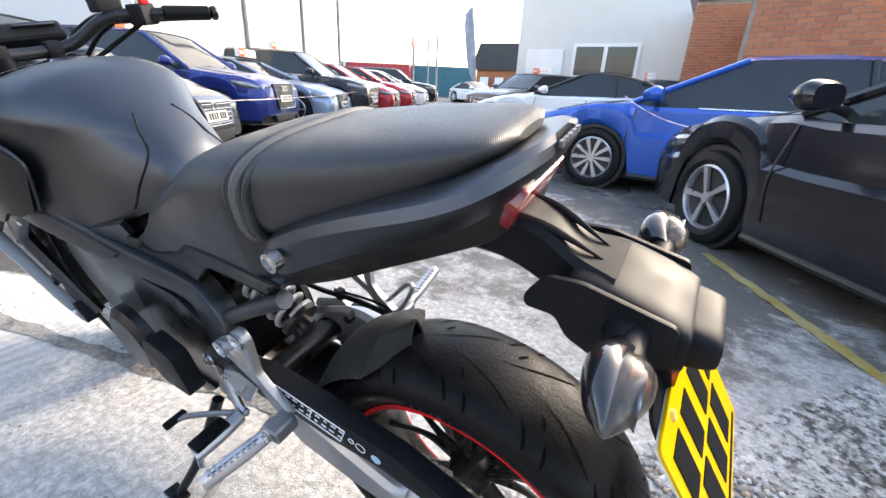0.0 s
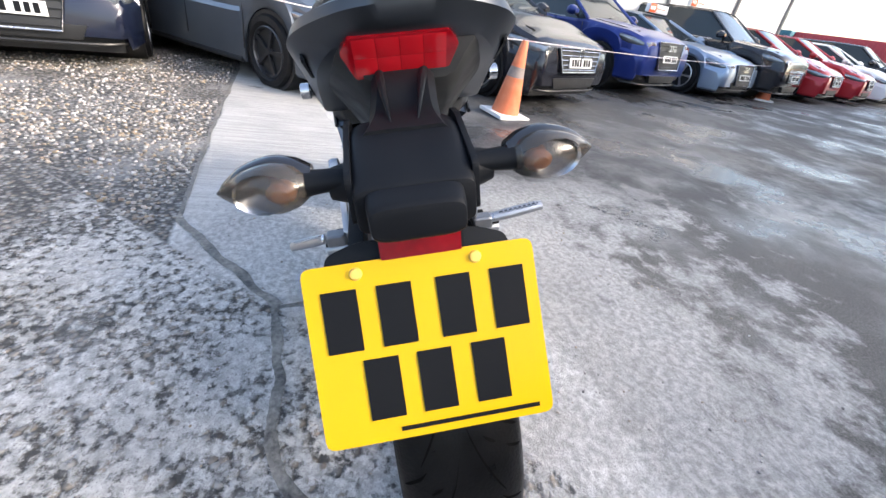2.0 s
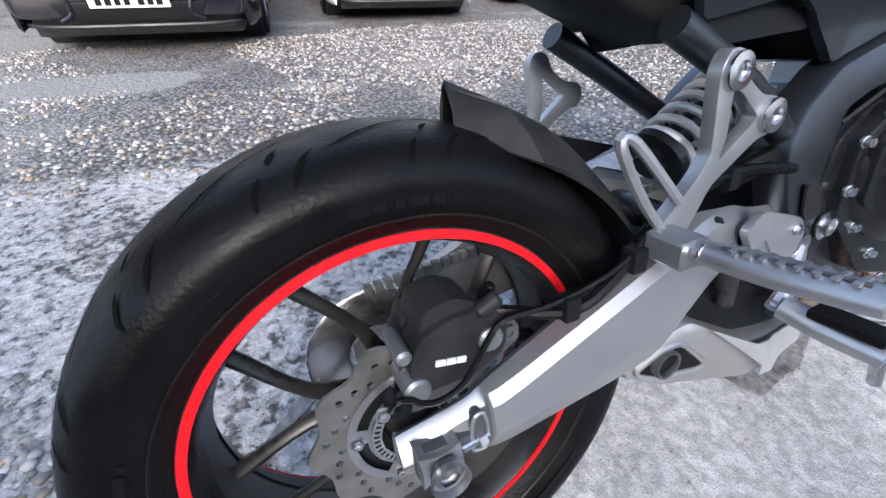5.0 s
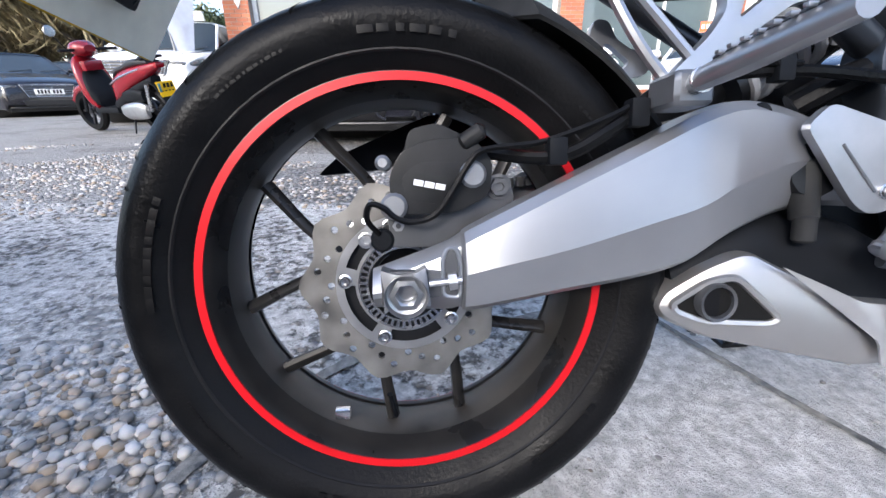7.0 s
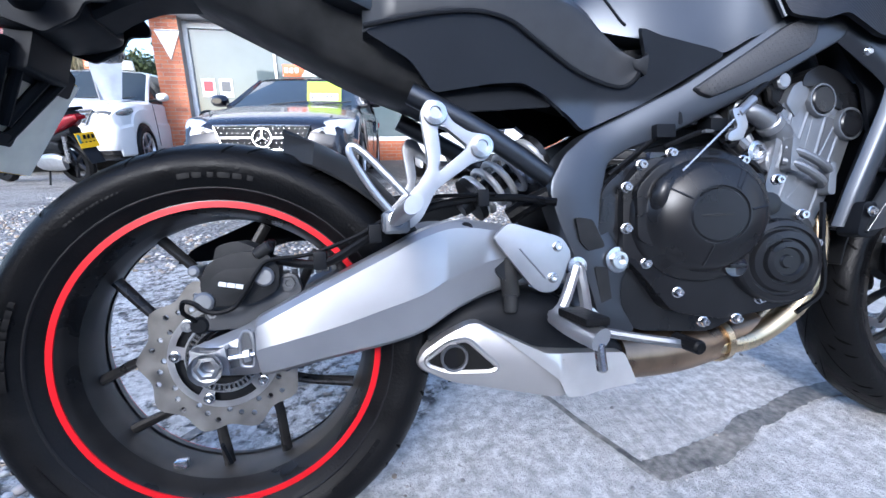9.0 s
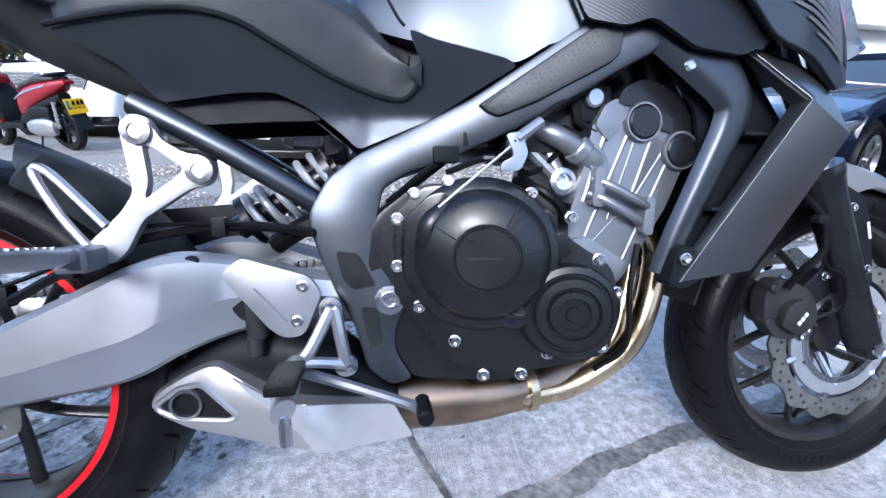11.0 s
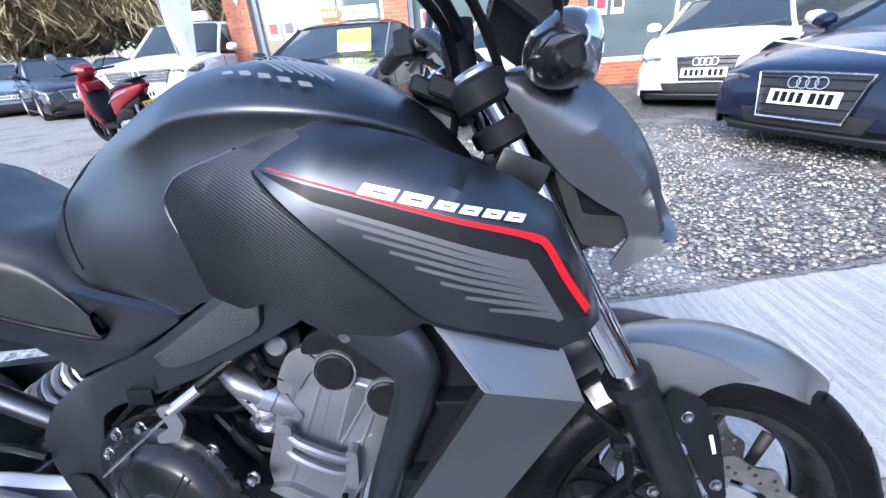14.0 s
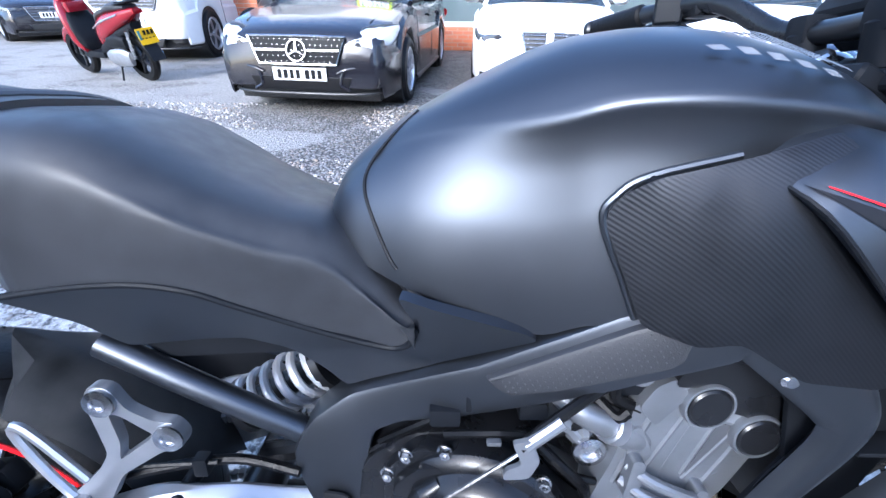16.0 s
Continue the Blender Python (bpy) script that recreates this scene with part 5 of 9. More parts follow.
def scooter(m):
    s = empty("scooter", m, "red scooter with a yellow plate parked on its stand", "scooter")
    for x in (0.0, 1.32):
        w = empty("wheel", pose(x, 0, 0.28))
        w.parent = s
        part("tyre", lathe([(0.19, -0.045), (0.25, -0.05), (0.28, -0.018), (0.28, 0.018), (0.25, 0.05), (0.19, 0.045)], n=32, closed=True), "rubber", w)
        b = lathe([(0, -0.04), (0.04, -0.04), (0.04, 0.04), (0, 0.04)], n=12)
        for k in range(5):
            join(b, prism([(0.03, -0.02), (0.20, -0.012), (0.20, 0.012), (0.03, 0.02)], -0.016, 0.016), Matrix.Rotation(k * 1.2566, 4, "Y"))
        part("rim", b, "alloydark", w)
    part("tail_body", superloft([(-0.30, 0.80, 0.87, 0.05, 0, 2.5, 0.5), (-0.12, 0.70, 0.86, 0.12, 0, 2.8, 0.5), (0.2, 0.56, 0.82, 0.16, 0, 3, 0.5), (0.46, 0.44, 0.72, 0.15, 0, 3, 0.5), (0.58, 0.38, 0.56, 0.1, 0, 2.5, 0.5)], 24), "scred", s)
    part("under_body", superloft([(-0.16, 0.62, 0.72, 0.07, 0, 2.5, 0.5), (0.1, 0.5, 0.64, 0.13, 0, 3, 0.5), (0.4, 0.34, 0.54, 0.13, 0, 3, 0.5), (0.6, 0.28, 0.44, 0.12, 0, 3, 0.5)], 20), "plastic", s)
    part("seat", superloft([(-0.20, 0.85, 0.90, 0.09, 0, 3, 0.5), (0.05, 0.82, 0.92, 0.14, 0, 3, 0.5), (0.22, 0.79, 0.86, 0.13, 0, 3, 0.5), (0.40, 0.74, 0.82, 0.12, 0, 3, 0.5), (0.52, 0.64, 0.74, 0.08, 0, 3, 0.5)], 20), "seat", s)
    part("footboard", box(0.78, 0, 0.31, 0.46, 0.30, 0.08, 0.03), "plastic", s)
    part("leg_shield", superloft([(0.90, 0.30, 0.46, 0.17, 0, 3, 0.5), (0.98, 0.34, 0.80, 0.22, 0, 3, 0.5), (1.06, 0.46, 0.98, 0.20, 0, 3, 0.5), (1.16, 0.62, 0.98, 0.13, 0, 2.5, 0.5), (1.24, 0.70, 0.88, 0.05, 0, 2.5, 0.5)], 24), "scred", s)
    part("knee_panel", superloft([(0.86, 0.34, 0.48, 0.14, 0, 3, 0.5), (0.93, 0.36, 0.70, 0.19, 0, 3, 0.5), (1.0, 0.50, 0.86, 0.17, 0, 3, 0.5)], 20), "plastic", s)
    part("front_mudguard", superloft([(1.06, 0.50, 0.58, 0.05, 0, 3, 0.5), (1.22, 0.54, 0.64, 0.08, 0, 3, 0.5), (1.42, 0.50, 0.60, 0.07, 0, 3, 0.5), (1.60, 0.38, 0.46, 0.04, 0, 2.5, 0.5)], 16), "scred", s)
    part("handlebar_cowl", superloft([(0.86, 1.02, 1.10, 0.07, 0, 2.5, 0.5), (0.97, 0.96, 1.16, 0.15, 0, 2.5, 0.5), (1.10, 1.00, 1.14, 0.12, 0, 2.5, 0.5), (1.17, 1.02, 1.08, 0.06, 0, 2.5, 0.5)], 18), "scred", s)
    part("glove_box", box(0.92, 0.02, 0.86, 0.10, 0.24, 0.12, 0.03), "scred", s)
    for k in (-1, 1):
        part("flank_trim", tube([(0.50, k * 0.145, 0.64), (0.25, k * 0.165, 0.72), (-0.08, k * 0.125, 0.80)], 0.012, 8, 4), "steel", s)
        part("rear_shock", rod((-0.02, k * 0.10, 0.30), (-0.10, k * 0.11, 0.62), 0.025, 12), "steel", s)
    part("engine_cover", superloft([(0.0, 0.22, 0.38, 0.03, 0.13, 2.6, 0.5), (0.12, 0.20, 0.42, 0.05, 0.13, 3, 0.5), (0.34, 0.20, 0.40, 0.05, 0.13, 3, 0.5), (0.46, 0.24, 0.36, 0.03, 0.13, 2.6, 0.5)], 16), "alu", s)
    part("air_filter", superloft([(0.0, 0.42, 0.54, 0.03, 0.12, 2.6, 0.5), (0.14, 0.42, 0.58, 0.05, 0.12, 3, 0.5), (0.34, 0.42, 0.54, 0.04, 0.12, 3, 0.5)], 16), "plastic", s)
    for k in (-1, 1):
        part("grip", rod((0.96, k * 0.14, 1.05), (0.88, k * 0.36, 1.05), 0.018, 10), "plastic", s)
        ms = part("mirror", lathe([(0, -0.012), (0.06, -0.01), (0.065, 0), (0, 0.012)], (0.93, k * 0.34, 1.27), "X", 18), "plastic" if k < 0 else "steel", s)
        part("mirror_stalk", rod((0.95, k * 0.22, 1.06), (0.93, k * 0.33, 1.22), 0.007, 8), "plastic", ms)
        part("fork_leg", rod((1.32, k * 0.075, 0.28), (1.19, k * 0.075, 0.64), 0.022, 10), "plastic", s)
    part("engine", superloft([(-0.02, 0.18, 0.34, 0.06, -0.1, 2.5, 0.5), (0.2, 0.16, 0.42, 0.08, -0.1, 2.5, 0.5), (0.5, 0.2, 0.4, 0.09, -0.02, 2.5, 0.5), (0.6, 0.24, 0.36, 0.05, 0, 2.5, 0.5)], 18), "plastic", s)
    part("exhaust", tube([(0.45, -0.12, 0.2), (0.2, -0.15, 0.24), (-0.05, -0.17, 0.30), (-0.16, -0.17, 0.33)], [0.03, 0.05, 0.055, 0.04], 14, 4), "steel", s)
    part("rear_mudguard", sheet([[(-0.10 - 0.09 * j, y, 0.66 - 0.02 * j - 0.035 * j * j) for y in (-0.09, -0.06, 0.06, 0.09)] for j in range(0, 4)], 0.008), "plastic", s)
    rk = part("rear_rack", tube([(0.05, 0.1, 0.88), (-0.24, 0.1, 0.93), (-0.32, 0, 0.94), (-0.24, -0.1, 0.93), (0.05, -0.1, 0.88)], 0.011, 8, 4), "plastic", s)
    part("rack_pad", box(-0.18, 0, 0.925, 0.20, 0.19, 0.02, 0.008), "plastic", rk)
    part("tail_light", box(-0.30, 0, 0.83, 0.04, 0.12, 0.05, 0.012), "lensred", s)
    pl = part("number_plate", box(-0.30, 0, 0.56, 0.006, 0.228, 0.18, 0.0, m=Matrix.Rotation(radians(12), 4, "Y")), "yellow", s)
    for r_ in range(2):
        for k in range(3 + r_ % 2):
            part("plate_mark", box(-0.305 + 0.0 * r_, -0.075 + 0.05 * k, 0.60 - 0.08 * r_, 0.008, 0.03, 0.05), "ink", pl)
    part("plate_band", box(-0.306, 0.095, 0.56, 0.008, 0.03, 0.14), "container", pl)
    part("stand", tube([(0.35, 0.1, 0.2), (0.3, 0.2, 0.0)], 0.012, 8, 1), "plastic", s)
    return s


SCOOTER = (-3.20, 5.67)
scooter(pose(*SCOOTER, 0, -7, 0, 154))

# ---- the motorcycle: built upright, then leant onto its side stand ----
bike = empty("motorcycle", pose(0, 0, 0, -12.0, 0, 0), "matt graphite naked motorcycle leaning on its side stand", "motorcycle")
RW, FW = (0.012, 0.316), (1.47, 0.296)


def P(name, bm, material, parent=None, label="", **k):
    return part(name, bm, material, parent if parent is not None else bike, label, **k)


def dense(outline, step):
    out = []
    for a, c in zip(outline, outline[1:] + outline[:1]):
        n = max(1, int(math.hypot(c[0] - a[0], c[1] - a[1]) / step))
        out += [(a[0] + (c[0] - a[0]) * k / n, a[1] + (c[1] - a[1]) * k / n) for k in range(n)]
    return out


def rounded(outline, r=0.012, n=3):
    """Rounds the corners of an outline."""
    out = []
    k = len(outline)
    for i in range(k):
        a, p, c = (Vector(outline[j % k]) for j in (i - 1, i, i + 1))
        u, v = a - p, c - p
        d = min(r, u.length * 0.45, v.length * 0.45)
        s, e = p + u.normalized() * d, p + v.normalized() * d
        for t in range(n + 1):
            t /= n
            out.append(tuple(s * (1 - t) ** 2 + p * 2 * t * (1 - t) + e * t * t))
    return out


def skin(outline, yf, thick=0.006, cuts=4, step=0.03, holes=()):
    """A panel that fills an outline in x and z and follows y = yf(x, z)."""
    b = bmesh.new()
    pts = dense(list(outline), step)
    xs = [p[0] for p in pts]
    zs = [p[1] for p in pts]

    def inside(x, z):
        c = False
        for (x1, z1), (x2, z2) in zip(pts, pts[1:] + pts[:1]):
            if (z1 > z) != (z2 > z) and x < (x2 - x1) * (z - z1) / (z2 - z1) + x1:
                c = not c
        return c

    ring = [b.verts.new((x, 0, z)) for x, z in pts]
    edges = [b.edges.new((ring[i], ring[(i + 1) % len(ring)])) for i in range(len(ring))]
    bmesh.ops.triangle_fill(b, edges=edges, use_beauty=True, use_dissolve=False)
    bmesh.ops.subdivide_edges(b, edges=[e for e in b.edges if not e.is_boundary and e.calc_length() > step], cuts=cuts, use_grid_fill=True)
    bmesh.ops.triangulate(b, faces=b.faces)
    for v in b.verts:
        v.co.y = yf(v.co.x, v.co.z)
    bmesh.ops.recalc_face_normals(b, faces=b.faces)
    side = yf(sum(xs) / len(xs), sum(zs) / len(zs))
    fl = [f for f in b.faces]
    if sum(f.normal.y * f.calc_area() for f in fl) * side < 0:
        bmesh.ops.reverse_faces(b, faces=fl)
    bmesh.ops.solidify(b, geom=list(b.faces), thickness=thick)
    return b


def pierced(outer, holes, y0, y1, bevel=0.0):
    """A flat plate with holes through it."""
    b = bmesh.new()
    edges = []
    for loop in [outer] + list(holes):
        vs = [b.verts.new((x, y0, z)) for x, z in loop]
        edges += [b.edges.new((vs[i], vs[(i + 1) % len(vs)])) for i in range(len(vs))]
    bmesh.ops.triangle_fill(b, edges=edges, use_beauty=True)
    ex = bmesh.ops.extrude_face_region(b, geom=list(b.faces))
    bmesh.ops.translate(b, vec=(0, y1 - y0, 0), verts=[v for v in ex["geom"] if isinstance(v, bmesh.types.BMVert)])
    if bevel:
        bmesh.ops.recalc_face_normals(b, faces=b.faces)
        sharp = [e for e in b.edges if len(e.link_faces) == 2 and e.calc_face_angle() > 1.0]
        bmesh.ops.bevel(b, geom=sharp, offset=bevel, segments=2, profile=0.7, affect="EDGES", clamp_overlap=True)
    return b


def warp(b, s, f, base):
    """Bends a flat plate so that its outer face follows y = f(x, z)."""
    for v in b.verts:
        v.co.y += s * (f(v.co.x, v.co.z) - base)
    return b


def grid_plate(outline, y0, y1, bevel, step=0.03):
    """A thick plate whose faces are cut finely enough to be bent."""
    b = bmesh.new()
    pts = dense(list(outline), step)
    loops = []
    for y, inset in ((y0, 0.0), (y1 - math.copysign(bevel, y1), 0.0), (y1 - math.copysign(bevel * 0.3, y1), 0.3), (y1, 1.0)):
        ring = []
        for i, p in enumerate(pts):
            a, c = Vector(pts[i - 1]), Vector(pts[(i + 1) % len(pts)])
            d = (c - a).normalized()
            ring.append((p[0] - d.y * bevel * inset * turn(pts), y, p[1] + d.x * bevel * inset * turn(pts)))
        loops.append([b.verts.new(v) for v in ring])
    n = len(pts)
    for A, B in zip(loops, loops[1:]):
        for i in range(n):
            b.faces.new((A[i], A[(i + 1) % n], B[(i + 1) % n], B[i]))
    for L_ in (loops[0], loops[-1]):
        ed = [b.edges.get((L_[i], L_[(i + 1) % n])) for i in range(n)]
        bmesh.ops.triangle_fill(b, edges=ed, use_beauty=True)
    bmesh.ops.recalc_face_normals(b, faces=b.faces)
    return b


def turn(pts):
    """1 for an outline that runs anticlockwise in x and z, -1 otherwise."""
    return 1.0 if sum(a[0] * c[1] - c[0] * a[1] for a, c in zip(pts, pts[1:] + pts[:1])) > 0 else -1.0


def band(line, thick, across=7, bulge=0.012):
    """A rounded bar that follows a line of x, z, y and half width, bulging outwards."""
    q = crom(line, 5)
    rows = []
    for i, p in enumerate(q):
        d = q[min(i + 1, len(q) - 1)][:2] - q[max(i - 1, 0)][:2]
        d = d / (np.linalg.norm(d) + 1e-9)
        rows.append([(p[0] - d[1] * t * p[3], p[2] - math.copysign(bulge * t ** 4, p[2]), p[1] + d[0] * t * p[3]) for t in np.linspace(-1, 1, across)])
    return sheet(rows, thick)


def facets(verts, faces, thick=0.006, bevel=0.003):
    """Flat faces that meet in crisp, slightly rounded folds."""
    b = bmesh.new()
    vs = [b.verts.new(v) for v in verts]
    for f in faces:
        b.faces.new([vs[i] for i in f])
    bmesh.ops.recalc_face_normals(b, faces=b.faces)
    inner = [e for e in b.edges if len(e.link_faces) == 2]
    bmesh.ops.bevel(b, geom=inner, offset=bevel, segments=3, profile=0.5, affect="EDGES", clamp_overlap=True)
    bmesh.ops.solidify(b, geom=list(b.faces), thickness=thick)
    return b


def slant(b):
    """Leans the clutch side of the engine outwards towards the front."""
    for v in b.verts:
        v.co.y += max(-0.012, 0.051 - 0.235 * (v.co.x - 0.632))
    return b


def frame_y(x, z):
    k = min(1.0, max(0.0, (0.68 - z) / 0.36))
    return (0.098 + 0.30 * max(0.0, x - 0.60)) * (1 - k) + 0.120 * k


def cover_y(x, z):
    return 0.088 + 0.2 * max(0.0, x - 0.60) + 0.45 * max(0.0, z - 0.68)


def inside_of(outline, x, z, margin=0.0):
    """Whether a point lies within an outline, at least a margin from its edge."""
    c = False
    for (x1, z1), (x2, z2) in zip(outline, outline[1:] + outline[:1]):
        if (z1 > z) != (z2 > z) and x < (x2 - x1) * (z - z1) / (z2 - z1) + x1:
            c = not c
        d = Vector((x2 - x1, z2 - z1))
        t = max(0.0, min(1.0, (Vector((x - x1, z - z1)).dot(d)) / (d.length_squared + 1e-12)))
        if (Vector((x1, z1)) + d * t - Vector((x, z))).length < margin:
            return False
    return c


def circle(cx, cz, r, n=10, a0=0.0):
    return [(cx + r * math.cos(a0 + 2 * math.pi * k / n), cz + r * math.sin(a0 + 2 * math.pi * k / n)) for k in range(n)]


def disc_plate(r0, r1, waves, nh, y0, y1, amp=0.005, rows=(0.30, 0.52, 0.74), size=0.105):
    out = [((r1 + amp * math.cos(waves * a) - amp * abs(math.sin(waves * a / 2)) * 0.6) * math.cos(a), (r1 + amp * math.cos(waves * a) - amp * abs(math.sin(waves * a / 2)) * 0.6) * math.sin(a)) for a in np.linspace(0, 2 * math.pi, waves * 8, endpoint=False)]
    holes = [circle(0, 0, r0, 40)[::-1]]
    for k in range(nh):
        a = 2 * math.pi * k / nh
        r = r0 + (r1 - r0) * rows[k % 3]
        holes.append(circle(r * math.cos(a), r * math.sin(a), (r1 - r0) * size, 8)[::-1])
    return pierced(out, holes, y0, y1)


def bike_wheel(c, R, w, name, rim_r, tape, wavy):
    wh = empty(name, pose(c[0], 0, c[1]))
    wh.parent = bike
    q = w / 2
    f = R - rim_r
    pr = [(rim_r - 0.002, -q * 0.70), (rim_r + f * 0.10, -q * 0.80), (rim_r + f * 0.28, -q * 0.93), (rim_r + f * 0.48, -q), (rim_r + f * 0.62, -q * 0.985), (rim_r + f * 0.76, -q * 0.88), (rim_r + f * 0.88, -q * 0.68), (rim_r + f * 0.965, -q * 0.38), (R, 0)]
    pr = pr + [(r, -y) for r, y in pr[-2::-1]]
    P("tyre", lathe(pr, n=96), "rubber", wh, "black road tyre with curved tread cuts")
    # tread cuts follow the crown of the tyre; dark strips paint their shade

    def on_tyre(a, y):
        r = float(np.interp(abs(y), [0, q * 0.38, q * 0.68, q * 0.88, q * 0.985], [R, rim_r + f * 0.965, rim_r + f * 0.88, rim_r + f * 0.76, rim_r + f * 0.62]))
        return Vector((r * math.cos(a), y, r * math.sin(a))), Vector((math.cos(a), 0, math.sin(a)))
    b = bmesh.new()
    cuts = 15
    for k in range(cuts):
        for s in (1, -1):
            a0 = 2 * math.pi * (k + (0.5 if s > 0 else 0)) / cuts
            for (u0, y0, u1, y1, wd) in ((0.0, 0.05, 0.44, 0.62, 0.0036), (0.20, 0.68, 0.24, 0.93, 0.0026), (0.05, 0.55, 0.13, 0.90, 0.0030), (0.13, 0.34, 0.17, 0.52, 0.0028)):
                L_, R_ = [], []
                for t in np.linspace(0, 1, 7):
                    a = a0 + u0 + (u1 - u0) * t ** 0.7
                    p, nrm = on_tyre(a, s * q * (y0 + (y1 - y0) * t))
                    ww = wd * (1 - (2 * t - 1) ** 4 * 0.8)
                    tng = Vector((-math.sin(a), 0, math.cos(a)))
                    L_.append(p + nrm * 0.0012 + tng * ww)
                    R_.append(p + nrm * 0.0012 - tng * ww)
                rings(b, [L_, R_], closed=False, caps=False)
    tagged(P("tread", b, mat("groove_shade_black", (0.003, 0.003, 0.003), 0.9, spec=0.05), wh), "dark strips painted as the shade of curved tread grooves", kind="stuff")
    # raised sidewall relief
    b = bmesh.new()
    for s in (1, -1):
        for a0, n, st in ((1.35, 6, 0.066), (2.0, 12, 0.026), (2.75, 9, 0.052), (3.6, 14, 0.024), (4.3, 7, 0.07), (5.3, 8, 0.05), (0.5, 10, 0.03)):
            for k in range(n):
                a = a0 + k * st
                bb = box(0, 0, 0, (0.004 + 0.004 * ((k * 7) % 3) / 2) * (2.0 if n < 10 else 0.8), 0.0009, 0.013 if n < 10 else 0.0045, 0.0004)
                rr = rim_r + f * 0.40
                join(b, bb, Matrix.Rotation(-a + math.pi / 2, 4, "Y") @ Matrix.Translation((0, s * q * 0.972, rr)))
    tagged(P("sidewall_relief", b, mat("raised_sidewall_rubber", (0.0045, 0.0045, 0.005), 0.46, spec=0.13), wh), "raised rubber sidewall blocks", kind="stuff")
    for s in (1, -1):
        P("sidewall_ring", lathe([(rim_r + f * 0.16, s * q * 0.865), (rim_r + f * 0.18, s * q * 0.885), (rim_r + f * 0.20, s * q * 0.885)], n=72), "tyrewall", wh)
    rq = q * 0.72
    P("rim_barrel", lathe([(rim_r - 0.012, -rq + 0.004), (rim_r - 0.020, -rq * 0.62), (rim_r - 0.027, -rq * 0.2), (rim_r - 0.027, rq * 0.2), (rim_r - 0.019, rq * 0.6), (rim_r - 0.012, rq - 0.004)], n=72), "rimdust" if tape else "rim", wh)
    b = bmesh.new()
    for s in (1, -1):
        join(b, lathe([(rim_r + 0.001, s * rq * 0.97), (rim_r, s * rq), (rim_r - 0.010, s * (rq + 0.001)), (rim_r - 0.014, s * (rq - 0.004)), (rim_r - 0.018, s * rq * 0.80), (rim_r - 0.023, s * rq * 0.55)], n=72))
    join(b, lathe([(0, -0.045), (0.034, -0.045), (0.042, -0.02), (0.045, 0), (0.042, 0.02), (0.034, 0.045), (0, 0.045)], n=28))
    for k in range(5):
        for da, tw in ((-0.24, -0.10), (0.24, 0.10)):
            a = 2 * math.pi * k / 5 + 0.42
            p0 = Vector((0.038 * math.cos(a + da * 0.5), -0.004, 0.038 * math.sin(a + da * 0.5)))
            p1 = Vector((0.11 * math.cos(a + da * 0.9), -0.008, 0.11 * math.sin(a + da * 0.9)))
            p2 = Vector(((rim_r - 0.030) * math.cos(a + da * 1.25 + tw), -0.004, (rim_r - 0.030) * math.sin(a + da * 1.25 + tw)))
            tube([p0, p1, p2], [0.016, 0.0085, 0.0095], 8, 4, b, 0.75)
    P("rim", b, "rim", wh, "satin black split-spoke cast wheel")
    if tape:
        for s in (1, -1):
            P("rim_tape", lathe([(rim_r - 0.0105, s * (rq + 0.0008)), (rim_r - 0.0105, s * (rq + 0.003)), (rim_r - 0.0015, s * (rq + 0.0022)), (rim_r - 0.0015, s * (rq + 0.0004))], n=96), "red", wh, "thin bright red rim tape")
    P("valve", rod((-0.02, -0.012, -rim_r + 0.035), (-0.026, -0.03, -rim_r + 0.075), 0.0035, 8), "plastic", wh)
    return wh, q


rear, rq_ = bike_wheel(RW, 0.316, 0.184, "rear_wheel", 0.2265, True, 10)
front, fq_ = bike_wheel(FW, 0.300, 0.122, "front_wheel", 0.2225, False, 12)
# rear disc and its carrier on the right-hand side
P("brake_disc", disc_plate(0.072, 0.112, 10, 36, -0.066, -0.0615, 0.005, (0.24, 0.43, 0.62)), "disc", rear, "worn wavy drilled rear brake disc")
b = bmesh.new()
grid_ = [[b.verts.new((r * math.cos(a), -0.068, r * math.sin(a))) for r in (0.0505, 0.0550, 0.0672, 0.0765)] for a in np.linspace(0, 2 * math.pi, 60, endpoint=False)]
for i_ in range(60):
    for j_ in range(3):
        if j_ != 1 or (i_ - 5) % 12 in (0, 11, 10):
            b.faces.new((grid_[i_][j_], grid_[(i_ + 1) % 60][j_], grid_[(i_ + 1) % 60][j_ + 1], grid_[i_][j_ + 1]))
bmesh.ops.solidify(b, geom=list(b.faces), thickness=-0.0045)
P("disc_carrier", b, "carrier", rear, angle=30)
P("hub_flange", lathe([(0.036, -0.060), (0.0745, -0.060), (0.0745, -0.054), (0.036, -0.054)], n=40, closed=True), "engblack", rear, "black hub flange")
b = pierced(circle(0, 0, 0.0515, 60), [circle(0, 0, 0.0405, 40)[::-1]] + [[((0.0460 + dr) * math.cos(a + da), (0.0460 + dr) * math.sin(a + da)) for dr, da in ((-0.0030, -0.034), (-0.0030, 0.034), (0.0032, 0.034), (0.0032, -0.034))][::-1] for a in np.linspace(0, 6.283, 44, endpoint=False)], -0.0725, -0.071)
P("sensor_ring", b, "steel", rear)
for k in range(5):
    a = 2 * math.pi * k / 5 + 0.55
    P("disc_bolt", bolt((0.066 * math.cos(a), -0.068, 0.066 * math.sin(a)), r=0.006), "steel", rear)
P("sprocket", lathe([(0.04, 0.075), (0.092, 0.075), (0.096, 0.077), (0.096, 0.082), (0.04, 0.082)], n=42, closed=True), "steel", rear)
P("wheel_weight", box(-0.085, -0.030, -0.172, 0.018, 0.012, 0.012, 0.002), "steel", rear)
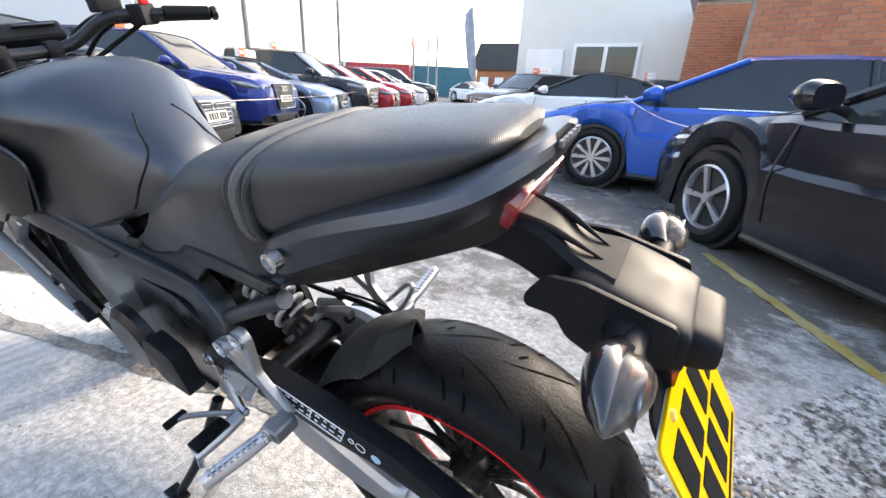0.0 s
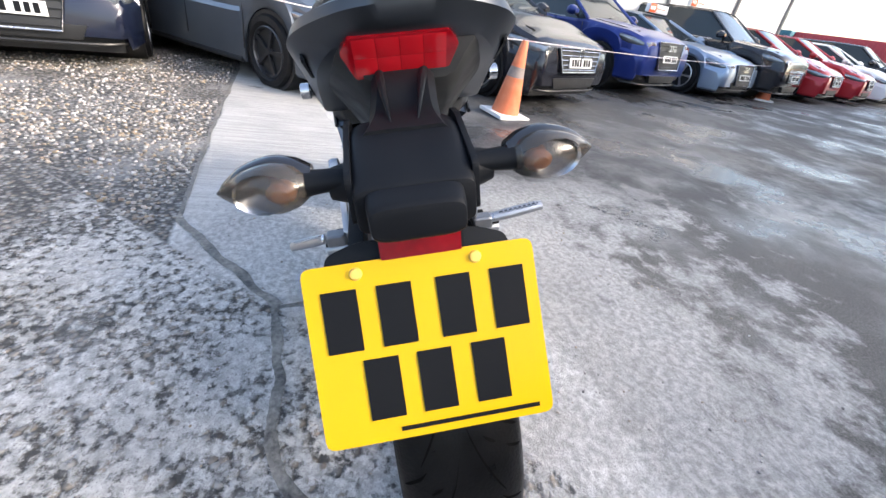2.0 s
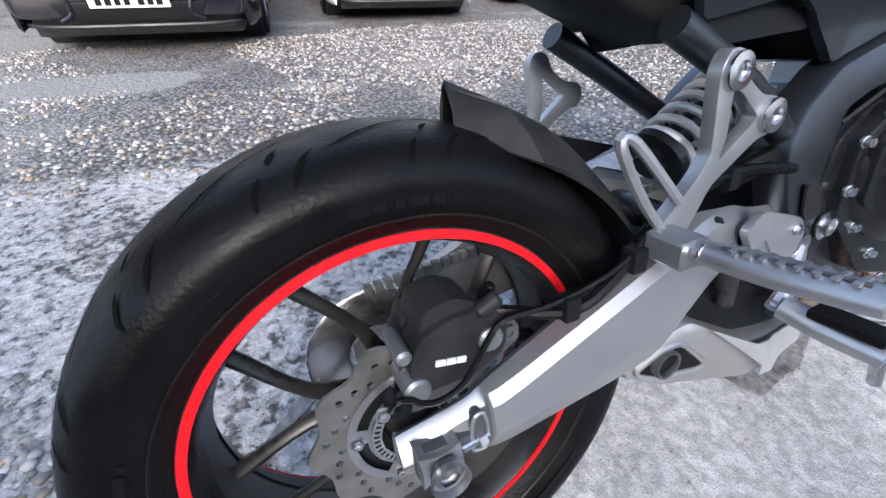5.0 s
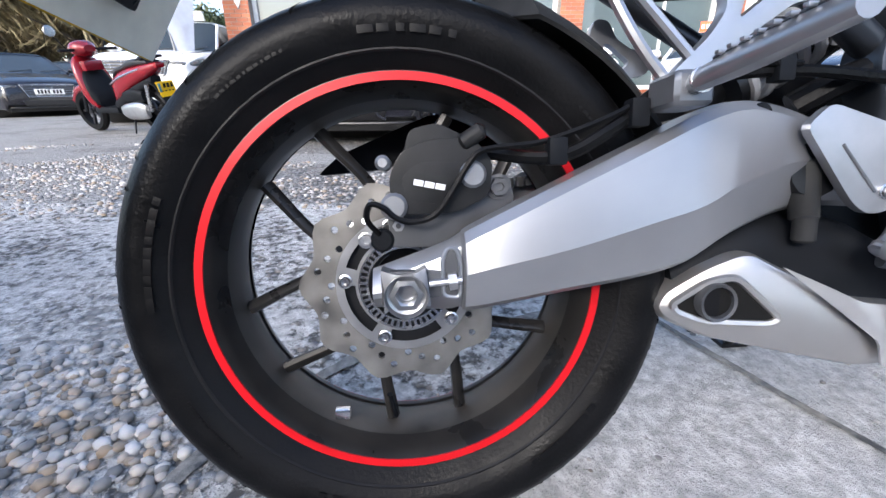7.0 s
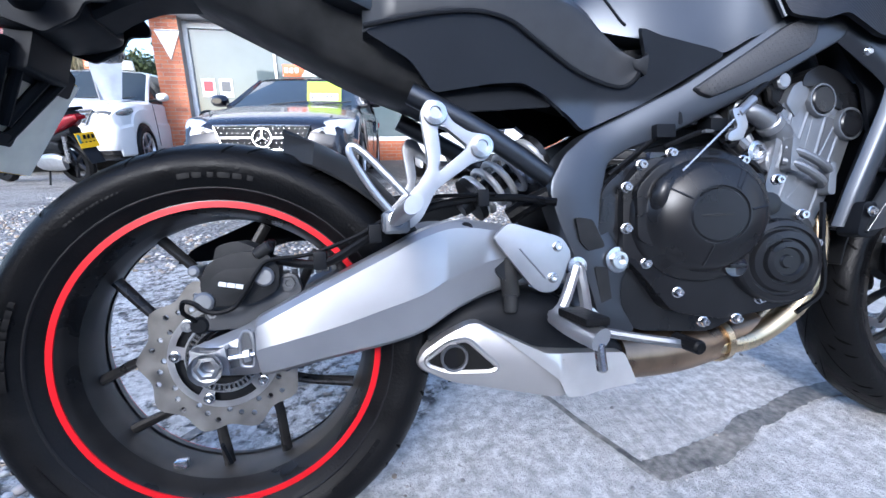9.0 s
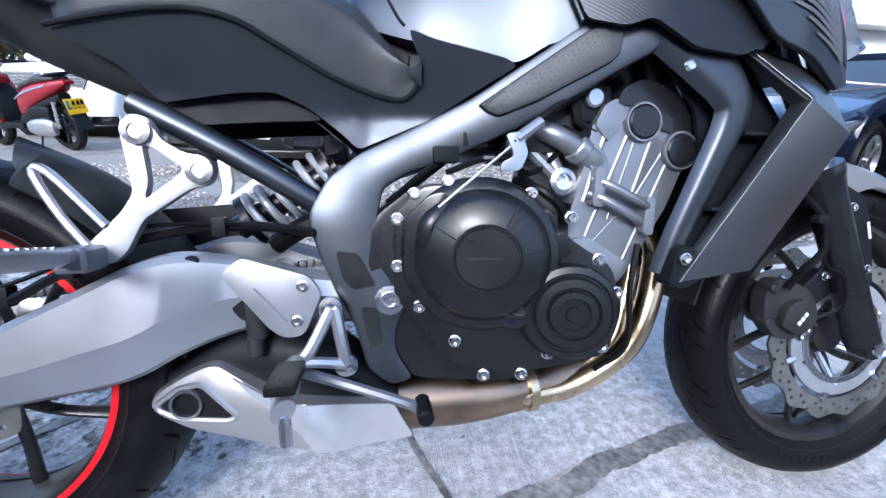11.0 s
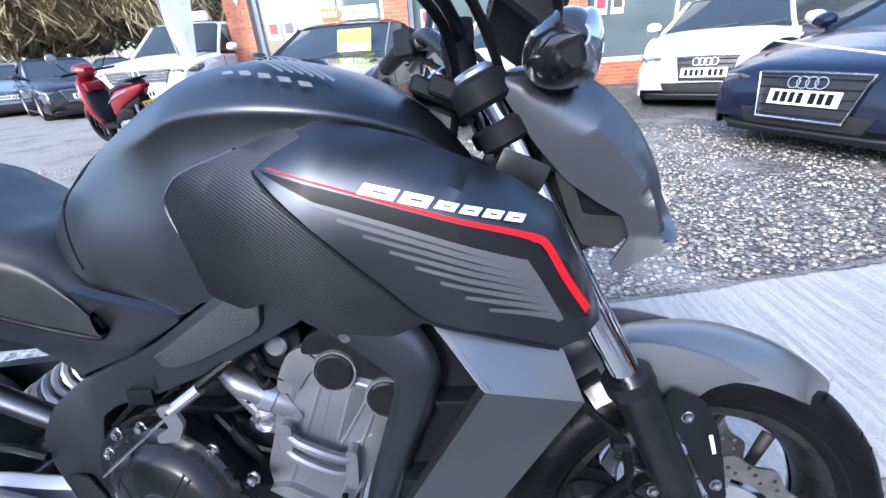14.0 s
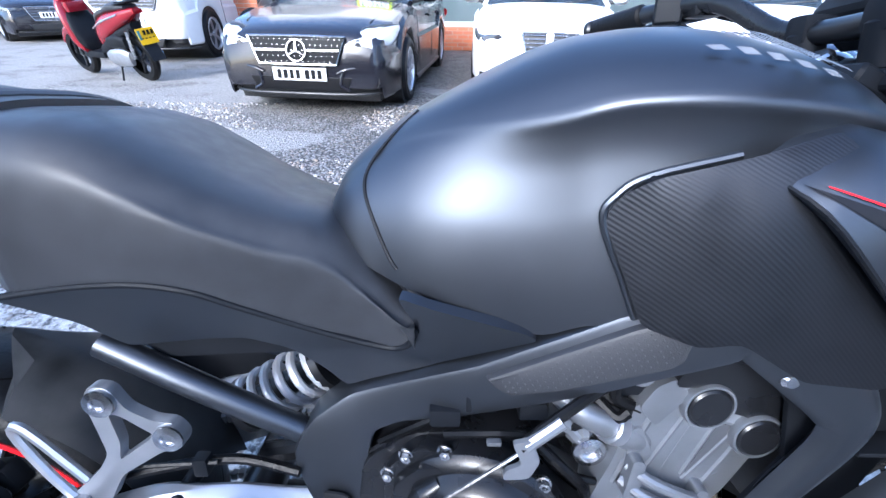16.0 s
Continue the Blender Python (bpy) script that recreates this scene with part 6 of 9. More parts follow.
# front discs
for s in (-1, 1):
    y = s * 0.066
    P("brake_disc", disc_plate(0.122, 0.157, 14, 60, y - 0.0024, y + 0.0024, 0.004), "disc", front, "drilled wavy front brake disc")
    P("disc_carrier", lathe([(0.088, y - 0.003), (0.112, y - 0.003), (0.112, y + 0.003), (0.088, y + 0.003)], n=48, closed=True), "carrier", front)
    b = bmesh.new()
    for k in range(6):
        a = 2 * math.pi * k / 6 + 0.3
        join(b, rod((0.108 * math.cos(a), y, 0.108 * math.sin(a)), (0.127 * math.cos(a), y, 0.127 * math.sin(a)), 0.008, 8))
        join(b, lathe([(0, -0.006), (0.007, -0.005), (0.009, 0), (0.007, 0.005), (0, 0.006)], (0.119 * math.cos(a), y, 0.119 * math.sin(a)), n=12))
        join(b, rod((0.04 * math.cos(a), y * 0.5, 0.04 * math.sin(a)), (0.095 * math.cos(a + 0.2), y, 0.095 * math.sin(a + 0.2)), 0.007, 8))
    P("disc_bobbin", b, "steel", front)
    b = pierced(circle(0, 0, 0.0875, 60), [circle(0, 0, 0.076, 40)[::-1]] + [[((0.082 + dr) * math.cos(a + da), (0.082 + dr) * math.sin(a + da)) for dr, da in ((-0.0025, -0.014), (-0.0025, 0.014), (0.0028, 0.014), (0.0028, -0.014))][::-1] for a in np.linspace(0, 6.283, 60, endpoint=False)], y + s * 0.004, y + s * 0.0055)
    P("sensor_ring", b, "steel", front)
    P("axle_end", lathe([(0, 0), (0.011, 0), (0.014, 0.003 * s), (0.014, -0.02 * s), (0, -0.02 * s)], (0, s * 0.130, 0), n=20), "steel", front)


# swinging arm: a gull-shaped beam with a ridge along its flank
def arm(s):
    st = [(-0.020, 0.340, 0.297, 0.315, 0.116), (0.050, 0.366, 0.295, 0.325, 0.128), (0.069, 0.376, 0.297, 0.330, 0.129), (0.080, 0.384, 0.297, 0.338, 0.143), (0.168, 0.426, 0.312, 0.357, 0.148), (0.25, 0.464, 0.325, 0.380, 0.150), (0.30, 0.487, 0.339, 0.395, 0.150), (0.353, 0.499, 0.365, 0.420, 0.140), (0.424, 0.490, 0.385, 0.435, 0.122), (0.50, 0.468, 0.388, 0.430, 0.108), (0.63, 0.450, 0.375, 0.415, 0.095)]
    sec = []
    for x, zt, zb, zr, yo in crom(st, 4):
        yi = min(0.098, yo - 0.032)
        ring = [(x, s * yi, zt - 0.010), (x, s * (yi + 0.012), zt), (x, s * (yo - 0.016), zt - 0.002), (x, s * (yo - 0.006), zt - 0.012), (x, s * yo, zr + 0.003), (x, s * (yo - 0.002), zr - 0.003), (x, s * (yo - 0.018), zb + 0.006), (x, s * (yo - 0.026), zb), (x, s * yi, zb + 0.004)]
        sec.append(ring if s > 0 else ring[::-1])
    b = bmesh.new()
    rings(b, sec)
    return b


sw = P("swingarm", arm(-1), "swing", None, "silver gull-shaped aluminium swinging arm", angle=24)
P("swingarm_left", arm(1), "swing", sw)
P("cross_brace", rod((0.44, -0.12, 0.43), (0.44, 0.12, 0.43), 0.030, 14), "engblack", sw)
WINDOW = [(0.0500, 0.316), (0.066, 0.314), (0.0675, 0.346), (0.0635, 0.363), (0.0545, 0.364), (0.0495, 0.352)]
# window and slot are dark grey plates that paint the recess shade
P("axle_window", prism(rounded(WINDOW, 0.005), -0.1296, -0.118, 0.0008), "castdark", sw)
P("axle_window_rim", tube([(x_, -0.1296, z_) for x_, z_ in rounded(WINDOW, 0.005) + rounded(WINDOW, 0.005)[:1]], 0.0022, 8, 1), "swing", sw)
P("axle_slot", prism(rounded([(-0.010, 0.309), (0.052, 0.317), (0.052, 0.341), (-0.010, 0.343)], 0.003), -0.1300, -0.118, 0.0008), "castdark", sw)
P("bracket_boss", rod((0.368, -0.08, 0.484), (0.368, -0.128, 0.484), 0.011, 16, 0.002), "plastic", sw)
P("adjuster_block", prism(rounded([(-0.010, 0.346), (0.001, 0.342), (0.012, 0.340), (0.024, 0.342), (0.033, 0.347), (0.035, 0.330), (0.037, 0.308), (0.026, 0.311), (0.013, 0.312), (0.002, 0.309), (-0.008, 0.303), (-0.007, 0.325)], 0.0015, 2), -0.137, -0.112, 0.0015), "alu", sw)
P("axle_nut", lathe([(0, 0), (0.008, 0), (0.0095, -0.002), (0.0095, -0.008), (0.012, -0.010), (0.0185, -0.012), (0.020, -0.018), (0.020, -0.021)][::-1], (0.014, -0.157 + 0.021, 0.324), n=24), "alu", sw)
P("axle_hex", lathe([(0.0160, 0.0), (0.0160, -0.010), (0.011, -0.011)], (0.014, -0.140, 0.324), n=6), "engine", sw)
P("adjuster_bolt", rod((0.036, -0.132, 0.330), (0.068, -0.131, 0.332), 0.0042, 10), "steel", sw)
P("adjuster_nut", lathe([(0, 0), (0.009, 0), (0.009, 0.008), (0, 0.008)], n=6, m=along((0.055, -0.132, 0.331), (0.063, -0.132, 0.332))), "alu", sw)
# rear caliper with its carrier, hose and sensor lead
cal = P("rear_caliper", prism(rounded([(0.005, 0.395), (0.000, 0.430), (0.012, 0.456), (0.042, 0.468), (0.085, 0.468), (0.104, 0.445), (0.100, 0.412), (0.068, 0.396)], 0.010), -0.112, -0.078, 0.006), "dusty", None, "black rear brake caliper with dusty casting")
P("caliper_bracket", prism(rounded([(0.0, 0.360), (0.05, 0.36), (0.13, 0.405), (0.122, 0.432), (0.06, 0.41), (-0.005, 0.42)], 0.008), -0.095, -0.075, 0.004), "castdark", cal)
P("caliper_back", prism(rounded([(0.008, 0.40), (0.012, 0.455), (0.08, 0.465), (0.098, 0.43), (0.06, 0.40)], 0.008), -0.062, -0.035, 0.006), "dusty", cal)
for x, z, r in ((0.005, 0.404, 0.0135), (-0.004, 0.446, 0.0075), (0.083, 0.433, 0.0135)):
    P("slide_pin", rod((x, -0.07, z), (x, -0.118, z), r, 14, 0.003), "engine", cal)
b = bmesh.new()
for k in range(3):
    x_, z_ = 0.0245 + k * 0.0105, 0.4275 - k * 0.0022
    join(b, prism([(x_, z_ - 0.0030), (x_ + 0.0092, z_ - 0.0050), (x_ + 0.0105, z_ + 0.0005), (x_ + 0.0013, z_ + 0.0025)], -0.1150, -0.1122))
P("maker_mark", b, "whiteink", cal)
P("caliper_cap", prism(rounded([(0.018, 0.408), (0.012, 0.432), (0.030, 0.446), (0.076, 0.446), (0.084, 0.420), (0.060, 0.404)], 0.008), -0.1125, -0.105, 0.003), "dusty", cal)
P("caliper_bridge", prism(rounded([(0.014, 0.448), (0.022, 0.478), (0.050, 0.484), (0.078, 0.470), (0.074, 0.448)], 0.008), -0.104, -0.050, 0.005), "dusty", cal)
P("banjo_bolt", rod((0.072, -0.108, 0.462), (0.094, -0.112, 0.476), 0.0085, 12, 0.003), "dusty", cal)
P("carrier_bolt", bolt((0.112, -0.096, 0.420), (0, -1, 0), 0.010), "castdark", cal)
P("bleed_cap", rod((0.086, -0.09, 0.462), (0.094, -0.098, 0.482), 0.006, 10, 0.002), "rubber", cal)
P("brake_hose", tube([(0.09, -0.1, 0.455), (0.16, -0.13, 0.447), (0.21, -0.135, 0.47), (0.27, -0.12, 0.505), (0.35, -0.11, 0.525), (0.44, -0.10, 0.53), (0.52, -0.11, 0.52)], 0.0065, 8, 6), "rubber", None)
P("sensor_lead", tube([(-0.012, -0.098, 0.376), (-0.022, -0.112, 0.392), (-0.017, -0.120, 0.407), (-0.004, -0.120, 0.403), (0.006, -0.120, 0.394), (0.022, -0.120, 0.389), (0.044, -0.120, 0.395), (0.061, -0.122, 0.416), (0.078, -0.122, 0.443), (0.095, -0.122, 0.456), (0.15, -0.13, 0.462), (0.22, -0.137, 0.487), (0.3, -0.12, 0.53), (0.42, -0.11, 0.535)], 0.0032, 6, 6), "rubber", None)
P("wheel_sensor", rod((-0.009, -0.070, 0.369), (-0.009, -0.098, 0.369), 0.0125, 16, 0.003), "plastic", None)
P("sensor_ear", prism(rounded([(-0.012, 0.380), (0.006, 0.390), (0.012, 0.380), (-0.002, 0.362)], 0.004), -0.092, -0.084, 0.002), "dusty", None)
for x, z in ((0.008, 0.383), (-0.026, 0.369)):
    P("sensor_bolt", bolt((x, -0.090, z), r=0.0065), "alu", None)
for p in ((0.16, -0.13, 0.452), (0.235, -0.135, 0.485), (0.275, -0.125, 0.508), (0.40, -0.108, 0.53)):
    P("hose_clip", box(*p, 0.018, 0.018, 0.026, 0.004), "plastic", None)
# chain guard and chain on the left
cg = P("chain_guard", prism(rounded([(0.46, 0.522), (0.34, 0.556), (0.20, 0.546), (0.05, 0.524), (-0.08, 0.470), (-0.115, 0.440), (-0.03, 0.446), (0.09, 0.472), (0.20, 0.470), (0.36, 0.492)], 0.01), 0.118, 0.150, 0.004), "plastic", None, "black chain guard with a printed notice")
b = bmesh.new()
ca, sa = math.cos(0.36), math.sin(0.36)
for k in range(9):
    for r_ in range(2):
        x = 0.315 - k * 0.017
        join(b, box(0, 0, 0, 0.010 if (k + r_) % 3 else 0.006, 0.001, 0.0035), Matrix.Translation((x - 0.018 + r_ * 0.008, 0.1512, 0.535 - k * 0.0025 - r_ * 0.016)) @ Matrix.Rotation(-0.147, 4, "Y"))
for (xa, za, xb, zb) in ((0.308, 0.546, 0.152, 0.523), (0.324, 0.511, 0.170, 0.486), (0.308, 0.546, 0.324, 0.511), (0.152, 0.523, 0.170, 0.486), (0.222, 0.533, 0.240, 0.498)):
    join(b, rod((xa, 0.1512, za), (xb, 0.1512, zb), 0.0012, 5))
for x, z, r in ((0.142, 0.506, 0.006), (0.124, 0.501, 0.010), (0.094, 0.494, 0.009)):
    join(b, lathe([(r, 0), (r - 0.0012, 0), (r - 0.0012, 0.001), (r, 0.001)], (x, 0.1508, z), n=20, closed=True))
P("notice_print", b, "whiteink", cg)
P("notice_dot", lathe([(0, 0.001), (0.008, 0.001), (0.008, 0)], (0.094, 0.1508, 0.494), n=20), mat("pale_blue_print", (0.25, 0.5, 0.75), 0.4), cg)
b = bmesh.new()
for k in range(44):
    t = k / 43
    for za, zb in ((0.316 + 0.094, 0.46), (0.316 - 0.094, 0.385)):
        join(b, box(RW[0] + t * 0.60, 0.079, za + (zb - za) * t, 0.011, 0.014, 0.014, 0.002))
tagged(P("chain", b, "engine", None), "steel roller chain", kind="stuff")
# mudguard that hugs the tyre
hg = []
for a in np.linspace(radians(66), radians(14), 14):
    r = 0.338 + 0.012 * math.cos(2 * (a - radians(60)))
    hg.append([(RW[0] + r * math.cos(a) + (0.0), y, RW[1] + r * math.sin(a) - 0.55 * y * y / 0.1) for y in (-0.095, -0.07, -0.035, 0, 0.035, 0.07, 0.095)])
tip = [(x - 0.050, y * 0.2, z + 0.022) for x, y, z in hg[0]]
P("rear_mudguard", sheet([tip] + hg, 0.004), "dusty", None, "dusty black rear hugger mudguard")

# silencer: a low wedge with a triangular mouth
SO = [(0.286, 0.283), (0.296, 0.302), (0.335, 0.327), (0.369, 0.342), (0.386, 0.343), (0.404, 0.332), (0.477, 0.292), (0.624, 0.276), (0.654, 0.213), (0.501, 0.214), (0.459, 0.222), (0.341, 0.247), (0.296, 0.269)]


def muff_y(x, z):
    return 0.10 + 0.19 * max(0.0, min(x, 0.5) - 0.285) - 0.12 * max(0.0, x - 0.5) - 0.10 * max(0.0, z - 0.31) - 0.10 * max(0.0, 0.25 - z)


sl = P("silencer", warp(grid_plate(rounded(SO, 0.014, 3), -0.04, -0.150, 0.012, 0.02), -1, muff_y, 0.150), "silencer", None, "brushed steel underslung silencer with a triangular mouth")
mouth = rounded([(0.302, 0.288), (0.335, 0.312), (0.365, 0.318), (0.411, 0.272), (0.399, 0.266), (0.334, 0.268), (0.306, 0.279)], 0.01, 3)
# black plate on the face paints the shade inside the mouth
P("mouth_recess", warp(prism(mouth, -0.1512, -0.140), -1, muff_y, 0.150), mat("mouth_shade_black", (0.006, 0.006, 0.006), 0.7, spec=0.15), sl)
P("mouth_rim", tube([(x, -muff_y(x, z) - 0.0005, z) for x, z in mouth + mouth[:1]], 0.0045, 6, 1), "silencer", sl)
P("tail_pipe", lathe([(0.019, 0.02), (0.0215, -0.006), (0.0205, -0.009), (0.0172, -0.008), (0.0165, 0.02)], (0.344, -0.112, 0.291), n=28), "castdark", sl)
# black disc closes the pipe and paints the shade of its bore
P("pipe_bore", lathe([(0, 0), (0.0165, 0)], (0.344, -0.1135, 0.291), n=20), "ink", sl)
P("silencer_body", superloft([(0.31, 0.26, 0.33, 0.04, -0.05, 3, 0.5), (0.40, 0.245, 0.385, 0.06, -0.04, 3, 0.5), (0.52, 0.24, 0.37, 0.07, -0.045, 3, 0.5), (0.64, 0.23, 0.28, 0.055, -0.06, 3, 0.5)], 24), "plastic", sl)
P("crease_panel", skin(rounded([(0.404, 0.330), (0.477, 0.293), (0.622, 0.274), (0.650, 0.217), (0.513, 0.219), (0.497, 0.251)], 0.006, 2), lambda x, z: -muff_y(x, z) - 0.0035 - 0.010 * max(0.0, 1 - abs(x - 0.51 + (z - 0.25) * 0.9) / 0.05), 0.003, 3, 0.02), mat("pale_silencer_panel", (0.6, 0.6, 0.6), 0.3, 0.7), sl)
for x, z in ((0.345, 0.252), (0.51, 0.216)):
    P("bolt", bolt((x, -0.085, z - 0.003), (0, -0.2, -1), 0.007), "steel", sl)
# exhaust headers
for k, y in enumerate((-0.10, -0.035, 0.035, 0.10)):
    P("header_pipe", tube([(1.02, y, 0.53), (1.045, y, 0.47), (1.02, y * 0.95 - 0.02, 0.38), (0.985, y * 0.6 - 0.05, 0.315), (0.90, y * 0.4 - 0.06, 0.262), (0.80, -0.07 + y * 0.3, 0.255)], 0.0185, 14, 6), "header", None, "heat-tinted steel exhaust header")
P("collector", tube([(0.93, -0.075, 0.275), (0.84, -0.08, 0.262), (0.74, -0.085, 0.255), (0.63, -0.085, 0.255)], [0.03, 0.036, 0.042, 0.042], 20, 5), "headerdk", None, "browned steel exhaust collector")
P("pipe_clamp", tube([(0.845, -0.081, 0.262), (0.832, -0.082, 0.261)], 0.041, 20, 1), "header", None)

# engine
eng = P("crankcase", prism(rounded([(0.58, 0.40), (0.60, 0.54), (0.66, 0.585), (0.80, 0.59), (0.93, 0.50), (0.955, 0.42), (0.93, 0.33), (0.80, 0.285), (0.66, 0.30), (0.60, 0.34)], 0.02), -0.112, 0.112, 0.012), "engblack", None, "satin black crankcase")
P("clutch_flange", slant(prism(rounded([(0.625, 0.43), (0.628, 0.54), (0.665, 0.582), (0.785, 0.588), (0.83, 0.535), (0.875, 0.50), (0.915, 0.475), (0.935, 0.415), (0.915, 0.352), (0.86, 0.335), (0.78, 0.32), (0.70, 0.335), (0.66, 0.39)], 0.015), -0.178, -0.120, 0.004)), "engblack", eng)
P("clutch_cover", slant(lathe([(0.106, 0.02), (0.105, -0.004), (0.099, -0.011), (0.089, -0.014), (0.085, -0.020), (0.079, -0.029), (0.073, -0.0325), (0.0455, -0.0420), (0.0435, -0.0420), (0.0425, -0.0395), (0.0405, -0.0395), (0.0385, -0.0420), (0, -0.0425)], (0.741, -0.178, 0.489), n=64)), "engblack", eng, "stepped satin black clutch cover")
P("cover_mark", slant(box(0.738, -0.2210, 0.489, 0.044, 0.0010, 0.0035, 0.0004)), "dusty", eng)
for a in (0.13, 0.90, 1.02, 2.55, 4.5):
    P("cover_rib", slant(rod((0.741 + 0.046 * math.cos(a), -0.2195, 0.489 + 0.046 * math.sin(a)), (0.741 + 0.078 * math.cos(a), -0.2075, 0.489 + 0.078 * math.sin(a)), 0.0020, 6)), "engblack", eng)
P("cover_land", slant(prism(rounded([(0.640, 0.455), (0.640, 0.535), (0.672, 0.570), (0.700, 0.576), (0.690, 0.540), (0.668, 0.500), (0.668, 0.440)], 0.012), -0.192, -0.170, 0.004)), "engblack", eng)
P("generator_cover", slant(lathe([(0.068, 0.02), (0.067, -0.012), (0.063, -0.019), (0.055, -0.021), (0.053, -0.018), (0.050, -0.018), (0.047, -0.024), (0.0365, -0.0255), (0.0345, -0.021), (0.0325, -0.021), (0.0305, -0.027), (0.0225, -0.028), (0.0205, -0.024), (0.011, -0.024), (0.009, -0.0275), (0, -0.0275)], (0.858, -0.172, 0.412), n=56)), "engblack", eng, "ridged black starter cover")
P("oil_window", slant(lathe([(0.017, 0), (0.017, -0.007), (0.013, -0.006), (0, -0.006)], (0.781, -0.192, 0.409), n=24)), "gloss", eng)
P("filler_grip", slant(box(0.781, -0.200, 0.409, 0.026, 0.006, 0.006, 0.002)), "engblack", eng)
for x, z, r in ((0.823, 0.538, 0.013), (0.841, 0.502, 0.019)):
    P("cover_boss", slant(lathe([(r, 0.01), (r * 0.95, -0.006), (r * 0.7, -0.007), (0, -0.006)], (x, -0.180, z), n=20)), "engblack", eng)
for x, z in ((0.632, 0.538), (0.631, 0.473), (0.660, 0.416), (0.708, 0.367), (0.747, 0.318), (0.798, 0.321), (0.833, 0.352), (0.807, 0.571), (0.859, 0.539), (0.896, 0.483), (0.923, 0.437), (0.905, 0.362), (0.700, 0.588), (0.655, 0.572)):
    P("cover_bolt", slant(bolt((x, -0.177, z), r=0.0065, h=0.009)), "steel", eng)
P("breather_arm", slant(tube([(0.695, -0.192, 0.555), (0.672, -0.200, 0.535), (0.668, -0.198, 0.508), (0.676, -0.196, 0.490)], [0.010, 0.012, 0.012, 0.008], 10, 4)), "engblack", eng)
P("sump", prism(rounded([(0.66, 0.30), (0.93, 0.32), (0.90, 0.262), (0.72, 0.258)], 0.015), -0.04, 0.12, 0.012), "engblack", eng)
P("left_cover", lathe([(0.095, 0.0), (0.093, 0.02), (0.075, 0.035), (0, 0.038)], (0.845, 0.148, 0.425), n=40), "engblack", eng)
P("sprocket_cover", prism(rounded([(0.62, 0.36), (0.63, 0.48), (0.72, 0.50), (0.77, 0.44), (0.74, 0.36)], 0.02), 0.145, 0.185, 0.008), "plastic", eng)
# cylinder block, leaning forward
CB = [(0.866, 0.535), (0.872, 0.472), (0.930, 0.440), (0.950, 0.446), (1.015, 0.550), (1.046, 0.625), (1.035, 0.660), (0.985, 0.700), (0.932, 0.696), (0.914, 0.668), (0.898, 0.665), (0.884, 0.590)]
cyl = P("cylinder_block", prism(rounded(CB, 0.01), -0.156, 0.148, 0.006), "engine", None, "cast aluminium cylinder block with webbed side")
P("cam_cover", prism(rounded([(0.930, 0.690), (0.938, 0.712), (0.968, 0.726), (1.005, 0.716), (1.060, 0.684), (1.074, 0.65), (1.060, 0.612), (1.040, 0.612), (1.034, 0.640), (1.012, 0.655), (0.990, 0.660), (0.968, 0.690)], 0.01), -0.161, 0.153, 0.006), "engblack", cyl, "black cam cover")
for x, z in ((0.970, 0.668), (1.029, 0.630)):
    P("cam_plug", lathe([(0.0225, 0), (0.0225, -0.007), (0.020, -0.009), (0, -0.009)], (x, -0.158, z), n=28), "engblack", cyl)
    P("plug_rim", lathe([(0.0272, 0), (0.0272, -0.007), (0.0262, -0.009), (0.0238, -0.009), (0.0228, 0)], (x, -0.156, z), n=28), "engine", cyl)
for (xa, za, xb, zb, r) in ((0.950, 0.650, 0.893, 0.512, 0.004), (0.962, 0.645, 0.925, 0.535, 0.003), (1.012, 0.612, 0.945, 0.462, 0.004), (0.918, 0.655, 0.888, 0.560, 0.005), (0.988, 0.648, 0.962, 0.572, 0.004), (1.012, 0.640, 0.965, 0.565, 0.004), (0.988, 0.648, 1.012, 0.640, 0.004), (0.900, 0.500, 0.945, 0.545, 0.003), (0.925, 0.470, 0.905, 0.520, 0.003), (0.975, 0.560, 1.004, 0.575, 0.003)):
    P("web", rod((xa, -0.1535, za), (xb, -0.1535, zb), r, 8), "engine", cyl)
for (xa, za, xb, zb) in ((0.898, 0.590, 0.985, 0.548), (0.893, 0.570, 0.975, 0.528)):
    P("clamp_bar", tube([(xa, -0.160, za), (xa + 0.02, -0.174, za - 0.009), (xb - 0.02, -0.174, zb + 0.010), (xb, -0.160, zb)], 0.0065, 10, 3), "engine", cyl)
for x, z in ((0.902, 0.580), (0.978, 0.540)):
    P("clamp_lug", prism(rounded([(x - 0.009, z - 0.026), (x + 0.007, z - 0.028), (x + 0.010, z + 0.024), (x - 0.004, z + 0.028)], 0.006), -0.174, -0.150, 0.003), "engine", cyl)
# no hollow here: a darker plate paints the pocket's shade
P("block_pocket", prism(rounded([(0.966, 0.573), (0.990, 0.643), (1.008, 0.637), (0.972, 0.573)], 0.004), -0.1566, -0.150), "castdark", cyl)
P("block_flange", prism(rounded([(0.864, 0.508), (0.868, 0.470), (0.930, 0.436), (0.960, 0.470), (0.890, 0.512)], 0.01), -0.166, -0.13, 0.004), "engine", cyl)
P("block_step", prism(rounded([(0.900, 0.664), (0.914, 0.690), (0.932, 0.700), (0.950, 0.680), (0.920, 0.640)], 0.006), -0.160, -0.14, 0.003), "engine", cyl)
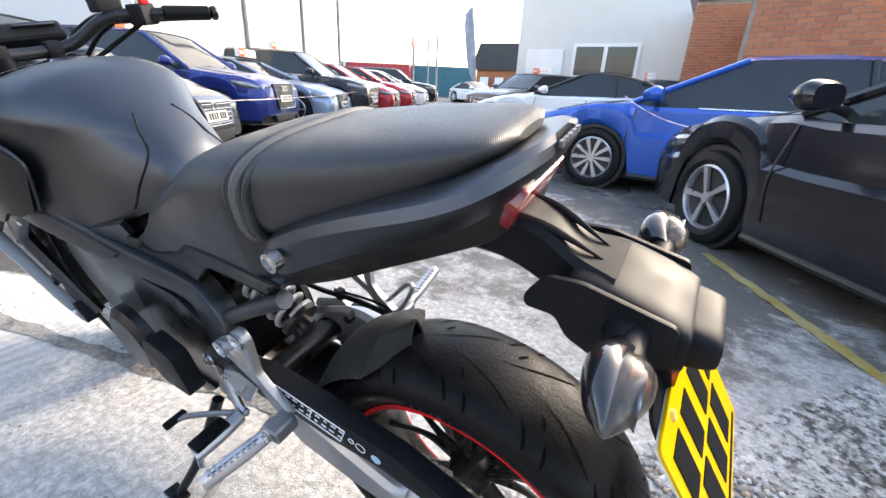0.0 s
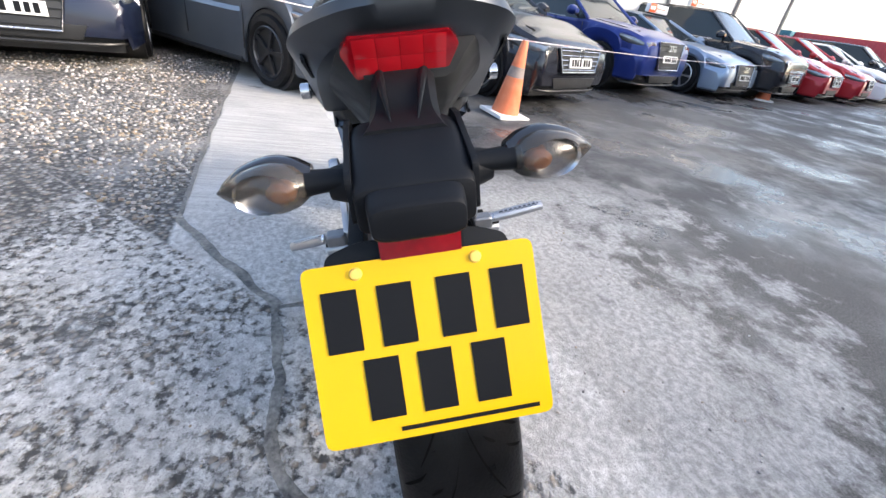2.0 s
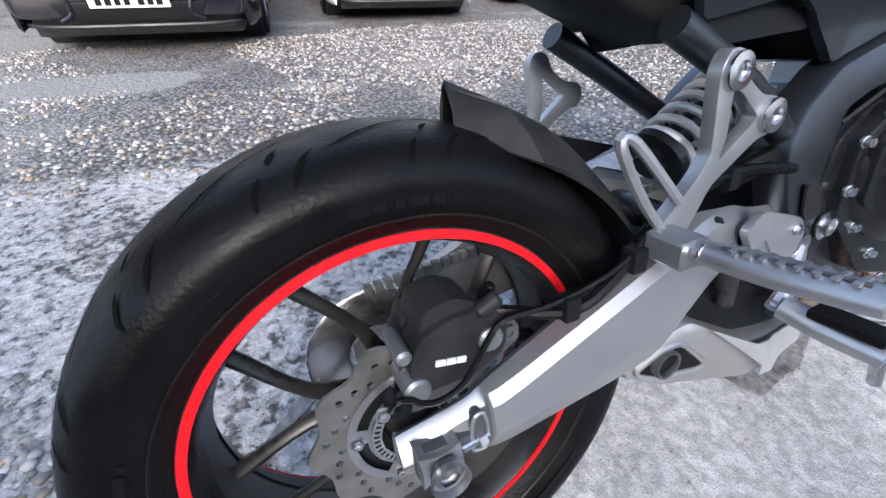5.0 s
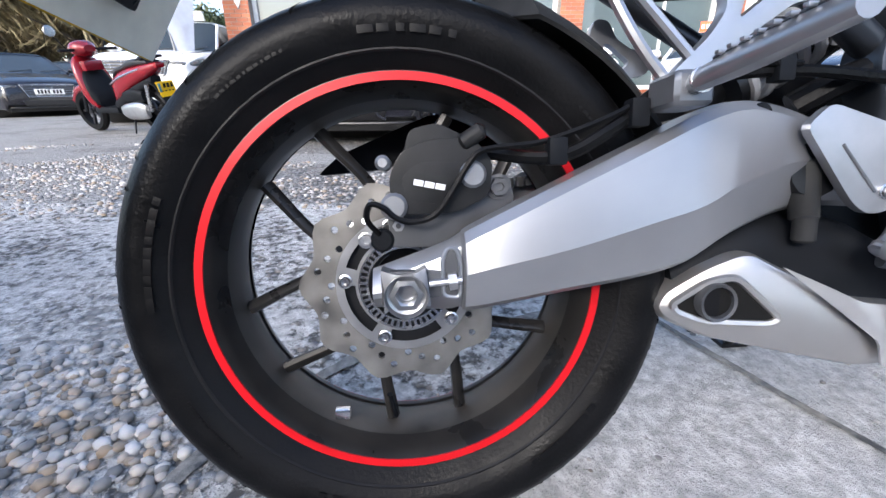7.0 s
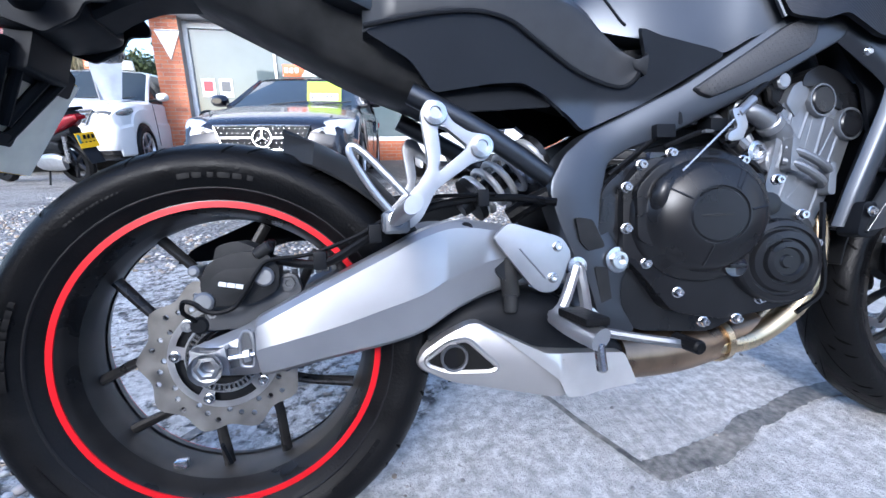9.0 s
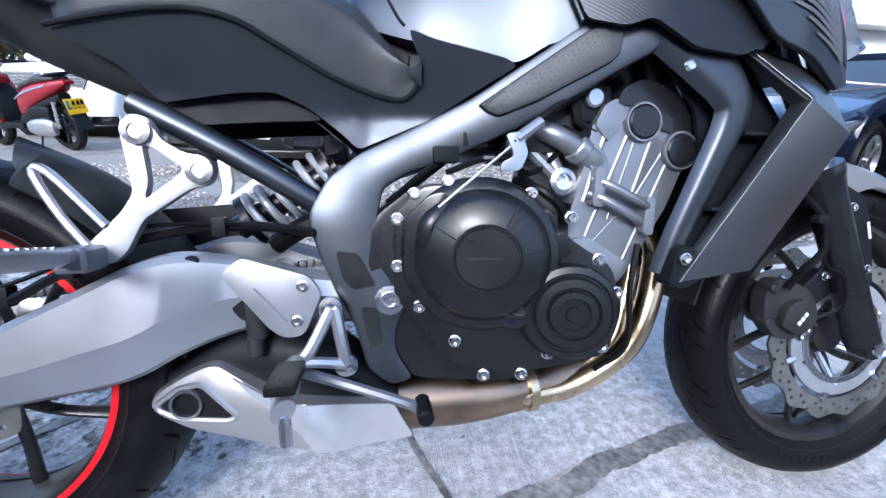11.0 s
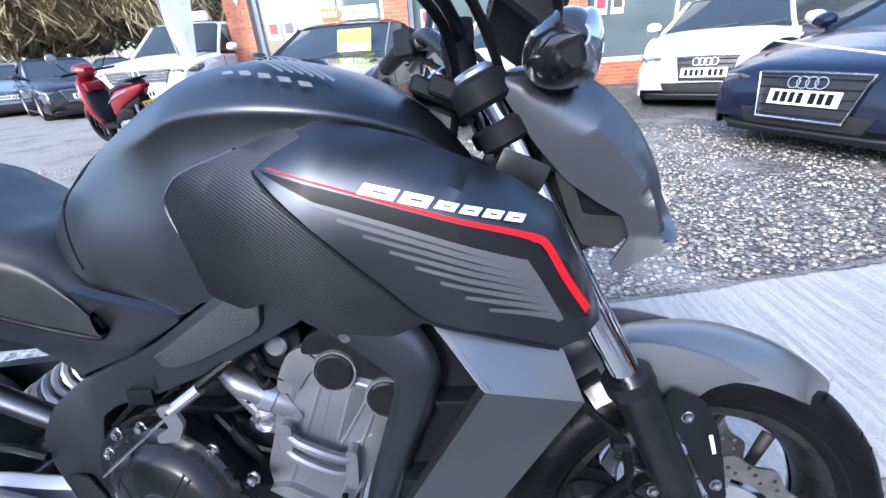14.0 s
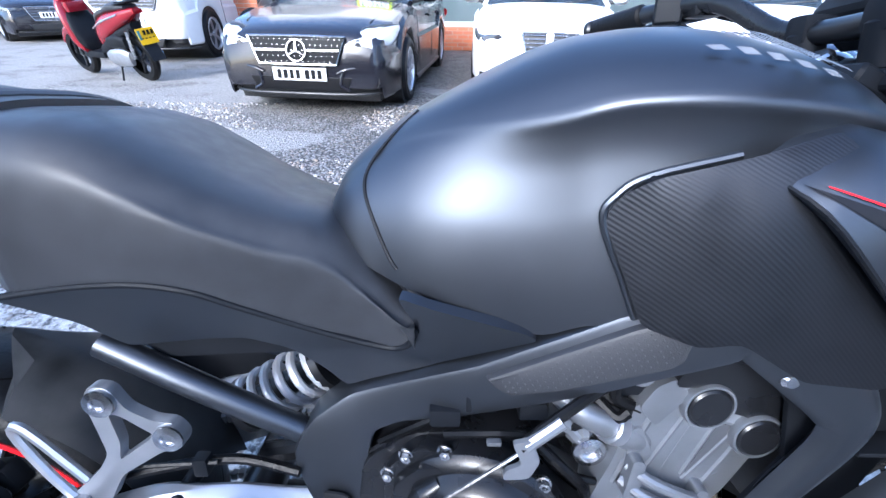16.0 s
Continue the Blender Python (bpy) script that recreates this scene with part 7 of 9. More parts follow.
# intake bodies, coolant stub, cable and bracket
P("coolant_stub", tube([(0.930, -0.125, 0.600), (0.905, -0.143, 0.617), (0.873, -0.150, 0.636), (0.846, -0.150, 0.650), (0.825, -0.135, 0.662)], [0.021, 0.020, 0.0155, 0.014, 0.014], 16, 4), "engine", None)
P("stub_collar", rod((0.888, -0.148, 0.627), (0.874, -0.151, 0.636), 0.0195, 18, 0.002), "alu", None)
P("stub_flange", prism(rounded([(0.884, 0.628), (0.906, 0.640), (0.924, 0.606), (0.904, 0.590)], 0.006), -0.160, -0.140, 0.003), "engine", None)
for pts in ([(0.790, -0.110, 0.660), (0.813, -0.122, 0.640), (0.862, -0.132, 0.590)], [(0.836, -0.115, 0.680), (0.846, -0.125, 0.640), (0.864, -0.132, 0.590)]):
    P("frame_stay", tube(pts, [0.008, 0.009, 0.011], 10, 4), "engine", None)
P("stay_bolt", lathe([(0.019, 0), (0.019, -0.008), (0.012, -0.010), (0.011, -0.005), (0, -0.005)], (0.864, -0.136, 0.588), n=24), "steel", None)
P("injector_housing", box(0.903, -0.130, 0.694, 0.052, 0.036, 0.050, 0.006), "plastic", None)
for pts in ([(0.845, -0.135, 0.700), (0.872, -0.150, 0.690), (0.880, -0.150, 0.668), (0.905, -0.150, 0.655)], [(0.862, -0.14, 0.660), (0.880, -0.155, 0.648), (0.892, -0.155, 0.655)], [(0.80, -0.12, 0.59), (0.83, -0.15, 0.575), (0.855, -0.155, 0.552), (0.862, -0.15, 0.53)]):
    P("hose", tube(pts, 0.0065, 8, 5), "rubber", None)
P("loom_clip", box(0.752, -0.160, 0.618, 0.016, 0.008, 0.005, 0.002), "greyink", None)
P("throttle_body", box(0.86, -0.02, 0.66, 0.10, 0.24, 0.07, 0.02), "dusty", None)
P("injector_plug", rod((0.901, -0.145, 0.700), (0.901, -0.158, 0.700), 0.0135, 18, 0.003), "alu", None)
P("air_box", box(0.76, 0, 0.70, 0.22, 0.20, 0.14, 0.03), "dusty", None)
P("clutch_cable", tube([(0.945, -0.15, 0.745), (0.86, -0.165, 0.695), (0.80, -0.178, 0.655), (0.775, -0.185, 0.635)], 0.006, 8, 6), "rubber", None)
P("cable_end", rod((0.815, -0.178, 0.662), (0.780, -0.185, 0.638), 0.0075, 10), "alu", None)
P("cable_wire", rod((0.785, -0.187, 0.64), (0.68, -0.19, 0.555), 0.002, 6), "steel", None)
P("cable_bracket", prism(rounded([(0.765, 0.645), (0.785, 0.648), (0.795, 0.622), (0.785, 0.60), (0.758, 0.598), (0.760, 0.61), (0.777, 0.618)], 0.006), -0.190, -0.184, 0.001), "alu", None)
for k, pts in enumerate(([(0.70, -0.13, 0.60), (0.76, -0.15, 0.62), (0.82, -0.13, 0.60), (0.86, -0.14, 0.63)], [(0.62, -0.10, 0.56), (0.70, -0.12, 0.62), (0.80, -0.10, 0.65)], [(0.80, -0.14, 0.60), (0.84, -0.15, 0.565), (0.88, -0.15, 0.55)], [(0.965, -0.17, 0.50), (0.95, -0.18, 0.44), (0.945, -0.185, 0.36), (0.90, -0.18, 0.325)], [(0.55, -0.09, 0.52), (0.60, -0.10, 0.54), (0.68, -0.10, 0.60), (0.76, -0.09, 0.66)])):
    P("cable", tube(pts, 0.0045, 6, 6), "rubber", None)
for x, z in ((0.74, 0.645), (0.80, 0.635), (0.70, 0.625), (0.835, 0.655)):
    P("loom_plug", box(x, -0.12, z, 0.035, 0.03, 0.022, 0.004), "plastic", None)

# frame spars with pivot plates
SPAR = [(0.514, 0.553), (0.539, 0.595), (0.583, 0.629), (0.636, 0.652), (0.732, 0.697), (0.83, 0.759), (0.875, 0.789), (0.903, 0.799), (0.942, 0.791), (0.965, 0.763), (0.955, 0.748), (0.90, 0.717), (0.857, 0.692), (0.790, 0.656), (0.711, 0.62), (0.648, 0.6), (0.615, 0.58), (0.606, 0.541), (0.61, 0.481), (0.622, 0.451), (0.642, 0.409), (0.629, 0.383), (0.627, 0.349), (0.653, 0.303), (0.62, 0.295), (0.586, 0.324), (0.571, 0.385), (0.545, 0.436), (0.524, 0.489), (0.512, 0.53)]
for s in (-1, 1):
    fr = P("frame_spar", warp(grid_plate(rounded(SPAR, 0.010, 2), s * 0.120, s * 0.165, 0.006), s, frame_y, 0.165), "graphite", None, "matt graphite frame spar and pivot plate")
    # the pockets are not hollowed: black plates paint their shade on the frame
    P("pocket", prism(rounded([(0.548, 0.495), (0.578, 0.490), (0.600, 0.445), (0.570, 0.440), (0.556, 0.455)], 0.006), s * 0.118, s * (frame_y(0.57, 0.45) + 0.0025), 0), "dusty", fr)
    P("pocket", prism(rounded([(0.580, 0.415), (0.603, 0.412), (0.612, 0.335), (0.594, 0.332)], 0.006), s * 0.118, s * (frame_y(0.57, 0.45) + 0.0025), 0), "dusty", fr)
    P("pivot_bolt", lathe([(0.021, 0), (0.021, 0.003 * s), (0.0135, 0.004 * s), (0.0135, 0.010 * s), (0.008, 0.010 * s), (0.008, 0.005 * s), (0, 0.005 * s)], (0.620, s * 0.1175, 0.423), n=24), "steel", fr)
    pad = rounded([(0.741, 0.688), (0.752, 0.678), (0.767, 0.672), (0.815, 0.690), (0.901, 0.734), (0.911, 0.745), (0.915, 0.772), (0.890, 0.781), (0.870, 0.772)], 0.004)
    P("knee_pad", warp(grid_plate(pad, s * 0.163, s * 0.173, 0.005), s, frame_y, 0.165), mat("dimpled_grip_rubber", (0.022, 0.023, 0.026), 0.5, 0, var=0.1, bump=0.3, bscale=650), fr)
    b = bmesh.new()
    for i_ in range(26):
        for j_ in range(9):
            u_, w_ = 0.012 + i_ * 0.0066, -0.024 + j_ * 0.0062 + (0.0031 if i_ % 2 else 0.0)
            x_, z_ = 0.748 + u_ * 0.862 - w_ * 0.507, 0.683 + u_ * 0.507 + w_ * 0.862
            if inside_of(pad, x_, z_, 0.005):
                join(b, lathe([(0.0016, 0), (0.0010, 0.0003 * s), (0, 0.0004 * s)], (x_, s * (frame_y(x_, z_) + 0.0078), z_), n=6))
    tagged(P("grip_texture", b, bpy.data.materials["dimpled_grip_rubber"], fr), "raised rubber grip dots", kind="stuff")
P("head_stock", rod((1.05, 0, 0.88), (1.10, 0, 0.76), 0.05, 18), "graphite", None)
for s in (-1, 1):
    P("spar_front", tube([(0.93, s * 0.142, 0.76), (1.01, s * 0.11, 0.80), (1.08, s * 0.05, 0.82)], 0.024, 12, 4), "graphite", None)
    P("subframe_tube", tube([(0.30, s * 0.088, 0.690), (0.42, s * 0.092, 0.625), (0.565, s * 0.078, 0.532)], 0.0165, 12, 3), "graphite", None)
# passenger hangers and pegs
for s in (-1, 1):
    hb = P("passenger_hanger", pierced(rounded([(0.306, 0.650), (0.316, 0.668), (0.337, 0.665), (0.350, 0.638), (0.376, 0.622), (0.398, 0.620), (0.410, 0.602), (0.402, 0.584), (0.380, 0.580), (0.324, 0.543), (0.302, 0.503), (0.285, 0.488), (0.262, 0.494), (0.258, 0.512), (0.300, 0.552), (0.315, 0.575), (0.311, 0.610)], 0.008), [rounded([(0.329, 0.632), (0.341, 0.629), (0.372, 0.604), (0.369, 0.598), (0.327, 0.566), (0.333, 0.590)], 0.006)[::-1]], s * 0.124, s * 0.138, 0.003), "alu", None, "polished aluminium passenger foot hanger")
    hb.matrix_basis = Matrix.Translation((0.006 if s > 0 else 0.0, 0.030 if s > 0 else 0.0, 0.004 if s > 0 else 0.0))
    if s < 0:
        P("hanger_loop", tube([(0.27, s * 0.140, 0.500), (0.235, s * 0.135, 0.545), (0.207, s * 0.13, 0.597), (0.222, s * 0.13, 0.600), (0.282, s * 0.137, 0.535)], 0.0055, 8, 4), "alu", hb)
    for x, z in ((0.326, 0.648), (0.392, 0.602)):
        P("hanger_eye", lathe([(0.017, 0.008 * s), (0.017, -0.008 * s), (0, -0.008 * s)], (x, s * 0.134, z), n=24), "alu", hb)
        P("hanger_eye_bolt", lathe([(0.0165, 0), (0.0165, 0.003 * s), (0.009, 0.004 * s), (0.008, 0.001 * s), (0, 0.001 * s)], (x, s * 0.141, z), n=20), "steel", hb)
    P("peg_clevis", box(0.262, s * 0.156, 0.499, 0.036, 0.046, 0.030, 0.010, 3), "engine", hb)
    a_, c_ = (0.262, s * 0.172, 0.503), (0.268, -0.305, 0.516) if s < 0 else (0.318, 0.274, 0.462)
    P("peg_bolt", bolt((0.262, s * 0.184, 0.503), (0, s, 0.1), 0.008), "steel", hb)
    pg = P("passenger_peg", tube([a_, Vector(a_).lerp(Vector(c_), 0.15), Vector(a_).lerp(Vector(c_), 0.5), c_], [0.0115, 0.0125, 0.0140, 0.0120], 14, 4, flat=0.72), "alu", hb, "aluminium passenger peg with ribbed top")
    for k in range(8):
        p0 = Vector(a_).lerp(Vector(c_), 0.28 + k * 0.085)
        P("peg_rib", box(p0.x, p0.y, p0.z + 0.0105, 0.019, 0.0045, 0.0030, 0.001), "alu", pg)
    # darker strip laid on top, painting the shade of a groove
    P("peg_groove", tube([Vector(a_).lerp(Vector(c_), 0.2) + Vector((-0.002, 0, 0.0098)), Vector(a_).lerp(Vector(c_), 0.92) + Vector((-0.002, 0, 0.0098))], 0.0022, 6, 2), "castdark", pg)
# rider rests
for s in (-1, 1):
    hgd = P("heel_guard", prism(rounded([(0.405, 0.470), (0.430, 0.492), (0.515, 0.465), (0.530, 0.440), (0.505, 0.385), (0.480, 0.382), (0.462, 0.395)], 0.01), s * 0.128, s * 0.138, 0.003), "alu", None, "silver heel guard plate")
    P("guard_crease", rod((0.445, s * 0.1385, 0.452), (0.485, s * 0.1385, 0.405), 0.0015, 6), "engine", hgd)
    for x, z in ((0.506, 0.452), (0.497, 0.405)):
        P("guard_bolt", bolt((x, s * 0.138, z), (0, s, 0), 0.006), "steel", hgd)
    P("rest_bracket", tube([(0.540, s * 0.130, 0.418), (0.512, s * 0.142, 0.365), (0.490, s * 0.145, 0.345)], 0.009, 8, 4), "alu", hgd)
    P("rest_bracket", tube([(0.545, s * 0.130, 0.418), (0.552, s * 0.132, 0.375), (0.558, s * 0.130, 0.338)], 0.009, 8, 4), "alu", hgd)
    P("rest_bracket", tube([(0.558, s * 0.130, 0.338), (0.52, s * 0.142, 0.348), (0.488, s * 0.146, 0.35)], 0.008, 8, 4), "alu", hgd)
    for x, z in ((0.540, 0.418), (0.558, 0.338)):
        P("bracket_bolt", lathe([(0.016, 0), (0.016, 0.012 * s), (0.009, 0.013 * s), (0.008, 0.008 * s), (0, 0.008 * s)], (x, s * 0.124, z), n=20), "steel", hgd)
    pgr = P("rider_peg", tube([(0.492, s * 0.155, 0.352), (0.495, s * 0.205, 0.347), (0.50, s * 0.26, 0.342)], [0.016, 0.018, 0.016], 12, 4, flat=0.7), "alu", None, "aluminium rider footrest with black rubber")
    P("peg_rubber", box(0.497, s * 0.222, 0.364, 0.034, 0.075, 0.012, 0.005), "rubber", pgr)
    P("hero_bolt", rod((0.50, s * 0.254, 0.338), (0.502, s * 0.258, 0.300), 0.007, 10, 0.003), "steel", pgr)
    P("pedal", tube([(0.50, s * 0.14, 0.335), (0.58, s * 0.17, 0.318), (0.64, s * 0.205, 0.310), (0.655, s * 0.225, 0.312)], [0.008, 0.007, 0.007, 0.009], 8, 4), "engine", None)
    P("pedal_tip", rod((0.655, s * 0.20, 0.312), (0.655, s * 0.25, 0.312), 0.010, 10, 0.003), "rubber", None)
P("master_cylinder", rod((0.44, -0.110, 0.375), (0.435, -0.110, 0.44), 0.014, 12, 0.003), "dusty", None)
P("master_reservoir", rod((0.437, -0.115, 0.352), (0.437, -0.115, 0.382), 0.011, 14, 0.003), "dusty", None)
# side stand
P("side_stand", tube([(0.62, 0.14, 0.31), (0.66, 0.22, 0.16), (0.70, 0.29, 0.0628)], [0.014, 0.012, 0.011], 10, 4), "engblack", None, "black steel side stand")
P("stand_foot", box(0.705, 0.292, 0.066, 0.06, 0.035, 0.010, 0.003, m=Matrix.Rotation(radians(12), 4, "X")), "engblack", None)

# monoshock
sp0, sp1 = Vector((0.392, 0.0, 0.520)), Vector((0.545, 0.0, 0.615))
b = bmesh.new()
d_ = (sp1 - sp0).normalized()
u_ = d_.orthogonal().normalized()
v_ = d_.cross(u_)
L_ = (sp1 - sp0).length
tube([sp0 + d_ * (L_ * (0.18 + 0.72 * t)) + (u_ * math.cos(t * 5.5 * 6.283) + v_ * math.sin(t * 5.5 * 6.283)) * 0.037 for t in np.linspace(0, 1, 90)], 0.0062, 8, 1, b)
sh = P("shock_spring", b, "spring", None, "pale grey coil spring of the rear shock")
P("damper", rod(sp0, sp1, 0.019, 16), "engblack", sh)
P("spring_seat", rod(sp0 + d_ * 0.02, sp0 + d_ * 0.032, 0.042, 20), "engblack", sh)
P("spring_seat", rod(sp1 - d_ * 0.02, sp1 - d_ * 0.008, 0.042, 20), "engblack", sh)
P("remote_pipe", tube([(0.46, -0.06, 0.50), (0.50, -0.08, 0.525), (0.555, -0.09, 0.545)], 0.015, 10, 4), "rubber", None)

# tank
TANK = [(0.556, 0.806, 0.828, 0.026), (0.570, 0.802, 0.862, 0.058), (0.592, 0.800, 0.896, 0.082), (0.640, 0.781, 0.936, 0.110), (0.690, 0.766, 0.966, 0.131), (0.783, 0.742, 1.012, 0.156), (0.840, 0.764, 1.028, 0.178), (0.920, 0.760, 1.033, 0.201), (1.000, 0.778, 1.016, 0.200), (1.060, 0.800, 0.989, 0.178), (1.110, 0.830, 0.948, 0.138), (1.145, 0.860, 0.905, 0.070)]
TQ = crom(TANK, 6)
FLANK = [(0.0, 1.0), (0.30, 0.988), (0.58, 0.945), (0.80, 0.865), (0.925, 0.775), (0.950, 0.735), (0.925, 0.690), (0.905, 0.60), (0.915, 0.48), (0.932, 0.37), (0.945, 0.20), (0.945, 0.08), (0.940, 0.0), (0.0, 0.0)]
BACK = [(0.0, 1.0), (0.16, 0.990), (0.30, 0.965), (0.40, 0.930), (0.46, 0.895), (0.50, 0.865), (0.61, 0.80), (0.72, 0.71), (0.82, 0.58), (0.89, 0.43), (0.935, 0.26), (0.955, 0.10), (0.955, 0.0), (0.0, 0.0)]


def tank_ring(v):
    """The crease runs from beside the crest at the back out to the shoulder."""
    x, zb, zt, hw = v
    k = min(1.0, max(0.0, (x - 0.585) / 0.24))
    k = k * k * (3 - 2 * k)
    half = [tuple(p) for p in crom([(a * (1 - k) + c * k, b_ * (1 - k) + d * k) for (a, b_), (c, d) in zip(BACK, FLANK)][:-1], 3)] + [(0.0, 0.0)]
    pts = [(x, -a * hw, zb + c * (zt - zb)) for a, c in half]
    return pts + [(px, -py, pz) for px, py, pz in pts[-2:0:-1]]


def tank_flank(x, z, s):
    """A point on the side of the tank at x and z."""
    v = [float(np.interp(x, [q[0] for q in TQ], [q[i] for q in TQ])) for i in range(4)]
    r = tank_ring(v)[:36]
    return (x, s * (float(np.interp(-z, [-p[2] for p in r], [-p[1] for p in r])) + 0.0005), z)


b = bmesh.new()
rings(b, [tank_ring(v) for v in TQ])
tk = P("fuel_tank", b, "graphite", None, "matt graphite fuel tank with creased shoulders", angle=50)
P("filler_cap", lathe([(0, 0.004), (0.03, 0.004), (0.034, 0), (0.036, -0.006)], (0.93, 0, 1.032), "Z", 28), "gloss", tk)
for s in (-1, 1):
    # black sheet added behind the tank's lower edge, so the groove reads as shaded
    P("tank_flap", skin([(0.560, 0.790), (0.645, 0.690), (0.72, 0.69), (0.83, 0.745), (0.83, 0.82), (0.64, 0.875), (0.590, 0.855)], lambda x, z, s=s: s * (0.058 + 0.21 * max(0.0, x - 0.565)), 0.005, 2, 0.04), "plastic", tk, "black sheet standing for the shade below the tank")
    P("tank_seam", tube([tank_flank(x, z, s) for x, z in ((0.668, 0.950), (0.640, 0.924), (0.617, 0.895), (0.612, 0.872), (0.624, 0.840), (0.640, 0.806), (0.648, 0.795))], 0.0022, 6, 4), "plastic", tk)


# side shrouds with decals
M["decalblack"] = mat("black_decal_film", (0.010, 0.010, 0.012), 0.40, 0, var=0.1, spec=0.15)


def top_edge(x):
    return interp([(0.92, 0.925), (0.955, 0.945), (0.990, 0.955), (1.083, 0.932), (1.177, 0.889), (1.221, 0.857), (1.276, 0.735)], x)


def shy(x, z, off=0.0):
    u = max(0.0, top_edge(x) - z)
    y = 0.176 + 0.058 * (1 - math.exp(-u / 0.022)) - 0.10 * max(0, u - 0.09)
    y -= 0.62 * max(0, x - 1.12) ** 1.25 + 0.06 * max(0, 0.985 - x)
    return y + off


SH = [(0.922, 0.922), (0.955, 0.945), (0.990, 0.955), (1.035, 0.945), (1.083, 0.932), (1.177, 0.889), (1.221, 0.857), (1.238, 0.824), (1.276, 0.740), (1.268, 0.728), (1.214, 0.714), (1.143, 0.745), (1.085, 0.765), (1.004, 0.841)]


def decal(pts, w, s, material, parent, off=0.0015, name="decal", n=8):
    """A painted band that lies on the shroud."""
    q = crom(pts, n) if n > 1 else [np.array(p) for p in pts]
    L_, R_ = [], []
    for i, p in enumerate(q):
        d = q[min(i + 1, len(q) - 1)] - q[max(i - 1, 0)]
        d = d / (np.linalg.norm(d) + 1e-9)
        nx, nz = -d[1], d[0]
        ww = w[0] + (w[1] - w[0]) * i / (len(q) - 1) if hasattr(w, "__len__") else w
        for lst, k in ((L_, 1), (R_, -1)):
            x, z = p[0] + nx * ww / 2 * k, p[1] + nz * ww / 2 * k
            lst.append((x, s * shy(x, z, off), z))
    b = bmesh.new()
    rings(b, [L_, R_], closed=False, caps=False)
    return P(name, b, material, parent)


def tile(pts, s, material, parent, off=0.0015, name="decal"):
    """A painted patch that lies on the shroud."""
    b = bmesh.new()
    q = dense(pts, 0.012)
    ring = [b.verts.new((x, 0, z)) for x, z in q]
    edges = [b.edges.new((ring[i], ring[(i + 1) % len(ring)])) for i in range(len(ring))]
    bmesh.ops.triangle_fill(b, edges=edges, use_beauty=True)
    bmesh.ops.subdivide_edges(b, edges=[e for e in b.edges if e.calc_length() > 0.012], cuts=3, use_grid_fill=True)
    bmesh.ops.triangulate(b, faces=b.faces)
    for v in b.verts:
        v.co.y = s * shy(v.co.x, v.co.z, off)
    return P(name, b, material, parent)


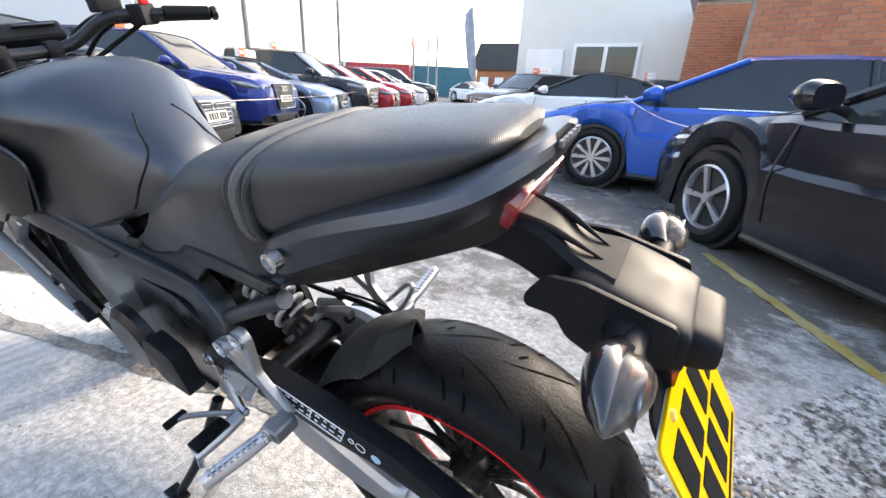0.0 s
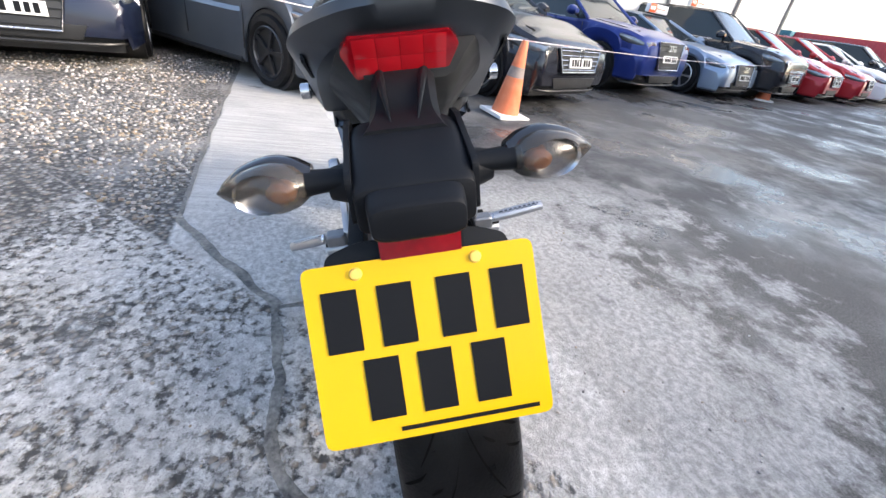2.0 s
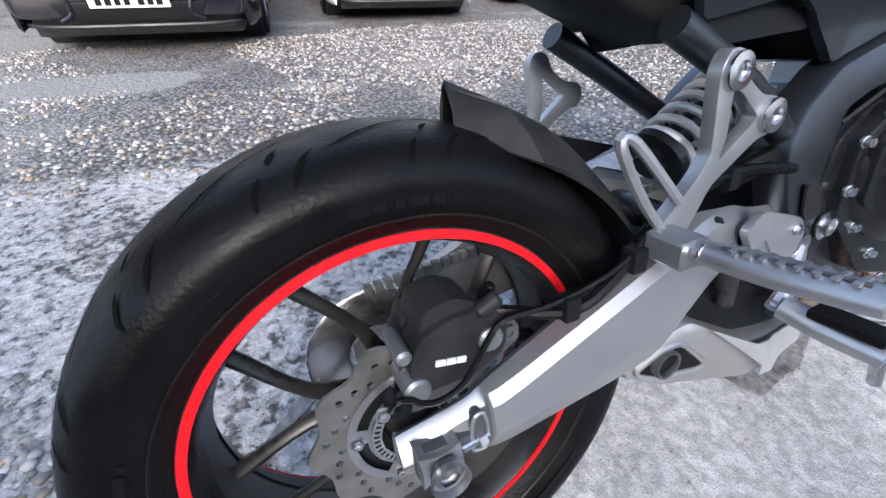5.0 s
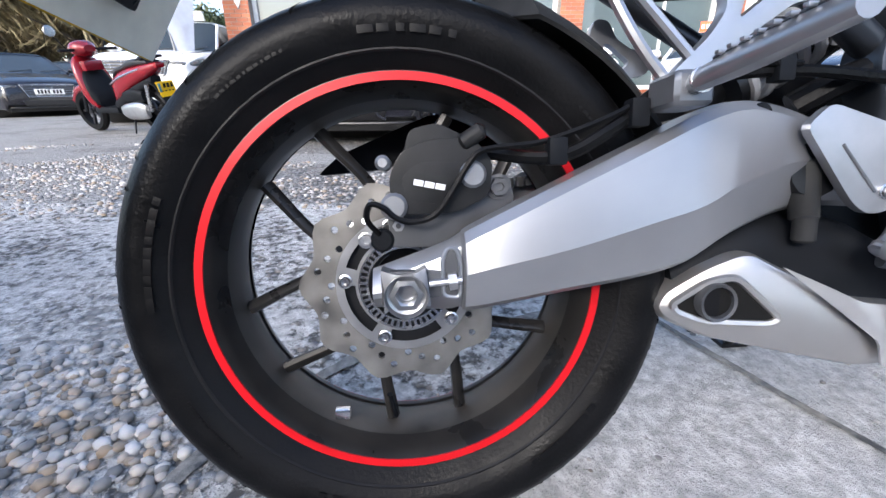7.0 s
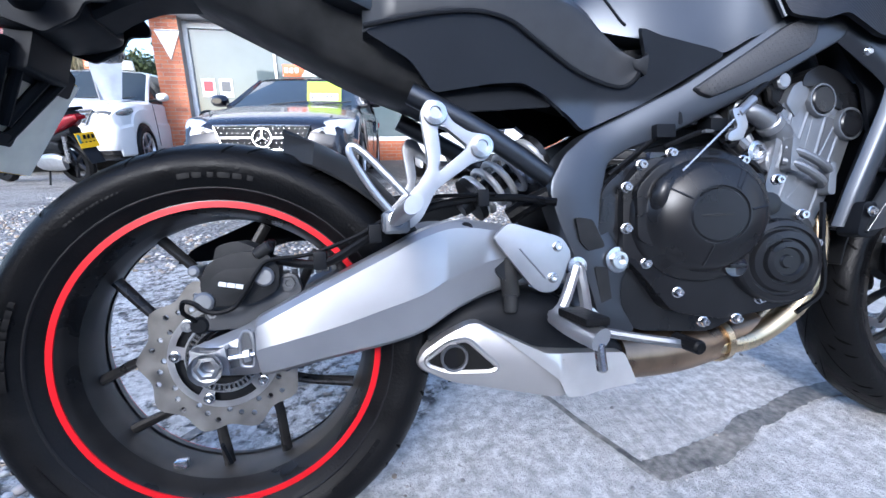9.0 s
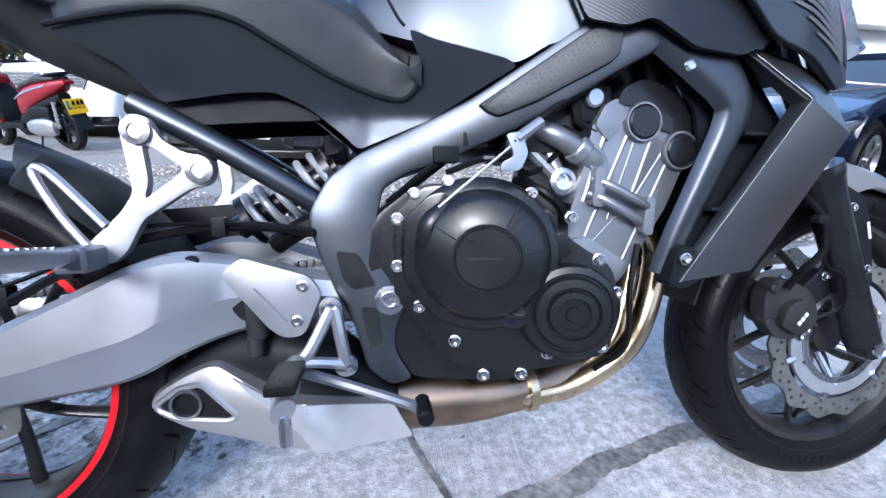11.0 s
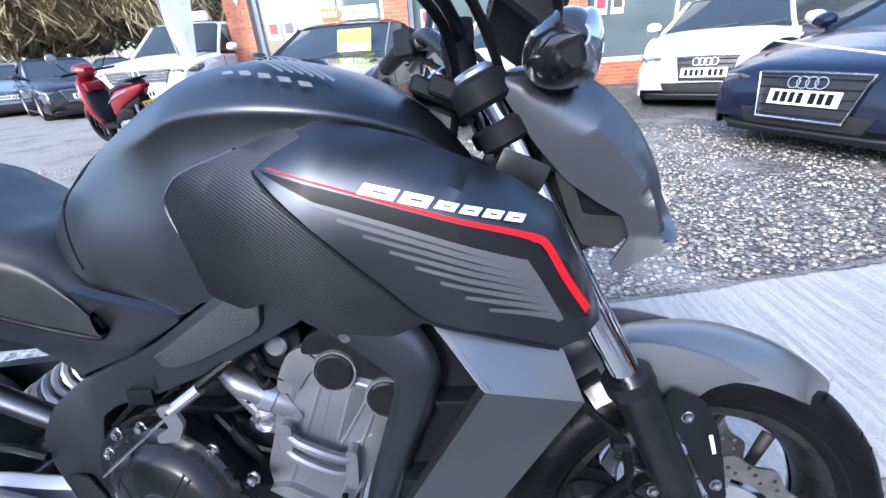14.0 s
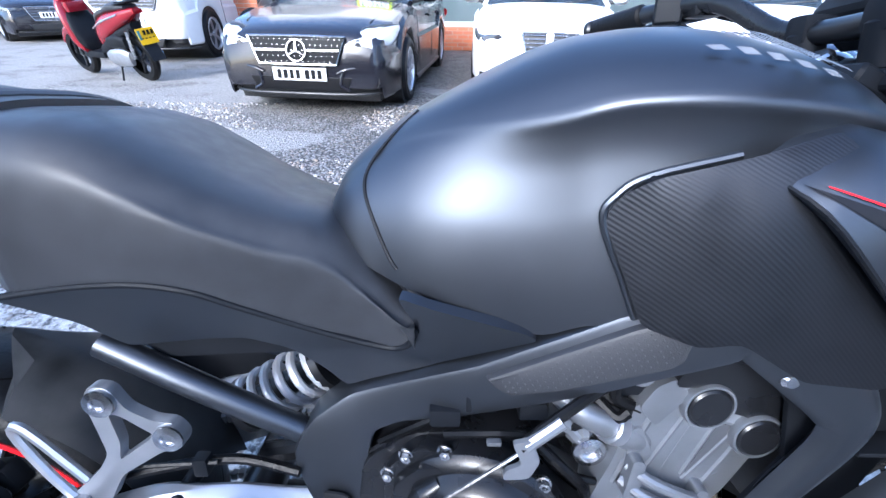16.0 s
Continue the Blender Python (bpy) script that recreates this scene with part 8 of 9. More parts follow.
for s in (-1, 1):
    sd = P("tank_shroud", skin(SH, lambda x, z, s=s: s * shy(x, z), 0.008, 4, 0.02), "graphite", None, "matt graphite tank shroud with red and grey stripes")
    sd.matrix_basis = Matrix.Translation((0.006, s * 0.010, -0.006))
    decal([(0.952, 0.914), (1.031, 0.888), (1.10, 0.865), (1.166, 0.844), (1.190, 0.835)], (0.001, 0.0065), s, "red", sd)
    decal([(1.188, 0.8355), (1.202, 0.826), (1.222, 0.790), (1.248, 0.750)], (0.0068, 0.0085), s, "red", sd)
    tile([(0.940, 0.914), (1.031, 0.885), (1.10, 0.862), (1.166, 0.841), (1.189, 0.832), (1.224, 0.783), (1.250, 0.742), (1.225, 0.750), (1.215, 0.762), (1.18, 0.816), (1.08, 0.852), (1.0, 0.880)], s, "decalblack", sd, 0.0008)
    for k in range(8):
        a = (0.993 + 0.0216 * k, 0.882 - 0.0156 * k)
        c = (1.179 + 0.0047 * k, 0.813 - 0.0086 * k)
        decal([a, ((a[0] + c[0]) / 2, (a[1] + c[1]) / 2 + 0.001), c], (0.0034, 0.0066), s, "greyink", sd, 0.0020, n=4)
    tile([(1.181, 0.817), (1.194, 0.796), (1.219, 0.749), (1.212, 0.746), (1.176, 0.8125)], s, "greyink", sd, 0.0022)
    P("shroud_seam", tube([(x, s * (shy(x, z) + 0.001), z) for x, z in ((0.922, 0.922), (0.95, 0.896), (1.004, 0.841), (1.05, 0.797), (1.085, 0.765), (1.143, 0.745), (1.214, 0.715))], 0.0022, 6, 4), "plastic", sd)
    # model mark
    dx, dz = 0.966, -0.262
    x0, z0 = 1.036, 0.8950
    for k, (l0, l1, h) in enumerate(((0.0, 0.034, 0.0095), (0.036, 0.064, 0.0095), (0.067, 0.087, 0.0068), (0.089, 0.108, 0.0068), (0.110, 0.129, 0.0068), (0.131, 0.151, 0.0068))):
        p = lambda l, v: (x0 + l * dx + v * 0.55, z0 + l * dz + v - (0.0025 if h < 0.01 else 0.0))
        outl = [p(l0, -h / 2), p(l1 - 0.002, -h / 2), p(l1, h / 2), p(l0 + 0.002, h / 2)]
        tile(outl, s, "whiteink", sd, 0.0022, "model_mark")
        i0, i1 = l0 + (l1 - l0) * 0.34, l1 - (l1 - l0) * 0.30
        tile([p(i0, -h * 0.09), p(i1, -h * 0.09), p(i1, h * 0.09), p(i0, h * 0.09)], s, "graphite", sd, 0.003, "mark_gap")
    # lower ribbed panel between shroud and tank
    P("ribbed_panel", skin(rounded([(0.820, 0.876), (0.828, 0.896), (0.850, 0.912), (0.91, 0.930), (0.97, 0.950), (1.02, 0.90), (1.090, 0.762), (1.05, 0.745), (0.985, 0.752), (0.93, 0.785), (0.90, 0.776), (0.857, 0.788), (0.842, 0.825)], 0.008, 2), lambda x, z, s=s: s * (0.170 + 0.046 * math.sin(min(1, max(0, (x - 0.815) / 0.16)) * 1.57) - 0.5 * max(0, z - 0.91)), 0.008, 3, 0.03), "weave", sd, "ribbed graphite side panel")
    P("panel_edge", tube([(0.91, s * 0.186, 0.931), (0.850, s * 0.176, 0.913), (0.828, s * 0.172, 0.897), (0.820, s * 0.170, 0.876), (0.842, s * 0.174, 0.825), (0.857, s * 0.178, 0.789)], 0.0035, 8, 5), "graphite", sd)
    # downward strut and radiator cowl
    P("radiator_strut", band([(0.925, 0.800, s * 0.188, 0.020), (0.965, 0.785, s * 0.194, 0.032), (1.020, 0.748, s * 0.200, 0.036), (1.060, 0.705, s * 0.203, 0.030), (1.063, 0.668, s * 0.201, 0.024), (1.040, 0.600, s * 0.192, 0.021), (1.014, 0.525, s * 0.182, 0.020), (0.998, 0.462, s * 0.172, 0.020)], 0.030, 9, 0.014), "graphite", sd)
    cw = [(1.076, s * 0.194, 0.764), (1.140, s * 0.200, 0.748), (1.214, s * 0.182, 0.730), (1.136, s * 0.235, 0.692), (1.240, s * 0.203, 0.656), (1.108, s * 0.197, 0.470), (1.000, s * 0.196, 0.458), (1.136, s * 0.206, 0.690), (1.000, s * 0.176, 0.456), (1.079, s * 0.176, 0.760)]
    P("radiator_cowl", facets(cw, [(0, 3, 4, 2, 1), (3, 6, 5, 4), (0, 9, 7, 3), (7, 8, 6, 3)], 0.006, 0.0008), "graphite_lit", sd, "satin graphite radiator cowl with a sharp fold", angle=20)
    P("cowl_inner", skin([(0.97, 0.765), (1.05, 0.775), (1.10, 0.762), (1.165, 0.68), (1.13, 0.57), (1.09, 0.48), (0.99, 0.465), (1.0, 0.53), (1.045, 0.62), (1.03, 0.69)], lambda x, z, s=s: s * 0.166, 0.006, 1, 0.04), "plastic", sd)
    for z in (0.655, 0.555):
        P("cowl_fin", box(1.072 + (z - 0.555) * 0.42, s * 0.180, z, 0.060, 0.030, 0.005, 0.001), "plastic", sd)
    P("cowl_bolt", bolt((1.005, s * 0.197, 0.489), (0, s, 0), 0.0065), "steel", sd)
    P("strut_foot", prism(rounded([(0.985, 0.452), (0.998, 0.505), (1.022, 0.505), (1.040, 0.460), (1.010, 0.446)], 0.008), s * 0.160, s * 0.192, 0.004), "plastic", sd)
    P("shroud_bolt", lathe([(0, 0.004 * s), (0.006, 0.0035 * s), (0.0085, 0), (0.0085, -0.006 * s)], (0.996, s * 0.194, 0.738), n=16), "steel", sd)
# tank wings and maker mark on the flanks of the tank


def on_tank(x, a, s):
    """A point on the skin of the tank at x; a runs from 0 on the crest to 1 at the shoulder."""
    v = [float(np.interp(x, [q[0] for q in TQ], [q[i] for q in TQ])) for i in range(1, 4)]
    h = float(np.interp(a, [0, 0.30, 0.58, 0.80, 0.925], [1.0, 0.988, 0.945, 0.865, 0.775]))
    return (x, s * (a * v[2] + 0.002 * a), v[0] + h * (v[1] - v[0]) + 0.0055)


M["palegrey"] = mat("pale_grey_print", (0.15, 0.155, 0.165), 0.42, 0.0)
for s in (-1, 1):
    for k in range(6):
        x0, a0, x1, a1 = 0.905 + 0.003 * k, 0.42 + 0.045 * k, 1.010 - 0.010 * k, 0.80 - 0.003 * k
        pts = [(x0 + (x1 - x0) * t, a0 + (a1 - a0) * t ** 1.3) for t in np.linspace(0, 1, 10)]
        b = bmesh.new()
        rings(b, [[on_tank(x, a + da * (0.4 + 0.6 * i / 9), s) for i, (x, a) in enumerate(pts)] for da in (-0.013, 0.013)], closed=False, caps=False)
        P("wing_feather", b, "palegrey", tk)
    for k in range(5):
        x, a = 0.897 + k * 0.0205, 0.800 + k * 0.013
        b = bmesh.new()
        rings(b, [[on_tank(x + dx_ + da * 0.15, a + da, s) for dx_ in (0, 0.006, 0.012)] for da in (-0.014, 0.014)], closed=False, caps=False)
        P("maker_bar", b, "palegrey", tk)

# radiator
rad = P("radiator", box(1.085, 0, 0.585, 0.03, 0.32, 0.24, 0.006, m=Matrix.Rotation(radians(-14), 4, "Y")), "plastic", None, "black finned radiator")
for k in range(22):
    P("fin", box(1.104 + (0.48 + k * 0.0095 - 0.585) * -0.0 + 0.25 * (0.48 + k * 0.0095 - 0.585) * -1.0, 0, 0.48 + k * 0.0095, 0.006, 0.29, 0.002), "dusty", rad)
P("radiator_hose", tube([(1.06, -0.10, 0.47), (1.12, -0.12, 0.452), (1.16, -0.05, 0.46)], 0.016, 10, 4), "rubber", None)

# seat, side covers and tail
EDGE = [(0.235, 0.770), (0.29, 0.781), (0.347, 0.790), (0.40, 0.792), (0.446, 0.783), (0.487, 0.762), (0.564, 0.724), (0.630, 0.704), (0.656, 0.710), (0.667, 0.733)]
TOPS = [(0.235, 0.950), (0.29, 0.950), (0.33, 0.947), (0.37, 0.936), (0.41, 0.914), (0.46, 0.884), (0.52, 0.857), (0.560, 0.847), (0.585, 0.832), (0.62, 0.795), (0.65, 0.760), (0.667, 0.742)]
sec = []
for x in np.linspace(0.235, 0.667, 38):
    ze, zt = interp(EDGE, x), interp(TOPS, x)
    ye = (cover_y(x, ze) + 0.001) * (0.84 + 0.16 * min(1.0, (x - 0.235) / 0.035))
    ym = min(ye + 0.012, 0.150)
    half = crom([(0.0, zt), (ym * 0.45, zt - 0.001), (ym * 0.78, zt - 0.010), (ym * 0.94, zt - 0.030), (ym, zt - 0.40 * (zt - ze)), (ye + 0.004, ze + 0.012), (ye, ze - 0.004)], 4)
    pts = [(x, -y, z) for y, z in half]
    sec.append(pts + [(a, -c, d) for a, c, d in pts[-1:0:-1]])
b = bmesh.new()
rings(b, sec)
st_ = P("seat", b, "seat", None, "black vinyl rider seat", angle=60)
for s in (-1, 1):
    P("seat_piping", tube([(x, s * (cover_y(x, z) + 0.001), z - 0.004) for x, z in EDGE + [(0.666, 0.742)]], 0.0038, 8, 5), "plastic", st_)
pil = P("pillion_seat", superloft([(0.265, 0.820, 0.958, 0.136, 0, 3.4, 0.5), (0.20, 0.838, 0.966, 0.136, 0, 3.4, 0.5), (0.12, 0.866, 0.976, 0.130, 0, 3.4, 0.5), (0.04, 0.902, 0.985, 0.116, 0, 3.2, 0.5), (-0.02, 0.936, 0.990, 0.098, 0, 3.0, 0.5), (-0.060, 0.962, 0.991, 0.075, 0, 2.6, 0.5), (-0.076, 0.975, 0.986, 0.035, 0, 2.2, 0.5)][::-1], 36, 5), "seatweave", None, "woven black vinyl pillion seat")
for dx_, r_, m_ in ((0.0, 0.0085, "strapgrey"), (0.021, 0.006, "seat"), (-0.016, 0.006, "seat")):
    ring = [(0.252 - dx_ - 0.40 * max(0.0, 0.074 * math.sin(a)), 0.138 * math.copysign(abs(math.cos(a)) ** 0.62, math.cos(a)), 0.889 + 0.071 * math.copysign(abs(math.sin(a)) ** 0.62, math.sin(a))) for a in np.linspace(-0.55, math.pi + 0.55, 28)]
    P("seat_strap" if not dx_ else "strap_edge", tube(ring, r_, 8, 1), m_, pil, "ribbed grey seat strap" if not dx_ else "")
# tail cowl: a crisp shoulder with a flat face below it
SHOULDER = [(0.245, 0.128, 0.822), (0.195, 0.150, 0.848), (0.135, 0.152, 0.877), (0.06, 0.148, 0.905), (-0.02, 0.141, 0.931), (-0.062, 0.127, 0.946), (-0.088, 0.102, 0.957), (-0.106, 0.066, 0.966), (-0.114, 0.030, 0.970)]
LOWER = [(0.250, 0.120, 0.790), (0.200, 0.138, 0.803), (0.135, 0.134, 0.834), (0.06, 0.126, 0.868), (-0.02, 0.113, 0.898), (-0.058, 0.100, 0.916), (-0.082, 0.080, 0.932), (-0.098, 0.050, 0.944), (-0.104, 0.022, 0.950)]
UPPER = [(0.235, 0.105, 0.842), (0.190, 0.124, 0.872), (0.130, 0.124, 0.900), (0.058, 0.117, 0.927), (-0.020, 0.108, 0.951), (-0.060, 0.095, 0.966), (-0.084, 0.074, 0.976), (-0.100, 0.046, 0.982), (-0.106, 0.020, 0.984)]
b = bmesh.new()
sec = []
for u_, sh_, lo_ in zip(crom(UPPER, 4), crom(SHOULDER, 4), crom(LOWER, 4)):
    mid = (u_ * 0.35 + sh_ * 0.65) + np.array([0, 0.004, 0.005])
    half = [u_, mid, sh_, sh_ * 0.93 + lo_ * 0.07 + np.array([0, 0.001, 0]), sh_ * 0.4 + lo_ * 0.6 + np.array([0, 0.003, 0]), lo_]
    sec.append([tuple(p) for p in half] + [(p[0], -p[1], p[2]) for p in half[::-1]])
rings(b, sec)
cow = P("tail_cowl", b, "graphite", None, "matt graphite tail cowl with crisp shoulders", angle=26)
# undertray: flat flanks that close towards a narrow keel
b = bmesh.new()
sec = []
for x_, zt_, zb_, wt_, wb_ in crom([(0.36, 0.800, 0.672, 0.090, 0.060), (0.22, 0.842, 0.728, 0.112, 0.062), (0.10, 0.872, 0.788, 0.112, 0.060), (0.0, 0.912, 0.838, 0.104, 0.058), (-0.055, 0.936, 0.868, 0.090, 0.056), (-0.080, 0.946, 0.890, 0.076, 0.052)], 4):
    half = [(x_, wt_, zt_), (x_, wt_, zt_ - 0.018), (x_, wb_ + 0.012, zb_ + 0.024), (x_, wb_, zb_ + 0.006), (x_, wb_ - 0.012, zb_)]
    sec.append([(a, c, d) for a, c, d in half] + [(a, -c, d) for a, c, d in half[::-1]])
rings(b, sec)
P("tail_under", b, "dusty", cow, "dusty black undertray", angle=30)
for s in (-1, 1):
    P("grab_recess", skin(rounded([(0.02, 0.902), (-0.045, 0.926), (-0.050, 0.918), (0.01, 0.888)], 0.004, 2), lambda x, z, s=s: s * 0.124, 0.004, 1, 0.03), "plastic", cow)
tl = P("tail_light", prism(rounded([(-0.0555, 0.0255), (0.0555, 0.0255), (0.0665, 0.009), (0.053, -0.0245), (-0.053, -0.0245), (-0.0665, 0.009)], 0.004), -0.02, 0.012, 0.004), "lensred", None, "red tail light lens")
tl.matrix_basis = pose(-0.070, 0.010, 0.926, 0, 0, -90) @ pose(0, 0, 0, 26, 0, 0)
for k in range(4):
    for r_ in range(2):
        P("lens_cell", box(-0.039 + k * 0.026, -0.0193, 0.012 - 0.022 * r_, 0.0252, 0.002, 0.0215, 0.0004), mat("red_lens_cell", (0.34, 0.006, 0.012), 0.12, 0, coat=0.7) if (k == 0 and r_ == 0) else bpy.data.materials["red_lens_cell"], tl)
b = bmesh.new()
for k in range(5):
    join(b, box(-0.1145, -0.026 + k * 0.0125, 0.977, 0.004, 0.009, 0.006))
P("maker_mark", b, mat("dark_grey_print", (0.09, 0.09, 0.095), 0.4), cow)
for s in (-1, 1):
    sc_ = P("side_cover", skin(rounded([(0.235, 0.762), (0.29, 0.777), (0.347, 0.785), (0.40, 0.787), (0.446, 0.778), (0.487, 0.756), (0.564, 0.718), (0.632, 0.698), (0.660, 0.704), (0.672, 0.732), (0.650, 0.779), (0.684, 0.767), (0.778, 0.745), (0.792, 0.737), (0.681, 0.674), (0.582, 0.634), (0.560, 0.656), (0.517, 0.689), (0.475, 0.706), (0.428, 0.704), (0.335, 0.690), (0.30, 0.73)], 0.008, 2), lambda x, z, s=s: s * cover_y(x, z), 0.012, 4, 0.02), "graphite", None, "matt graphite side cover")
    # black sheet added behind the lower edge to stand for the shade there
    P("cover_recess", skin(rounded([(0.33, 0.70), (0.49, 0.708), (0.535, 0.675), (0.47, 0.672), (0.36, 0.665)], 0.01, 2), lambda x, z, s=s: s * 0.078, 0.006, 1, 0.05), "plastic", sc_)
    P("seat_rail_bolt", lathe([(0.013, 0), (0.013, 0.014 * s), (0.008, 0.016 * s), (0.007, 0.010 * s), (0, 0.010 * s)], (0.175, s * 0.155, 0.845), n=20), "steel", cow)

# number plate hanger, lamp, plate and indicators
ha = P("plate_hanger", superloft([(-0.140, 0.806, 0.858, 0.046, 0.018, 5, 0.5), (-0.148, 0.800, 0.866, 0.055, 0.019, 6, 0.5), (-0.180, 0.790, 0.864, 0.0575, 0.020, 7, 0.5), (-0.225, 0.786, 0.850, 0.0575, 0.020, 7, 0.5), (-0.252, 0.790, 0.838, 0.0555, 0.020, 7, 0.5), (-0.256, 0.794, 0.834, 0.053, 0.020, 7, 0.5)][::-1], 40, 4), "plastic", None, "black plastic number plate hanger", angle=30)
b = bmesh.new()
sec = []
for x_, zt_, zb_, wt_, wb_, yc_ in crom([(0.0, 0.880, 0.842, 0.034, 0.030, 0.004), (-0.06, 0.902, 0.842, 0.037, 0.032, 0.008), (-0.105, 0.896, 0.828, 0.036, 0.032, 0.012), (-0.145, 0.874, 0.808, 0.038, 0.036, 0.016), (-0.185, 0.866, 0.800, 0.046, 0.044, 0.019)], 4):
    half = [(x_, wt_ - 0.008, zt_), (x_, wt_, zt_ - 0.008), (x_, wb_, zb_ + 0.008), (x_, wb_ - 0.008, zb_)]
    sec.append([(a, yc_ + c, d) for a, c, d in half] + [(a, yc_ - c, d) for a, c, d in half[::-1]])
rings(b, sec)
P("hanger_strut", b, "plastic", ha, angle=30)
for q_ in (-1, 1):
    P("strut_rib", tube([(-0.075, 0.010 + q_ * 0.026, 0.900), (-0.115, 0.014 + q_ * 0.022, 0.893), (-0.168, 0.018 + q_ * 0.014, 0.868)], [0.0055, 0.0045, 0.001], 8, 4), "plastic", ha)
    P("hanger_cheek", prism(rounded([(-0.105, 0.838), (-0.125, 0.866), (-0.160, 0.868), (-0.245, 0.846), (-0.248, 0.800), (-0.190, 0.778), (-0.150, 0.800), (-0.138, 0.822), (-0.106, 0.824)], 0.007), 0.020 + q_ * 0.0545, 0.020 + q_ * 0.0605, 0.002), "plastic", ha)
    P("stalk_root", superloft([(0.048, -0.024, 0.020, 0.026, 0, 2.4, 0.5), (0.066, -0.020, 0.017, 0.021, 0, 2.2, 0.5), (0.080, -0.016, 0.014, 0.016, 0, 2.0, 0.5)], 18, 3), "plastic", ha).matrix_basis = pose(-0.205, 0.019, 0.826, 0, 0, 90 * q_)
P("plate_lamp", superloft([(-0.282, 0.800, 0.822, 0.040, 0.021, 5, 0.5), (-0.279, 0.794, 0.829, 0.0425, 0.021, 5, 0.5), (-0.262, 0.790, 0.834, 0.0445, 0.021, 6, 0.5), (-0.248, 0.790, 0.836, 0.0445, 0.021, 6, 0.5)], 32, 3), "plastic", ha, angle=30)
P("reflector", box(-0.250, 0.021, 0.776, 0.012, 0.080, 0.030, 0.003), "lensred", ha, "red reflector under the plate lamp")
P("hanger_tongue", prism(rounded([(-0.235, 0.800), (-0.246, 0.795), (-0.258, 0.740), (-0.225, 0.735), (-0.212, 0.790)], 0.006), -0.022, 0.062, 0.004), "plastic", ha)
PT = pose(-0.2965, 0.0245, 0.6845, 0, 0, -90) @ pose(0, 0, 0, -30, 0, 0)
pl_ = P("number_plate", prism(rounded([(-0.114, -0.089), (0.114, -0.089), (0.114, 0.089), (-0.114, 0.089)], 0.010, 3), -0.0015, 0.0015), "yellow", None, "yellow rear number plate with black characters")
pl_.matrix_basis = PT
for x, z in ((-0.081, 0.034), (-0.028, 0.034), (0.030, 0.034), (0.084, 0.034), (-0.050, -0.036), (0.002, -0.036), (0.056, -0.036)):
    P("plate_mark", box(x, -0.0022, z, 0.034, 0.0012, 0.060, 0.0), "ink", pl_)
P("dealer_print", box(0.03, -0.0022, -0.079, 0.14, 0.0010, 0.004), "ink", pl_)
for x in (-0.062, 0.055):
    P("plate_screw", lathe([(0, -0.004), (0.005, -0.003), (0.0065, 0)], (x, -0.0015, 0.078), n=14), mat("yellow_screw_cap", (0.8, 0.5, 0.1), 0.4) if x < 0 else bpy.data.materials["yellow_screw_cap"], pl_)
# pale cream puts daylight shining through the plate into the colour
P("plate_back", box(0.0, 0.0032, 0.0, 0.224, 0.003, 0.174, 0.001), mat("backlit_plate_back", (0.80, 0.79, 0.68), 0.5, 0, var=0.08, scale=40), pl_)
for xa, za, xb, zb in ((-0.060, 0.085, -0.015, -0.035), (0.060, 0.085, 0.015, -0.035), (-0.030, 0.085, -0.002, -0.01), (0.030, 0.085, 0.002, -0.01)):
    P("back_rib", rod((xa, 0.012, za), (xb, 0.012, zb), 0.008, 8), "plastic", pl_)
P("back_rib", box(0, 0.012, -0.032, 0.05, 0.014, 0.02, 0.005), "plastic", pl_)
P("bracket_wing", prism(rounded([(-0.098, 0.060), (-0.090, 0.098), (-0.060, 0.108), (0.060, 0.108), (0.090, 0.098), (0.098, 0.060)], 0.008), 0.0045, 0.009, 0.001), "plastic", pl_)
for s in (-1, 1):
    ind = P("rear_indicator", superloft([(0.100, -0.018, 0.016, 0.018, 0, 2.0, 0.5), (0.112, -0.028, 0.026, 0.028, 0, 2.0, 0.5), (0.132, -0.033, 0.031, 0.029, 0, 2.1, 0.5), (0.156, -0.024, 0.024, 0.020, 0, 2.0, 0.5), (0.174, -0.010, 0.011, 0.008, 0, 2.0, 0.5), (0.182, -0.001, 0.002, 0.001, 0, 2.0, 0.5)], 24, 5), "lenssmoke", None, "smoked indicator with an amber bulb")
    ind.matrix_basis = pose(-0.212, 0.0185, 0.832, 0, 0, 90 * s) @ Matrix.Diagonal((1.0, 0.88, 0.76, 1.0))
    P("lens_cap", superloft([(0.094, -0.018, 0.020, 0.016, -0.007 * s, 2.2, 0.5), (0.110, -0.026, 0.030, 0.020, -0.013 * s, 2.2, 0.5), (0.132, -0.030, 0.035, 0.020, -0.013 * s, 2.2, 0.5), (0.158, -0.022, 0.027, 0.014, -0.010 * s, 2.2, 0.5), (0.174, -0.009, 0.013, 0.006, -0.005 * s, 2.0, 0.5), (0.181, -0.001, 0.003, 0.001, -0.003 * s, 2.0, 0.5)], 20, 5), "gloss", ind)
    P("bulb", lathe([(0, -0.026), (0.008, -0.024), (0.014, -0.016), (0.014, -0.002)], (0.122, 0, -0.002), n=14, m=Matrix.Rotation(0 if s < 0 else math.pi, 4, "Z")), "amber", ind)
    P("lamp_bowl", lathe([(0.004, -0.004), (0.018, -0.010), (0.026, -0.020)], (0.138, 0, 0), n=16, m=Matrix.Rotation(0 if s < 0 else math.pi, 4, "Z")), "steel", ind)
    P("stalk", tube([(0.035, 0, -0.004), (0.070, 0, 0), (0.106, 0, 0)], [0.017, 0.014, 0.017], 14, 4), "plastic", ind)

